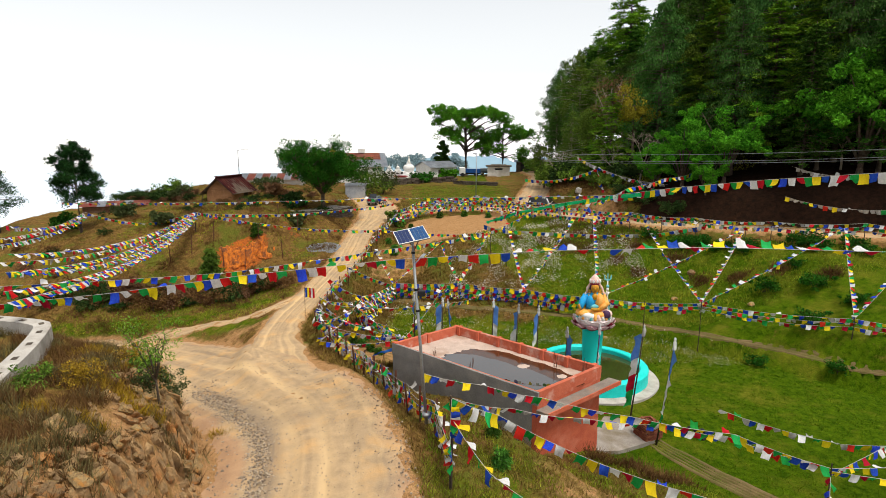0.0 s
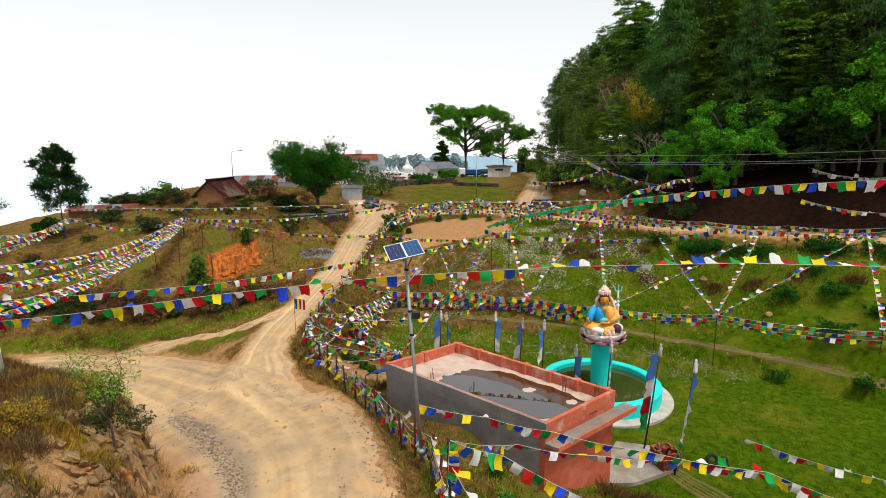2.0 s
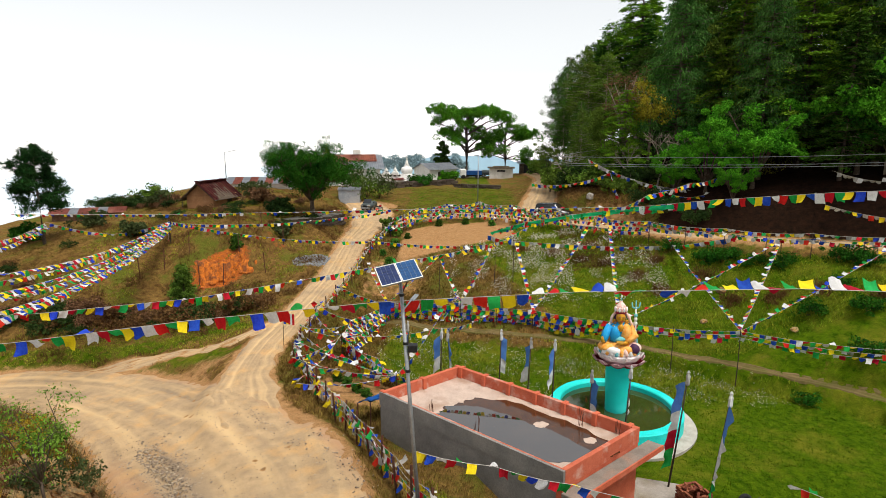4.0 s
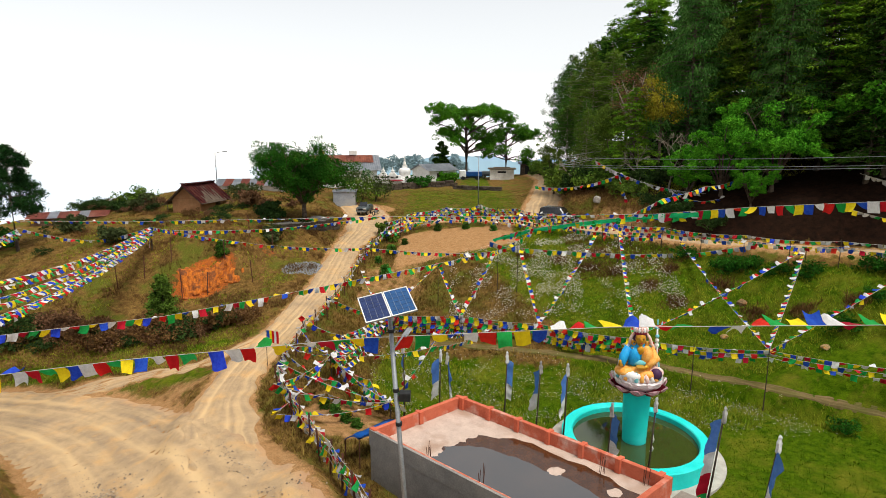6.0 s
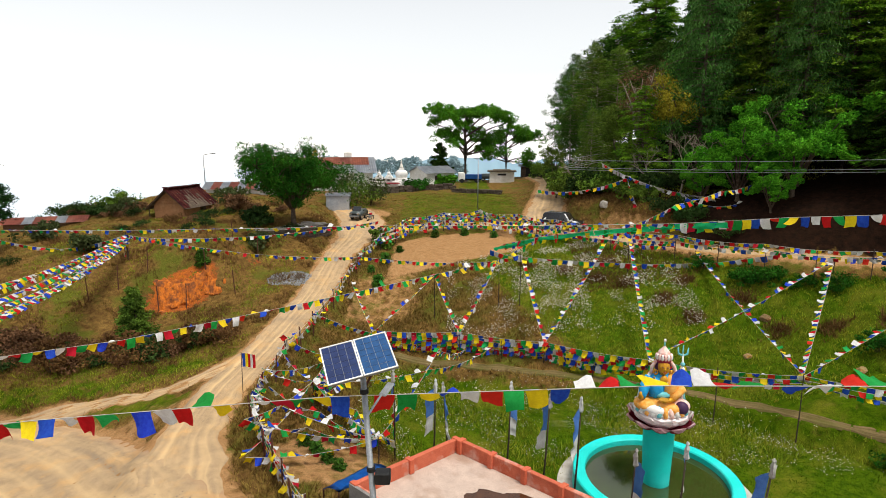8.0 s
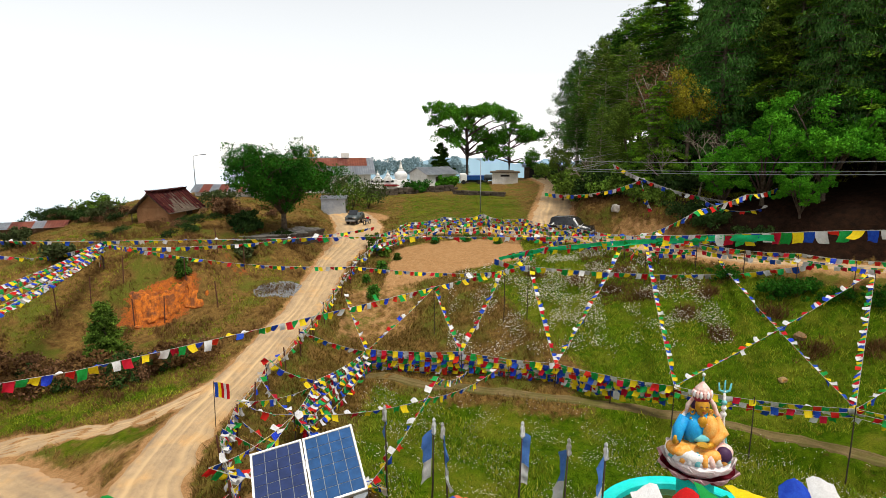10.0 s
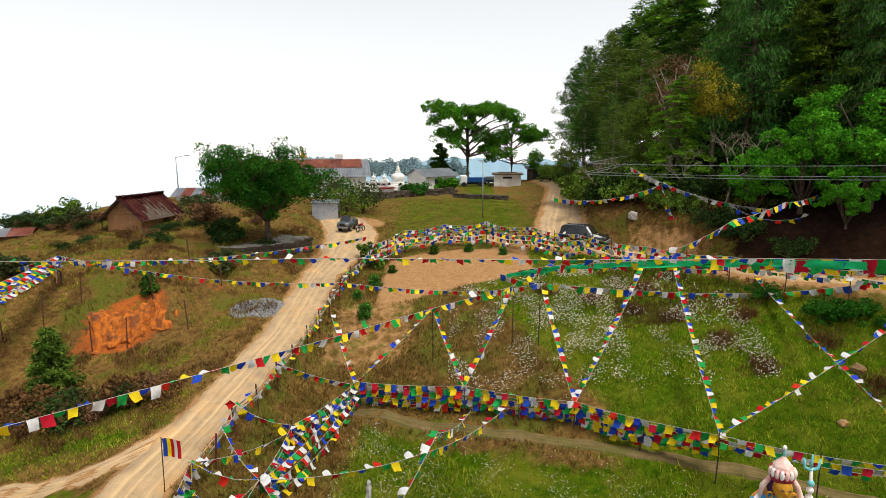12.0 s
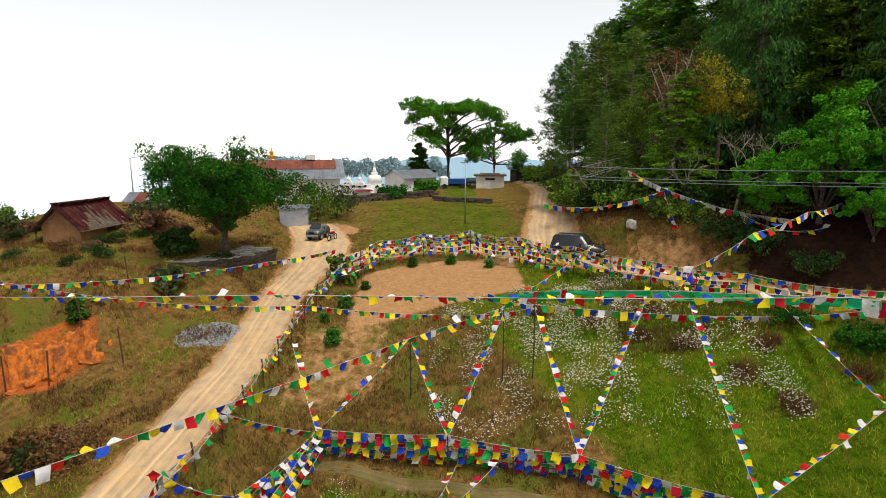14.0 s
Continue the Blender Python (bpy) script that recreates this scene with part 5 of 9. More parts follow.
# cords from the knot on the west slope towards the near bank
for k, (end, s) in enumerate((((-18.2, 24.8, 3.5), 0.8), ((-15.8, 21.7, 3.45), 0.9), ((-17.0, 23.2, 3.1), 1.2), ((-14.2, 19.6, 3.3), 1.0), ((-12.8, 18.0, 3.4), 0.8))):
    flag_string([shifted(KNOT, 0, 0, -0.1 * k), end], 0.23, 0.22, step=0.215, seed=130 + k, sag=s, faded=0.05, wind=0.9, loose=0.35, gaps=0.01)
PINE_KNOT = (-27.2, 43.4, 3.0)
for k, end in enumerate(((-24, 30, 3.2), (-26.3, 34.9, 3.2), (-22.0, 27.5, 3.3))):
    flag_string([shifted(PINE_KNOT, 0, 0, -0.15 * k), end], 0.23, 0.22, seed=140 + k, sag=0.5, faded=0.2)
flag_string([KNOT, (-18.8, 24.0, 3.3)], 0.2, 0.2, seed=300, sag=1.0, loose=0.5, faded=0.15)
flag_string([PINE_KNOT, (-23.5, 44.6, 2.0), KNOT], 0.2, 0.2, seed=145, sag=0.15)
flag_string([KNOT, shifted(KNOT, 0.1, -0.5, -1.3)], 0.2, 0.2, seed=146)
# cords from the near post to the garden
NEAR = (0.24, 15.3, 1.85)
flag_string([NEAR, (1.5, 16.4, 0.85), (3.8, 15.2, 0.25), (6.1, 14.35, -0.1), (9, 13.2, -0.3)], 0.24, 0.28, seed=150, sag=0.05, wind=0.2)
flag_string([(-0.6, 18.3, 1.2), (1.2, 18.3, 0.85), (2.95, 18.0, 0.6), (5.6, 17.95, 0.05), (8.65, 17.9, -0.45), (11.0, 17.05, -1.0)], 0.21, 0.22, seed=151, sag=0.06)
flag_string([NEAR, (2.0, 17.6, 0.45), (4.2, 17.6, 0.15), (6.6, 18.2, -0.3), (8.8, 18.6, -0.9), (11.0, 17.05, -1.0)], 0.21, 0.2, seed=152, sag=0.08, faded=0.1)
flag_string([(0.3, 15.2, 1.3), (1.1, 13.6, 0.9), (2.4, 12.2, 0.75), (4.2, 11.5, 0.8)], 0.24, 0.27, seed=153, sag=0.05)
for k, end in enumerate(((16, 17.5, -0.8), (15.5, 16.0, -0.9), (17, 20.5, -0.9), (9.2, 14.3, -1.2))):
    flag_string([(11.0, 17.05, -1.0 - 0.08 * k), end], 0.2, 0.2, seed=155 + k, sag=0.12)
flag_string([(9.4, 20.4, -0.9), (12.6, 18.9, -1.3), (16, 18.3, -0.8)], 0.2, 0.2, seed=160, sag=0.1, faded=0.3)
# among the trees of the bank
for k, (a, c) in enumerate((((6.8, 54.6, 4.9), (12.4, 50.8, 6.0)), ((12.4, 50.8, 6.0), (13.4, 49.2, 3.4)), ((13.6, 50.0, 4.4), (15.4, 47.2, 3.2)), ((15.0, 48.0, 5.2), (17.6, 45.4, 4.8)), ((23, 41, 6.6), (28, 38.5, 6.4)), ((22.5, 40.5, 4.6), (29, 37, 4.3)), ((11.0, 52.5, 7.0), (16.8, 46.5, 5.0)))):
    flag_string([a, c], 0.24, 0.24, seed=170 + k, sag=0.5, faded=0.75 if k in (4, 5, 6) else 0.1)

# green net along the cord above the field, in tied lengths
net = [Vector(p) for p in ((2.6, 42.2, 2.6), (4.4, 38.92, 3.69), (6.4, 35.34, 4.59), (8.4, 31.75, 5.38), (9.4, 29.9, 5.7))]
shade_net = thing("shade_net", net[0], "bunched green shade net tied along a flag cord", "net")
for a, c in zip(net, net[1:]):
    b = bmesh.new()
    rows = []
    for i in range(15):
        p = a.lerp(c, i / 14.2)
        drop = 0.15 + 0.14 * abs(noise.noise(p * 0.9))
        rows.append([b.verts.new(p - net[0] + Vector((0.10 * noise.noise(p * 2 + Vector((j, 0, 0))) * j, 0.05 * j * noise.noise(p * 3), -drop * j / 3))) for j in range(4)])
    for p, q in zip(rows, rows[1:]):
        for j in range(3):
            b.faces.new((p[j], q[j], q[j + 1], p[j + 1]))
    part("net_length", b, M_NET, shade_net, "", True)


def flag_pole(x, y, top, lean=(0.0, 0.0), length=1.9, seed=0, colour="blue", tail="white"):
    """An upright pole with a long narrow banner and a tuft of white cloth at its tip."""
    rng = random.Random(seed)
    z = height(x, y)
    t = thing("prayer_banner_pole", (x, y, z), "tall pole with a narrow %s and %s prayer banner" % (colour, tail), "flag pole", "banner poles round the tank and pond")
    tip = Vector((lean[0], lean[1], top - z))
    b = bmesh.new()
    tube(b, [(0, 0, -0.2), tip * 0.5 + Vector((0.03, 0, 0)), tip], [0.035, 0.028, 0.018], 7)
    part("pole", b, M_BAMBOO, t, "", True)
    b = bmesh.new()
    lathe(b, [(0.025, -0.42), (0.065, -0.36), (0.05, -0.22), (0.06, -0.12), (0.028, -0.03), (0.045, 0.02), (0.015, 0.08)], 9, wave=lambda a, zz: 0.35 * math.sin(3 * a + seed + 9 * zz))
    bmesh.ops.translate(b, verts=b.verts, vec=tip)
    part("tuft", b, M_FADED if seed % 2 else M_CLOTH["white"], t, "pale cloth tuft")
    out = Vector((math.cos(seed * 1.7), math.sin(seed * 1.7), 0))
    first = M_PALEBLUE if colour == "blue" else M_CLOTH[colour]
    names = [first, M_CLOTH[tail], M_CLOTH["red"] if seed % 2 else M_CLOTH["white"], M_CLOTH["green"]]
    s0 = 0.93
    for i, mt in enumerate(names[:2 + (length > 2.2) * 2]):
        s1 = s0 - (0.24 if i == 0 else 0.16)
        bm = bmesh.new()
        rows = []
        for j in range(7):
            p = tip * (s0 + (s1 - s0) * j / 6)
            row = []
            for q in range(4):
                f = noise.noise(Vector((j * 0.5 + i * 3, q * 0.6, seed * 2.3)))
                row.append(bm.verts.new(p + out * (0.03 + 0.36 * q / 3 * (0.75 + 0.3 * f)) + Vector((-out.y, out.x, 0)) * 0.18 * f * q / 3 - Vector((0, 0, 0.18 * (q / 3) ** 1.5))))
            rows.append(row)
        for p, q in zip(rows, rows[1:]):
            for k in range(3):
                bm.faces.new((p[k], q[k], q[k + 1], p[k + 1]))
        part("banner", bm, mt, t, "", True)
        s0 = s1
    return t


for k, (x, y, top, lean, ln) in enumerate((
        (-1.65, 28.9, 0.85, (0.0, 0.0), 2.6), (-0.35, 28.5, 0.7, (0.12, -0.05), 1.9), (0.2, 28.3, 0.7, (-0.18, -0.1), 1.9), (2.05, 28.2, 0.75, (0.15, 0), 1.9),
        (3.1, 27.4, 0.7, (0.2, 0), 1.9), (4.1, 27.3, 0.7, (0.1, -0.1), 1.9), (4.85, 24.6, 0.62, (0.1, -0.2), 2.0), (6.15, 24.7, 0.65, (0.2, 0), 2.0), (7.35, 23.4, 1.15, (0.25, -0.3), 2.6), (7.9, 21.9, 1.2, (0.25, -0.4), 2.6))):
    flag_pole(x, y, top, lean, ln, k + 1, "blue", "white")

# ---------------------------------------------------------------- posts


def post(x, y, top, material=M_IRON, name="fence_post", label="rusty angle-iron fence post", r=0.028, group="roadside posts", lean=0.0, category="post"):
    z = height(x, y)
    b = bmesh.new()
    if material is M_IRON:
        box(b, (-r, -r, -0.3), (r, -r + 0.012, top), pose(0, 0, 0, 0, lean, 20))
        box(b, (-r, -r + 0.012, -0.3), (-r + 0.012, r, top), pose(0, 0, 0, 0, lean, 20))
    else:
        tube(b, [(0, 0, -0.3), (0.02, 0.0, top * 0.5), (lean * 0.02, 0, top)], [r, r * 0.9, r * 0.7], 6)
    ob = part(name, b, material)
    ob.location = (x, y, z)
    return tagged(ob, label, category, group)


rng = random.Random(3)
for p, q in zip(BEND, BEND[1:]):
    for s in (0.0, 0.5):
        post(p[0] + (q[0] - p[0]) * s, p[1] + (q[1] - p[1]) * s, rng.uniform(1.0, 1.25), lean=rng.uniform(-5, 5))
for p, q in zip(NORTH, NORTH[1:]):
    for s in (0.0, 0.5):
        post(p[0] + (q[0] - p[0]) * s, p[1] + (q[1] - p[1]) * s, rng.uniform(1.05, 1.3), lean=rng.uniform(-5, 5))
for p, q in zip(UPPER, UPPER[1:]):
    for s in (0.0, 0.5):
        post(p[0] + (q[0] - p[0]) * s, p[1] + (q[1] - p[1]) * s, rng.uniform(1.3, 1.6), M_BAMBOO, "bamboo_post", "thin dark bamboo post in the flag fence", 0.025, "bamboo posts")
for p in (C1, V1, V2, V3, V4, V5, (-5.2, 35.0, -0.9), HUB, HUB2, (11.0, 17.05, -0.95), TA, TB, TC, TE, TF, TG, (2.7, 37.4, -1.2), (6.7, 35.6, -1.0), (10.9, 32.7, -0.6)):
    post(p[0], p[1], p[2] - height(p[0], p[1]) + 0.1, M_BAMBOO, "bamboo_post", "thin dark bamboo post holding flag cords", 0.025, "bamboo posts")
post(0.24, 15.3, 1.9 - height(0.24, 15.3), M_BAMBOO, "bamboo_post", "stout post wrapped in prayer flags beside the road", 0.05, "bamboo posts")
flag_string([(0.26, 15.22, 1.85), (0.22, 15.2, 0.9), (0.3, 15.24, 0.0)], 0.16, 0.22, step=0.11, seed=180, loose=0.9, label="string of prayer flags wound down a roadside post")
for x, y in ((-18.9, 42.4), (-17.6, 43.3), (-16.4, 41.9), (-15.0, 42.3), (-14.3, 43.6), (-13.45, 45.9), (-12.2, 46.6), (-12.4, 43.0), (-19.9, 41.2), (-16.9, 40.2)):
    post(x, y, 1.45, group="posts on the clay slope", lean=rng.uniform(-3, 3))
post(KNOT[0], KNOT[1], KNOT[2] - height(KNOT[0], KNOT[1]) + 0.15, M_BAMBOO, "bamboo_post", "thick post at the knot of many flag cords", 0.05, "bamboo posts")

# ---------------------------------------------------------------- houses


def tin_roof(t, corners, sheets, material, name="roof_sheet", ridge=0.03):
    """Corrugated sheets side by side over a four-cornered slope: eave left, eave right, ridge right, ridge left."""
    a, c, d, e = [Vector(p) for p in corners]
    for i in range(sheets):
        bm = bmesh.new()
        n = 9
        lo, hi = [], []
        for j in range(n):
            s = (i + j / (n - 1) * 1.04) / sheets
            up = (d - c).cross(c - a).normalized()
            up = up if up.z > 0 else -up
            lift = up * (ridge * math.sin(j * math.pi) + ridge * 0.5 * (j % 2) + 0.004 * (i % 2))
            lo.append(bm.verts.new(a.lerp(c, s) + lift))
            hi.append(bm.verts.new(e.lerp(d, s) + lift))
        for j in range(n - 1):
            bm.faces.new((lo[j], lo[j + 1], hi[j + 1], hi[j]))
        bmesh.ops.solidify(bm, geom=bm.faces[:], thickness=0.012)
        part(name, bm, material[i % len(material)], t)


def gable_house(name, m, length, width, wall, rise, materials, label, over=0.3, sheets=8, openings=(), wall_label=""):
    """A house along its own x with gables at both ends. openings: side, from, to, sill, head, kind."""
    wm, rm, dm = materials
    t = new(name)
    t.matrix_world = m
    tagged(t, label, "house")
    hw = width / 2
    for s in (-1, 1):
        bm = bmesh.new()
        y0, y1 = (hw - 0.18, hw) if s > 0 else (-hw, -hw + 0.18)
        cuts = sorted([o for o in openings if o[0] == s], key=lambda o: o[1])
        x = -length / 2
        for _, x0, x1, z0, z1, _k in cuts:
            box(bm, (x, y0, -0.6), (x0, y1, wall))
            if z0 > 0:
                box(bm, (x0, y0, -0.6), (x1, y1, z0))
            box(bm, (x0, y0, z1), (x1, y1, wall))
            x = x1
        box(bm, (x, y0, -0.6), (length / 2, y1, wall))
        part("wall", bm, wm, t, wall_label)
        for _, x0, x1, z0, z1, kind in cuts:
            bm = bmesh.new()
            yy = s * (hw - 0.10)
            box(bm, (x0, yy - 0.03, max(z0, -0.1)), (x1, yy + 0.03, z1))
            part(kind, bm, dm, t, "dark wooden " + kind)
    for s in (-1, 1):
        bm = bmesh.new()
        x0, x1 = (length / 2 - 0.18, length / 2) if s > 0 else (-length / 2, -length / 2 + 0.18)
        box(bm, (x0, -hw + 0.18, -0.6), (x1, hw - 0.18, wall))
        lo = [bm.verts.new((x0, q, wall)) for q in (-hw, hw)] + [bm.verts.new((x0, 0, wall + rise))]
        hi = [bm.verts.new((x1, q, wall)) for q in (-hw, hw)] + [bm.verts.new((x1, 0, wall + rise))]
        bm.faces.new(lo)
        bm.faces.new(hi[::-1])
        for i in range(3):
            bm.faces.new((lo[i], hi[i], hi[(i + 1) % 3], lo[(i + 1) % 3]))
        part("gable_wall", bm, wm, t, wall_label)
    drop = rise * over / hw
    for s in (-1, 1):
        tin_roof(t, [(-length / 2 - over, s * (hw + over), wall - drop + 0.04), (length / 2 + over, s * (hw + over), wall - drop + 0.04),
                     (length / 2 + over, 0, wall + rise + 0.04), (-length / 2 - over, 0, wall + rise + 0.04)], sheets, rm)
    return t


def mud_hut():
    """A mud-walled hut under a sagging roof of clay tiles."""
    t = new("mud_hut")
    t.matrix_world = pose(-21.3, 53.6, 2.45, 0, 0, -9)
    tagged(t, "old mud-walled hut with a sagging dark tile roof", "hut")
    w, d, wall, rise = 2.55, 3.7, 1.40, 1.08
    def wall_part(lo, hi):
        bm = bmesh.new()
        box(bm, lo, hi, None, 0.05)
        bmesh.ops.subdivide_edges(bm, edges=bm.edges[:], cuts=3, use_grid_fill=True)
        for v in bm.verts:
            v.co += Vector((noise.noise(v.co * 1.5), noise.noise(v.co * 1.5 + Vector((5, 0, 0))), 0)) * 0.05
        part("wall", bm, M_MUD, t, "cracked brown mud plaster")
    wall_part((-w / 2, 0, -0.7), (w / 2, 0.3, wall))
    wall_part((-w / 2, d - 0.3, -0.7), (w / 2, d, wall))
    wall_part((-w / 2, 0.3, -0.7), (-w / 2 + 0.3, d - 0.3, wall))
    wall_part((w / 2 - 0.3, 0.3, -0.7), (w / 2, d - 0.3, wall))
    rngh = random.Random(2)
    for y in (0.06, d - 0.06 - 0.2):
        bm = bmesh.new()
        lo = [bm.verts.new((q, y, z)) for q, z in ((-w / 2, wall), (w / 2, wall), (0, wall + rise - 0.05))]
        hi = [bm.verts.new((q, y + 0.2, z)) for q, z in ((-w / 2, wall), (w / 2, wall), (0, wall + rise - 0.05))]
        bm.faces.new(lo); bm.faces.new(hi[::-1])
        for i in range(3):
            bm.faces.new((lo[i], hi[i], hi[(i + 1) % 3], lo[(i + 1) % 3]))
        part("gable", bm, M_MUD, t)
    for r in range(7):
        z, half = wall + 0.06 + r * 0.15, (w / 2) * (1 - (0.1 + r * 0.15) / rise)
        n = max(1, int(2 * half / 0.3))
        for i in range(n):
            x = -half + 2 * half * i / n
            bm = bmesh.new()
            box(bm, (x + 0.01, 0.025, z), (x + 2 * half / n - 0.01, 0.07, z + 0.13), None, 0.01)
            part("brick", bm, M_MUD, t)
    tile = bmesh.new()
    box(tile, (-0.19, -0.03, -0.012), (0.19, 0.27, 0.014), None, 0.008)
    me = bpy.data.meshes.new("tile")
    tile.to_mesh(me); tile.free()
    me.materials.append(M_TILE)
    over = 0.38
    slope = math.hypot(w / 2 + over, rise * (w / 2 + over) / (w / 2))
    pitch = math.atan2(rise, w / 2)
    roof = {}
    for s in (-1, 1):
        bm = bmesh.new()
        box(bm, (0, -over, -0.05), (slope, d + over, -0.015))
        ob = part("roof_deck", bm, M_BARK, t)
        ob.matrix_basis = pose(0, 0, wall + rise, 0, 0, 0) @ Matrix.Rotation(0 if s > 0 else math.pi, 4, "Z") @ Matrix.Translation((0, 0 if s > 0 else -d, 0)) @ Matrix.Rotation(pitch, 4, "Y")
        roof[s] = ob
        rows, cols = 8, 12
        for i in range(rows):
            for j in range(cols):
                f = new("roof_tile", me)
                f.parent = ob
                u = 0.02 + (i + 0.5) * slope / rows
                v = -over + (j + 0.5) * (d + 2 * over) / cols
                sagz = -0.10 * math.sin(math.pi * (v + over) / (d + 2 * over)) * (0.4 + 0.6 * i / rows) + rngh.uniform(-0.012, 0.02)
                f.matrix_basis = Matrix.Translation((u, v, 0.02 + sagz + 0.012 * (j % 2))) @ Euler((rngh.uniform(-0.03, 0.03), 0.10, rngh.uniform(-0.05, 0.05) + math.pi / 2)).to_matrix().to_4x4() @ Matrix.Diagonal((1.0, 1.6, 1, 1))
    bm = bmesh.new()
    tube(bm, [(0, -over, wall + rise + 0.04), (0.03, d * 0.35, wall + rise + 0.03), (-0.02, d * 0.7, wall + rise + 0.07), (0, d + over, wall + rise + 0.06)], 0.075, 8)
    part("ridge_tile", bm, M_TILE, t)
    bm = bmesh.new()
    box(bm, (w / 2 - 0.02, 2.1, -0.5), (w / 2 + 0.03, 2.8, 1.15), None, 0.01)
    part("door", bm, M_BARK, t, "dark plank door")
    for x in (-w / 2 - 0.55,):
        for y in (0.2, 1.8, 3.2):
            bm = bmesh.new()
            rod(bm, (x, y, -0.5), (x, y, 1.05), 0.04)
            part("veranda_post", bm, M_BARK, t)
    bm = bmesh.new()
    box(bm, (-0.35, -0.3, -0.02), (0.6, d, 0.02), pose(-w / 2 - 0.4, 0.1, 1.1, 0, -28, 0))
    part("veranda_roof", bm, M_STONE, t)
    return t


mud_hut()
# long brick shed with a low tin roof on the west slope
shed_m = pose(-31.8, 55.0, 1.25, 0, 0, 24)
gable_house("brick_shed", shed_m, 5.2, 2.4, 1.1, 0.3, (surface("old_brickwork", (0.16, 0.085, 0.05), (0.11, 0.06, 0.035), 5, 0.95, 0.5, (0.20, 0.13, 0.08), 20), [M_RUST, M_RUST, M_TIN], M_BARK), "long low brick shed with a rusty tin roof", 0.3, 8)
# small tin-roofed shelter behind the hut
gable_house("shelter", pose(-20.2, 66.5, 2.6, 0, 0, 8), 6.5, 3.0, 1.6, 0.5, (M_OLDWHITE, [M_TIN, M_RUST], M_BARK), "low whitewashed shelter with a patched tin roof", 0.35, 9)


def monastery():
    t = gable_house("monastery_hall", pose(-16.1, 78.9, 2.6, 0, 0, 13), 13.0, 6.5, 2.7, 1.5, (M_WHITE, [M_TIN], M_BARK), "white monastery hall with a rusty and grey tin roof", 0.5, 14,
                    ((-1, -4.5, -3.4, 0.9, 1.9, "window"), (-1, -2.2, -1.1, 0.9, 1.9, "window"), (-1, 0.2, 1.3, 0.9, 1.9, "window"), (-1, 2.6, 3.7, 0.9, 1.9, "window")))
    tin_roof(t, [(-6.9, -1.9, 3.42), (6.2, -1.9, 3.42), (6.2, -0.05, 4.27), (-6.9, -0.05, 4.27)], 12, [M_RUST])
    b = bmesh.new()
    lathe(b, [(0.4, 4.4), (0.45, 4.7), (0.18, 4.8), (0.22, 5.1), (0.08, 5.2), (0.02, 5.6)], 12)
    part("finial", b, M_GOLD, t, "small gilded roof finial")
    b = bmesh.new(); box(b, (3.4, -0.4, 4.3), (4.3, 0.4, 4.85), None, 0.03); part("roof_turret", b, M_OLDWHITE, t)
    b = bmesh.new(); box(b, (6.45, -3.3, -0.3), (6.56, -1.4, 0.75)); part("red_plinth", b, M_CLOTH["red"], t, "red painted plinth")
    return t


monastery()


def chorten(name, m, s, label, group=""):
    """A white stepped shrine with a bell dome and a spire."""
    t = new(name)
    t.matrix_world = m @ Matrix.Diagonal((s, s, s, 1))
    tagged(t, label, "shrine", group)
    for i, (r, z0, z1) in enumerate(((1.5, -0.5, 0.5), (1.25, 0.5, 0.8), (1.05, 0.8, 1.05), (0.9, 1.05, 1.25))):
        b = bmesh.new(); box(b, (-r, -r, z0), (r, r, z1), None, 0.03); part("step", b, M_WHITE, t)
    b = bmesh.new()
    lathe(b, [(0.62, 1.25), (0.78, 1.6), (0.82, 1.9), (0.62, 2.2), (0.35, 2.3)], 24)
    part("dome", b, M_WHITE, t, "", True)
    b = bmesh.new(); box(b, (-0.32, -0.32, 2.28), (0.32, 0.32, 2.55), None, 0.02); part("harmika", b, M_WHITE, t)
    b = bmesh.new()
    lathe(b, [(0.24, 2.55), (0.22, 2.75), (0.18, 2.78), (0.16, 3.0), (0.12, 3.03), (0.10, 3.3), (0.16, 3.34), (0.03, 3.45), (0.02, 3.7)], 14)
    part("spire", b, M_OLDWHITE, t, "", True)
    return t


chorten("stupa", pose(-6.1, 82.0, 3.0, 0, 0, 12), 0.98, "white stupa with a stepped base and pale spire")


def gate_wall():
    t = thing("shrine_wall", (-8.6, 80.3, 2.6), "white two-tier shrine wall with small niches", "wall", turn=8)
    b = bmesh.new(); box(b, (-2.4, -0.2, -0.5), (2.2, 0.3, 1.2), None, 0.03); part("lower_wall", b, M_WHITE, t)
    b = bmesh.new(); box(b, (-2.5, -0.3, 1.2), (2.3, 0.4, 1.32), None, 0.02); part("coping", b, M_WHITE, t)
    b = bmesh.new(); box(b, (-2.4, -0.05, 1.32), (2.2, 0.25, 1.75), None, 0.02); part("upper_wall", b, M_WHITE, t)
    for i in range(7):
        b = bmesh.new(); box(b, (-2.1 + i * 0.6, -0.09, 1.42), (-1.8 + i * 0.6, -0.052, 1.65)); part("niche", b, M_DARK, t, "dark niche")
    b = bmesh.new(); box(b, (0.6, -0.5, 1.05), (2.4, -0.2, 1.12)); part("ledge", b, M_CLOTH["red"], t, "red painted ledge")
    return t


gate_wall()
for x in (-10.0, -8.7, -7.5):
    chorten("small_chorten", pose(x, 80.5, 4.35), 0.3, "small white chorten on the shrine wall", "chortens on the shrine wall")
gable_house("white_house", pose(-2.5, 88.0, 2.85, 0, 0, 38), 4.6, 4.0, 1.9, 0.75, (M_WHITE, [M_TIN], M_BARK), "small whitewashed house with a grey tin roof", 0.35, 6, ((-1, -1.0, -0.2, 0, 1.5, "door"), (-1, 0.8, 1.5, 0.7, 1.4, "window")))


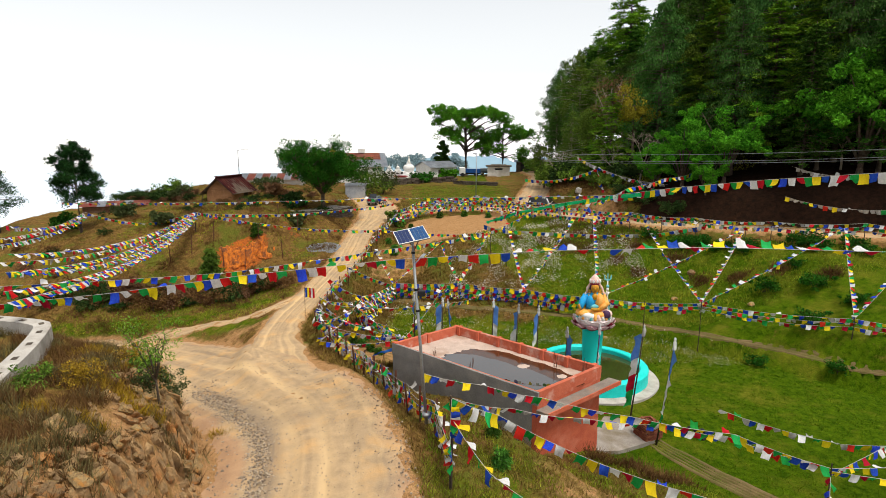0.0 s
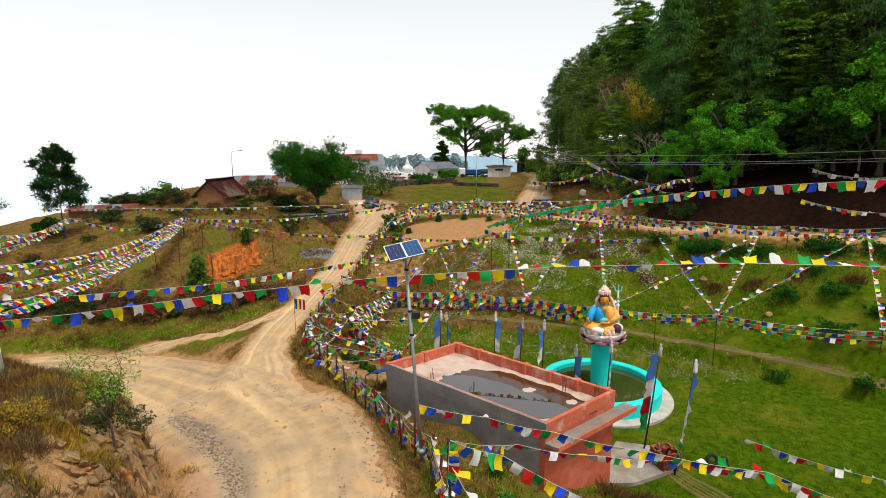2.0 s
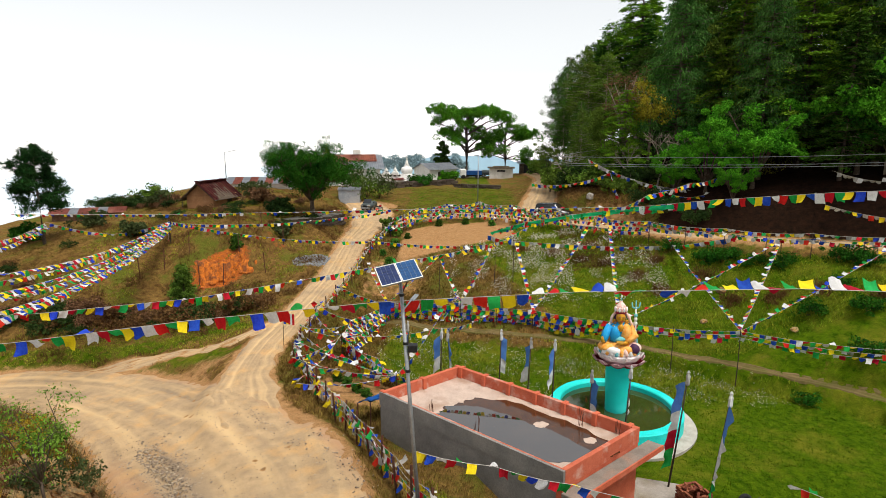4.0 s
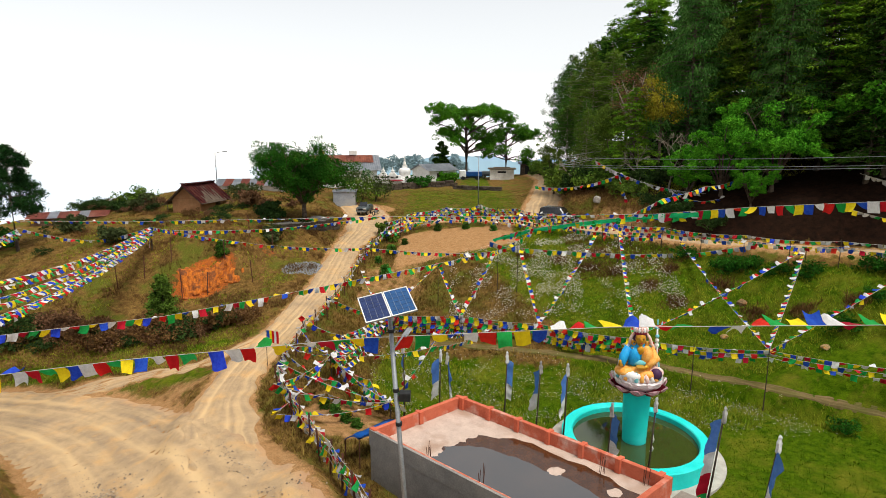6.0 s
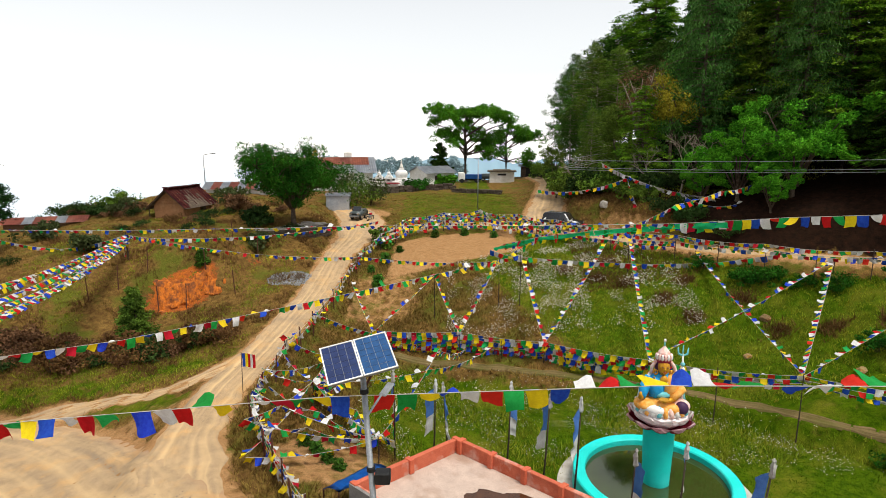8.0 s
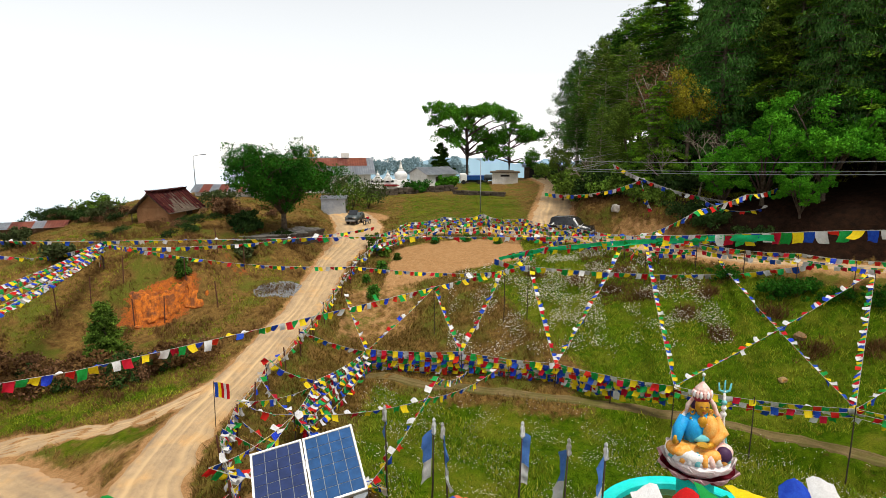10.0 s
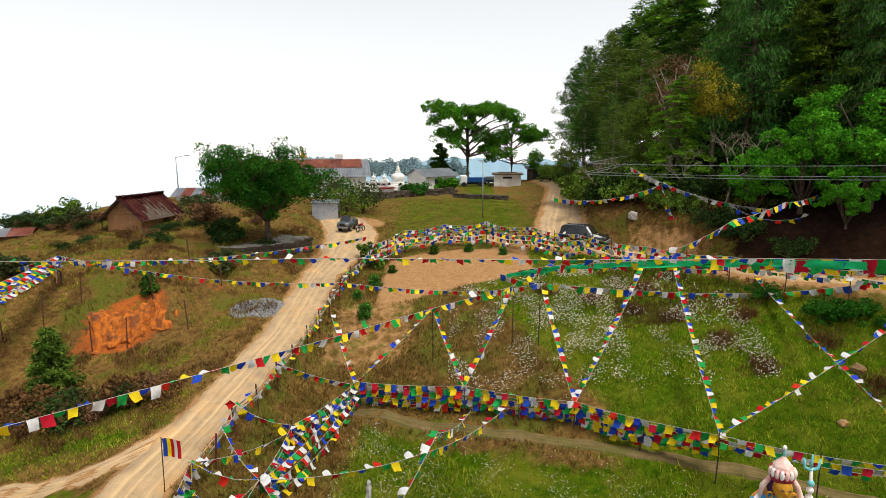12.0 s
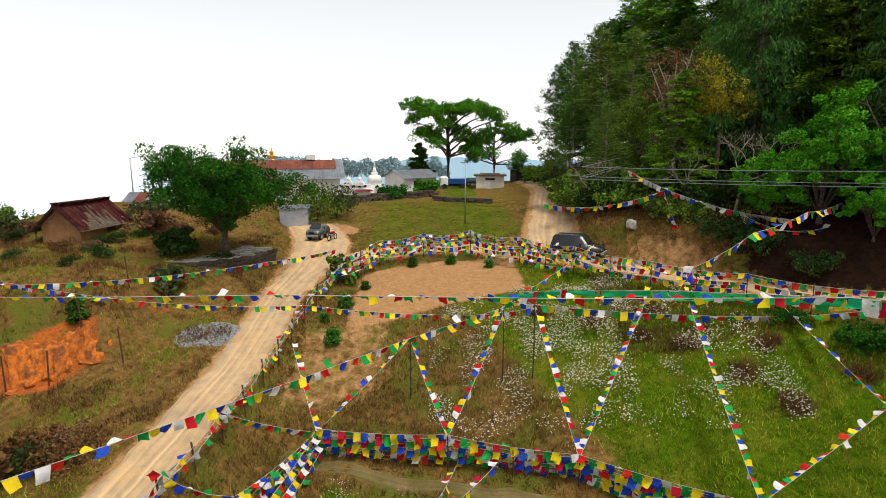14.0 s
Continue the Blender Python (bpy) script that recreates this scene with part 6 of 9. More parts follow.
def kiosk():
    t = thing("white_kiosk", (7.15, 90.5, 3.25), "white flat-roofed kiosk with a dark roof edge", "kiosk", turn=-4)
    for lo, hi in (((-1.7, -1.1, -0.4), (1.7, -0.95, 1.45)), ((-1.7, 0.95, -0.4), (1.7, 1.1, 1.45)), ((-1.7, -0.95, -0.4), (-1.55, 0.95, 1.45)), ((1.55, -0.95, -0.4), (1.7, 0.95, 1.45))):
        b = bmesh.new(); box(b, lo, hi, None, 0.02); part("wall", b, M_OLDWHITE, t)
    b = bmesh.new(); box(b, (-2.0, -1.4, 1.45), (2.0, 1.4, 1.62), None, 0.03); part("roof_slab", b, M_STONE, t)
    b = bmesh.new(); box(b, (-1.2, -0.8, 1.62), (1.2, 0.8, 1.75), None, 0.03); part("roof_kerb", b, M_STONE, t)
    b = bmesh.new(); box(b, (-0.6, -1.13, 0.95), (0.6, -1.102, 1.2)); part("vent", b, M_DARK, t, "dark slatted vent")
    return t


kiosk()
gable_house("wooden_shed", pose(13.2, 98.0, 3.6, 0, 0, -6), 5.0, 3.0, 1.6, 0.3, (M_BARK, [M_TIN], M_DARK), "brown plank shed with a tin roof", 0.4, 6, ((-1, -1.8, 1.6, 0, 1.35, "door"),))
# grey tin store under the bushes by the parked car
gable_house("tin_store", pose(-10.9, 66.4, 1.95, 0, 0, 4), 2.2, 1.8, 1.5, 0.2, (M_TIN, [M_TIN], M_DARK), "small grey tin store among bushes", 0.12, 4)

# stone walls on the ridge, laid stone by stone


def stone_wall(points, tall, seed, name="stone_wall"):
    rngw = random.Random(seed)
    t = thing(name, (points[0][0], points[0][1], height(*points[0])), "low dark dry-stone wall across the meadow", "wall")
    meshes = []
    for k in range(6):
        bm = bmesh.new()
        box(bm, (-0.5, -0.5, -0.5), (0.5, 0.5, 0.5), None, 0.12)
        for v in bm.verts:
            v.co *= rngw.uniform(0.88, 1.1)
        me = bpy.data.meshes.new("stone"); bm.to_mesh(me); bm.free()
        me.materials.append(M_STONE)
        meshes.append(me)
    base = Vector(t.location)
    for (x0, y0), (x1, y1) in zip(points, points[1:]):
        ln = math.hypot(x1 - x0, y1 - y0)
        ang = math.atan2(y1 - y0, x1 - x0)
        for c in range(max(2, int(tall / 0.26))):
            d = rngw.uniform(0, 0.3)
            while d < ln:
                w = rngw.uniform(0.4, 0.85)
                x, y = x0 + (x1 - x0) * d / ln, y0 + (y1 - y0) * d / ln
                f = new("stone", rngw.choice(meshes))
                f.parent = t
                f.matrix_basis = Matrix.Translation(Vector((x, y, height(x, y) + 0.10 + c * 0.25)) - base) @ Matrix.Rotation(ang + rngw.uniform(-0.1, 0.1), 4, "Z") @ Matrix.Diagonal((w, rngw.uniform(0.35, 0.5), rngw.uniform(0.25, 0.31), 1))
                d += w * 0.97
    return t


stone_wall([(-9.2, 76.0), (-6, 78.6), (-2.7, 81.5), (0.4, 82.5)], 0.8, 1)
stone_wall([(0.2, 79.6), (2.6, 78.3), (5.9, 77.0)], 0.7, 2)


def tree_platform():
    t = thing("tree_platform", (-11.8, 52.4, 2.3), "raised resting platform of flat grey stones round a tree", "platform")
    b = bmesh.new()
    out = [(-2.9, -2.3), (-0.5, -2.1), (1.9, -0.4), (2.6, 1.9), (0.6, 2.5), (-2.4, 1.4)]
    prism(b, out, -1.6, 0.0)
    part("core", b, M_STONE, t)
    rngw = random.Random(8)
    for i in range(13):
        for j in range(12):
            x, y = -3.1 + i * 0.47 + 0.2 * (j % 2), -2.4 + j * 0.43
            inside = all((q[0] - p[0]) * (y - p[1]) - (q[1] - p[1]) * (x - p[0]) > 0.05 for p, q in zip(out, out[1:] + out[:1]))
            if not inside:
                continue
            bm = bmesh.new()
            box(bm, (x - 0.22, y - 0.2, 0.0), (x + 0.22, y + 0.2, rngw.uniform(0.04, 0.08)), None, 0.02)
            part("paving_stone", bm, M_FLAG, t)
    for p, q in zip(out, out[1:] + out[:1]):
        ln = math.hypot(q[0] - p[0], q[1] - p[1])
        ang = math.atan2(q[1] - p[1], q[0] - p[0])
        for c in range(4):
            d = rngw.uniform(0, 0.2)
            while d < ln - 0.1:
                w = rngw.uniform(0.35, 0.6)
                bm = bmesh.new()
                box(bm, (0, -0.06, 0.01), (w - 0.03, 0.1, 0.23), None, 0.03)
                ob = part("facing_stone", bm, M_STONE, t)
                ob.matrix_basis = Matrix.Translation((p[0] + (q[0] - p[0]) * d / ln, p[1] + (q[1] - p[1]) * d / ln, -0.93 + c * 0.235)) @ Matrix.Rotation(ang, 4, "Z")
                d += w
    return t


tree_platform()

# ---------------------------------------------------------------- street furniture and cables


def street_pole(x, y, top, arm, label):
    z = height(x, y)
    t = thing("street_lamp", (x, y, z), label, "street lamp")
    b = bmesh.new(); rod(b, (0, 0, -0.3), (0, 0, top), 0.055, 0.04, 10); part("pole", b, M_STEEL, t, "", True)
    b = bmesh.new(); rod(b, (0, 0, top - 0.05), (arm, 0, top + 0.12), 0.03, 0.025, 6); a = part("arm", b, M_STEEL, t)
    b = bmesh.new(); box(b, (arm - 0.05, -0.09, top + 0.07), (arm + 0.4, 0.09, top + 0.16), None, 0.02); part("lamp_head", b, M_STEEL, a)
    return t


street_pole(-25.6, 70.0, 3.75, 0.9, "thin grey street lamp behind the hut")
street_pole(2.75, 66.0, 4.8, -0.35, "thin grey street lamp on the meadow")


def cable(a, c, sag, r=0.02):
    a, c = Vector(a), Vector(c)
    b = bmesh.new()
    tube(b, [a + Vector((7.5, 10.0, 0.6)), a + Vector((3.2, 5.0, 0.25))] + [a.lerp(c, i / 24) - Vector((0, 0, sag * 4 * (i / 24) * (1 - i / 24))) for i in range(25)], r, 5)
    return tagged(part("power_cable", b, M_STEEL), "sagging grey power cable strung before the trees", "cable", "power cables")


for k in range(3):
    cable((8.0, 50.8, 7.25 - 0.14 * k - 0.36 * (k > 0)), (36, 31.4, 8.6 - 0.16 * k - 0.3 * (k > 0)), 0.45, 0.014)

# flag with coloured stripes at the road corner, and a bent white pipe
b = thing("striped_flag", (-7.75, 31.5, height(-7.75, 31.5)), "small striped flag on a thin roadside stick", "flag")
m = bmesh.new(); rod(m, (0, 0, -0.2), (0.02, 0.05, 1.62), 0.014); part("stick", m, M_BAMBOO, b)
for i, col in enumerate(("blue", "yellow", "red", "white", "red")):
    m = bmesh.new()
    rows = []
    for j in range(4):
        x = 0.03 + (i + j / 3) * 0.105
        y = 0.05 + 0.05 * math.sin(x * 9)
        rows.append([m.verts.new((x, y, 1.58 - 0.05 * x)), m.verts.new((x, y + 0.03, 1.30 - 0.07 * x)), m.verts.new((x, y, 1.04 - 0.05 * x))])
    for p, q in zip(rows, rows[1:]):
        for j in range(2):
            m.faces.new((p[j], q[j], q[j + 1], p[j + 1]))
    part("stripe", m, M_CLOTH[col], b, "", True)
m = bmesh.new()
z = height(-7.1, 31.0)
tube(m, [(-7.0, 31.6, z + 0.55), (-6.95, 31.2, z + 0.5), (-7.0, 30.8, z + 0.3), (-7.15, 30.5, z - 0.05)], 0.05, 8)
tagged(part("bent_pipe", m, M_WHITE, None, "", True), "bent white plastic pipe at the road corner", "pipe")

# ---------------------------------------------------------------- vehicles


def car(name, m, paint, label, long=4.3, tall=1.75, wide=1.7, hood=1.05):
    t = new(name)
    t.matrix_world = m @ Matrix.Diagonal((1 / UNIT, 1 / UNIT, 1 / UNIT, 1))
    tagged(t, label, "car")
    h, w = long / 2, wide / 2
    side = [(-h, 0.42), (-h, 0.95), (-h + hood, 1.05), (-h + hood + 0.45, tall - 0.06), (-h + hood + 0.75, tall), (h - 0.25, tall - 0.03), (h - 0.05, 1.05), (h, 0.9), (h, 0.42)]
    bm = bmesh.new()
    lo = [bm.verts.new((x, -w * (0.86 if z > 1.1 else 1), z)) for x, z in side]
    hi = [bm.verts.new((x, w * (0.86 if z > 1.1 else 1), z)) for x, z in side]
    bm.faces.new(lo); bm.faces.new(hi[::-1])
    for i in range(len(side)):
        j = (i + 1) % len(side)
        bm.faces.new((lo[i], hi[i], hi[j], lo[j]))
    bmesh.ops.recalc_face_normals(bm, faces=bm.faces[:])
    bmesh.ops.bevel(bm, geom=bm.edges[:], offset=0.06, segments=2, affect="EDGES")
    part("body", bm, paint, t, "", True)
    x0, x1 = -h + hood + 0.45, h - 0.35
    for s in (-1, 1):
        n = 3
        for i in range(n):
            a, c = x0 + (x1 - x0) * i / n + 0.05, x0 + (x1 - x0) * (i + 1) / n - 0.05
            bm = bmesh.new(); box(bm, (a, s * w * 0.90 - 0.02, 1.12), (c, s * w * 0.90 + 0.02, tall - 0.17), pose(0, 0, 0, s * 3.0, 0, 0), 0.015); part("side_window", bm, M_CARGLASS, t)
    bm = bmesh.new(); box(bm, (-0.02, -w * 0.78, 0), (0.02, w * 0.78, 0.62), pose(-h + hood + 0.04, 0, 1.10, 0, 32, 0), 0.01); part("windscreen", bm, M_CARGLASS, t)
    bm = bmesh.new(); box(bm, (h - 0.17, -w * 0.7, 1.15), (h - 0.10, w * 0.7, tall - 0.2), None, 0.01); part("rear_window", bm, M_CARGLASS, t)
    for x in (-h + 0.75, h - 0.8):
        for s in (-1, 1):
            bm = bmesh.new()
            rod(bm, (x, s * (w - 0.19), 0.34), (x, s * (w + 0.02), 0.34), 0.34, seg=20)
            wheel = part("wheel", bm, M_RUBBER, t)
            bm = bmesh.new(); rod(bm, (x, s * (w + 0.0), 0.34), (x, s * (w + 0.035), 0.34), 0.2, seg=14); part("rim", bm, M_CHROME, wheel)
    for s in (-1, 1):
        bm = bmesh.new(); box(bm, (-h - 0.02, s * w * 0.72 - 0.14, 0.72), (-h + 0.05, s * w * 0.72 + 0.14, 0.92), None, 0.03); part("headlight", bm, M_CHROME, t)
        bm = bmesh.new(); box(bm, (h - 0.04, s * w * 0.82 - 0.08, 0.72), (h + 0.02, s * w * 0.82 + 0.08, 0.98), None, 0.02); part("tail_light", bm, M_CLOTH["red"], t)
        bm = bmesh.new(); box(bm, (x0 + 0.02, s * (w + 0.08) - 0.06, 1.08), (x0 + 0.14, s * (w + 0.08) + 0.06, 1.24), None, 0.02); part("mirror", bm, M_DARK, t)
    for s, x in ((-1, -h - 0.03), (1, h + 0.03)):
        bm = bmesh.new(); box(bm, (x - 0.06, -w * 0.95, 0.40), (x + 0.06, w * 0.95, 0.60), None, 0.03); part("bumper", bm, M_STEEL, t)
    bm = bmesh.new(); box(bm, (-h - 0.035, -w * 0.45, 0.68), (-h + 0.02, w * 0.45, 0.88), None, 0.01); part("grille", bm, M_DARK, t)
    for s in (-1, 1):
        bm = bmesh.new(); rod(bm, (x0 + 0.4, s * w * 0.72, tall + 0.06), (x1 - 0.1, s * w * 0.72, tall + 0.04), 0.02); part("roof_rail", bm, M_STEEL, t)
    return t


car("black_jeep", pose(8.3, 52.0, height(8.3, 52.0) + 0.06, 0, 0, 150), M_CAR, "black off-road car driving on the dirt road", 4.0, 1.75)
car("parked_car", pose(-8.1, 61.3, height(-8.1, 61.3) + 0.05, 0, 0, 78), M_JEEP, "dusty dark grey car parked under bushes", 3.0, 1.25, 1.35, 0.8)
car("far_car", pose(5.6, 93.0, height(5.6, 93.0), 0, 0, 170), M_JEEP, "dark car parked behind the kiosk", 4.0, 1.4)


def truck():
    t = thing("blue_truck", (2.9, 91.5, height(2.9, 91.5)), "blue flatbed truck parked on the ridge", "truck", turn=4)
    t.scale = (1 / UNIT, 1 / UNIT, 1 / UNIT)
    b = bmesh.new(); box(b, (-1.2, -0.95, 0.75), (2.0, 0.95, 1.65), None, 0.04); part("cargo_box", b, M_TRUCK, t)
    b = bmesh.new(); box(b, (-2.6, -0.9, 0.5), (-1.28, 0.9, 2.0), None, 0.15); part("cab", b, M_WHITE, t, "white cab")
    b = bmesh.new(); box(b, (-2.64, -0.75, 1.25), (-2.56, 0.75, 1.8), None, 0.02); part("windscreen", b, M_CARGLASS, t)
    b = bmesh.new(); box(b, (-2.4, -0.45, 0.42), (2.0, 0.45, 0.75)); part("chassis", b, M_DARK, t)
    for x in (-1.9, 1.1):
        for s in (-1, 1):
            b = bmesh.new(); rod(b, (x, s * 0.7, 0.4), (x, s * 0.95, 0.4), 0.4, seg=18); part("wheel", b, M_RUBBER, t)
    return t


truck()


def motorbike():
    t = thing("motorbike", (-7.0, 60.8, height(-7.0, 60.8) + 0.05), "dark motorbike on its stand beside the car", "motorbike", turn=70)
    t.scale = (1 / UNIT, 1 / UNIT, 1 / UNIT)
    for x in (-0.62, 0.62):
        b = bmesh.new()
        pts = [(x + math.cos(a) * 0.27, 0, 0.3 + math.sin(a) * 0.27) for a in np.linspace(0, 2 * math.pi, 17)]
        tube(b, pts, 0.05, 6); part("wheel", b, M_RUBBER, t)
    b = bmesh.new(); box(b, (-0.3, -0.12, 0.3), (0.25, 0.12, 0.65), None, 0.05); part("engine", b, M_STEEL, t)
    b = bmesh.new(); box(b, (-0.15, -0.15, 0.66), (0.35, 0.15, 0.88), None, 0.07); part("fuel_tank", b, M_CLOTH["red"], t, "red fuel tank")
    b = bmesh.new(); box(b, (-0.75, -0.13, 0.7), (-0.15, 0.13, 0.82), None, 0.04); part("seat", b, M_DARK, t)
    b = bmesh.new(); tube(b, [(0.62, 0, 0.3), (0.42, 0, 0.95)], 0.03); tube(b, [(0.38, -0.35, 1.02), (0.42, 0, 0.98), (0.38, 0.35, 1.02)], 0.018); part("handlebar", b, M_STEEL, t)
    return t


motorbike()

# ---------------------------------------------------------------- small things by the tank house
b = thing("brick_pile", (7.75, 22.35, LAWN + 0.19), "loose pile of red bricks on the paving", "bricks")
rng = random.Random(5)
brick = bmesh.new(); box(brick, (-0.082, -0.039, -0.026), (0.082, 0.039, 0.026), None, 0.004)
brick_me = bpy.data.meshes.new("brick"); brick.to_mesh(brick_me); brick.free(); brick_me.materials.append(M_BRICK)
for k in range(11):
    for side in range(4):
        for i in range(4):
            if rng.random() < 0.02 + 0.02 * k:
                continue
            f = new("brick", brick_me)
            f.parent = b
            f.matrix_basis = pose(0, 0, 0, 0, 0, 20 + 90 * side) @ pose((i - 1.5) * 0.17 - 0.04 + 0.08 * (k % 2) + rng.uniform(-0.01, 0.01), -0.34 + rng.uniform(-0.01, 0.01), 0.027 + k * 0.054, 0, 0, rng.uniform(-4, 4))
for k in range(14):
    f = new("brick", brick_me)
    f.parent = b
    f.matrix_basis = pose(rng.uniform(-0.3, 0.3), rng.uniform(-0.3, 0.3), 0.5 + 0.12 * rng.random(), rng.uniform(-30, 30), rng.uniform(-30, 30), rng.uniform(0, 180))
m = bmesh.new()
rows = []
for i in range(9):
    u = i / 8
    p = Vector((-2.55 + 1.1 * u, 24.15 + 1.15 * u, 0))
    rows.append([m.verts.new((p.x - 0.66 * 0.9 * s + 0.04 * noise.noise(Vector((i, j, 0))), p.y + 0.75 * 0.9 * s, -0.45 - 0.35 * s * s + 0.05 * noise.noise(Vector((i * 0.7, j * 0.7, 3))))) for j, s in enumerate(np.linspace(0, 1, 6))])
for p, q in zip(rows, rows[1:]):
    for j in range(5):
        m.faces.new((p[j], q[j], q[j + 1], p[j + 1]))
bmesh.ops.solidify(m, geom=m.faces[:], thickness=0.012)
t = thing("blue_tarpaulin", (0, 0, 0), "blue tarpaulin awning behind the tank house", "awning")
part("sheet", m, M_TARP, t, "", True)
for x, y, zt in ((-2.55, 24.15, -0.45), (-1.45, 25.3, -0.45), (-3.1, 24.8, -0.8), (-2.05, 26.0, -0.8)):
    m = bmesh.new(); rod(m, (x, y, height(x, y) - 0.1), (x, y, zt), 0.02); part("stake", m, M_IRON, t)
for k, (x, y) in enumerate(((9.5, 22.6), (9.85, 22.4))):
    m = bmesh.new()
    pts = [(math.cos(a) * 0.17, math.sin(a) * 0.17, 0) for a in np.linspace(0, 2 * math.pi, 21)]
    tube(m, pts, 0.065, 8)
    ob = part("old_tyre", m, M_RUBBER, None, "", True)
    ob.matrix_world = pose(x, y, height(x, y) + 0.17, 70, 10, 40 * k)
    tagged(ob, "old black tyre leaning in the grass", "tyre", "old tyres")

# white retaining wall with slots on the near bank


def slotted_wall():
    t = thing("slotted_wall", (-10.85, 15.9, 1.74), "pale concrete retaining wall with square slots in its top", "wall")
    pts = resample([(-5.5, 3.3, 0, 0), (-2.9, 2.85, 0, 0), (-2.0, 2.65, 0, 0), (-1.2, 2.35, 0, 0), (-0.72, 1.6, 0, 0), (-0.05, 0.1, 0, 0), (0.5, -1.4, 0, 0), (1.0, -2.7, 0, 0), (1.6, -4.4, 0, 0), (2.1, -6.0, 0, 0)], 0.5)
    bm = bmesh.new()
    rows = []
    for i, p in enumerate(pts):
        a, c = pts[max(i - 1, 0)], pts[min(i + 1, len(pts) - 1)]
        tn = Vector((c[0] - a[0], c[1] - a[1], 0)).normalized()
        nr = Vector((-tn.y, tn.x, 0)) * 0.22
        o = Vector((p[0], p[1], 0))
        rows.append([bm.verts.new(o + nr * 1.3 + Vector((0, 0, -1.6))), bm.verts.new(o + nr + Vector((0, 0, 0.95))), bm.verts.new(o - nr + Vector((0, 0, 0.95))), bm.verts.new(o - nr * 1.3 + Vector((0, 0, -1.6)))])
    for p, q in zip(rows, rows[1:]):
        for j in range(3):
            bm.faces.new((p[j], q[j], q[j + 1], p[j + 1]))
    bmesh.ops.recalc_face_normals(bm, faces=bm.faces[:])
    part("wall_body", bm, M_CONCRETE, t)
    for i in range(1, len(pts) - 1, 2):
        p, c = pts[i], pts[i + 1]
        bm = bmesh.new()
        box(bm, (-0.11, -0.07, 0.952), (0.11, 0.07, 0.958), Matrix.Translation((p[0], p[1], 0)) @ Matrix.Rotation(math.atan2(c[1] - p[1], c[0] - p[0]), 4, "Z"))
        part("slot", bm, M_STONE, t, "dark square slot")
    return t


slotted_wall()

# rocks of the cut bank, and loose stones
rng = random.Random(6)
rock_meshes = []
for k in range(7):
    bm = bmesh.new()
    lump(bm, (0, 0, 0), 1.0, rng, 0.75, 1.3)
    me = bpy.data.meshes.new("rock"); bm.to_mesh(me); bm.free(); me.materials.append(M_ROCK)
    rock_meshes.append(me)


def rock(x, y, r, label="broken yellow-brown rock in the road bank", group="rocks of the bank", sink=0.3):
    ob = new("rock", rng.choice(rock_meshes))
    ob.matrix_world = pose(x, y, height_cache(x, y) + r * (0.6 - sink) * 0.5, rng.uniform(-25, 25), rng.uniform(-25, 25), rng.uniform(0, 360)) @ Matrix.Diagonal((r, r * rng.uniform(0.7, 1.2), r * rng.uniform(0.6, 0.9), 1))
    return tagged(ob, label, "rock", group)


LEFT_EDGE = np.array([(row[1], row[0] - row[3] - 0.25 * max(0.0, row[1] - 15)) for row in LINES["main"] if 4 < row[1] < 21])


def bank_foot(y):
    """Where the cut bank meets the road, as x over y."""
    return np.interp(y, LEFT_EDGE[:, 0], LEFT_EDGE[:, 1])


def slab(k):
    """An angular broken stone."""
    bm = bmesh.new()
    box(bm, (-1, -0.8, -0.55), (1, 0.8, 0.55), None, 0.22)
    off = Vector((k * 7.3, k * 3.1, k))
    for v in bm.verts:
        v.co += Vector((noise.noise(v.co + off), noise.noise(v.co + off * 2), noise.noise(v.co + off * 3))) * 0.5
    me = bpy.data.meshes.new("rock"); bm.to_mesh(me); bm.free(); me.materials.append(M_ROCK)
    return me


slabs = [slab(k) for k in range(6)]
for k in range(150):
    y = rng.uniform(9.0, 18.4)
    u = rng.random() ** 0.8
    x = float(bank_foot(y)) - 0.25 - 1.9 * u
    r = rng.choice((0.05, 0.06, 0.08, 0.10, 0.12, 0.15)) * rng.uniform(0.8, 1.3)
    ob = rock(x, y, r, sink=0.55)
    if k % 5:
        ob.data = rng.choice(slabs)
        ob.matrix_world = pose(x + 0.05, y, height_cache(x, y) + 0.06, rng.uniform(-25, 25), rng.uniform(10, 55), rng.uniform(-40, 40)) @ Matrix.Diagonal((r, r * rng.uniform(0.8, 1.5), r * rng.uniform(0.6, 1.0), 1))


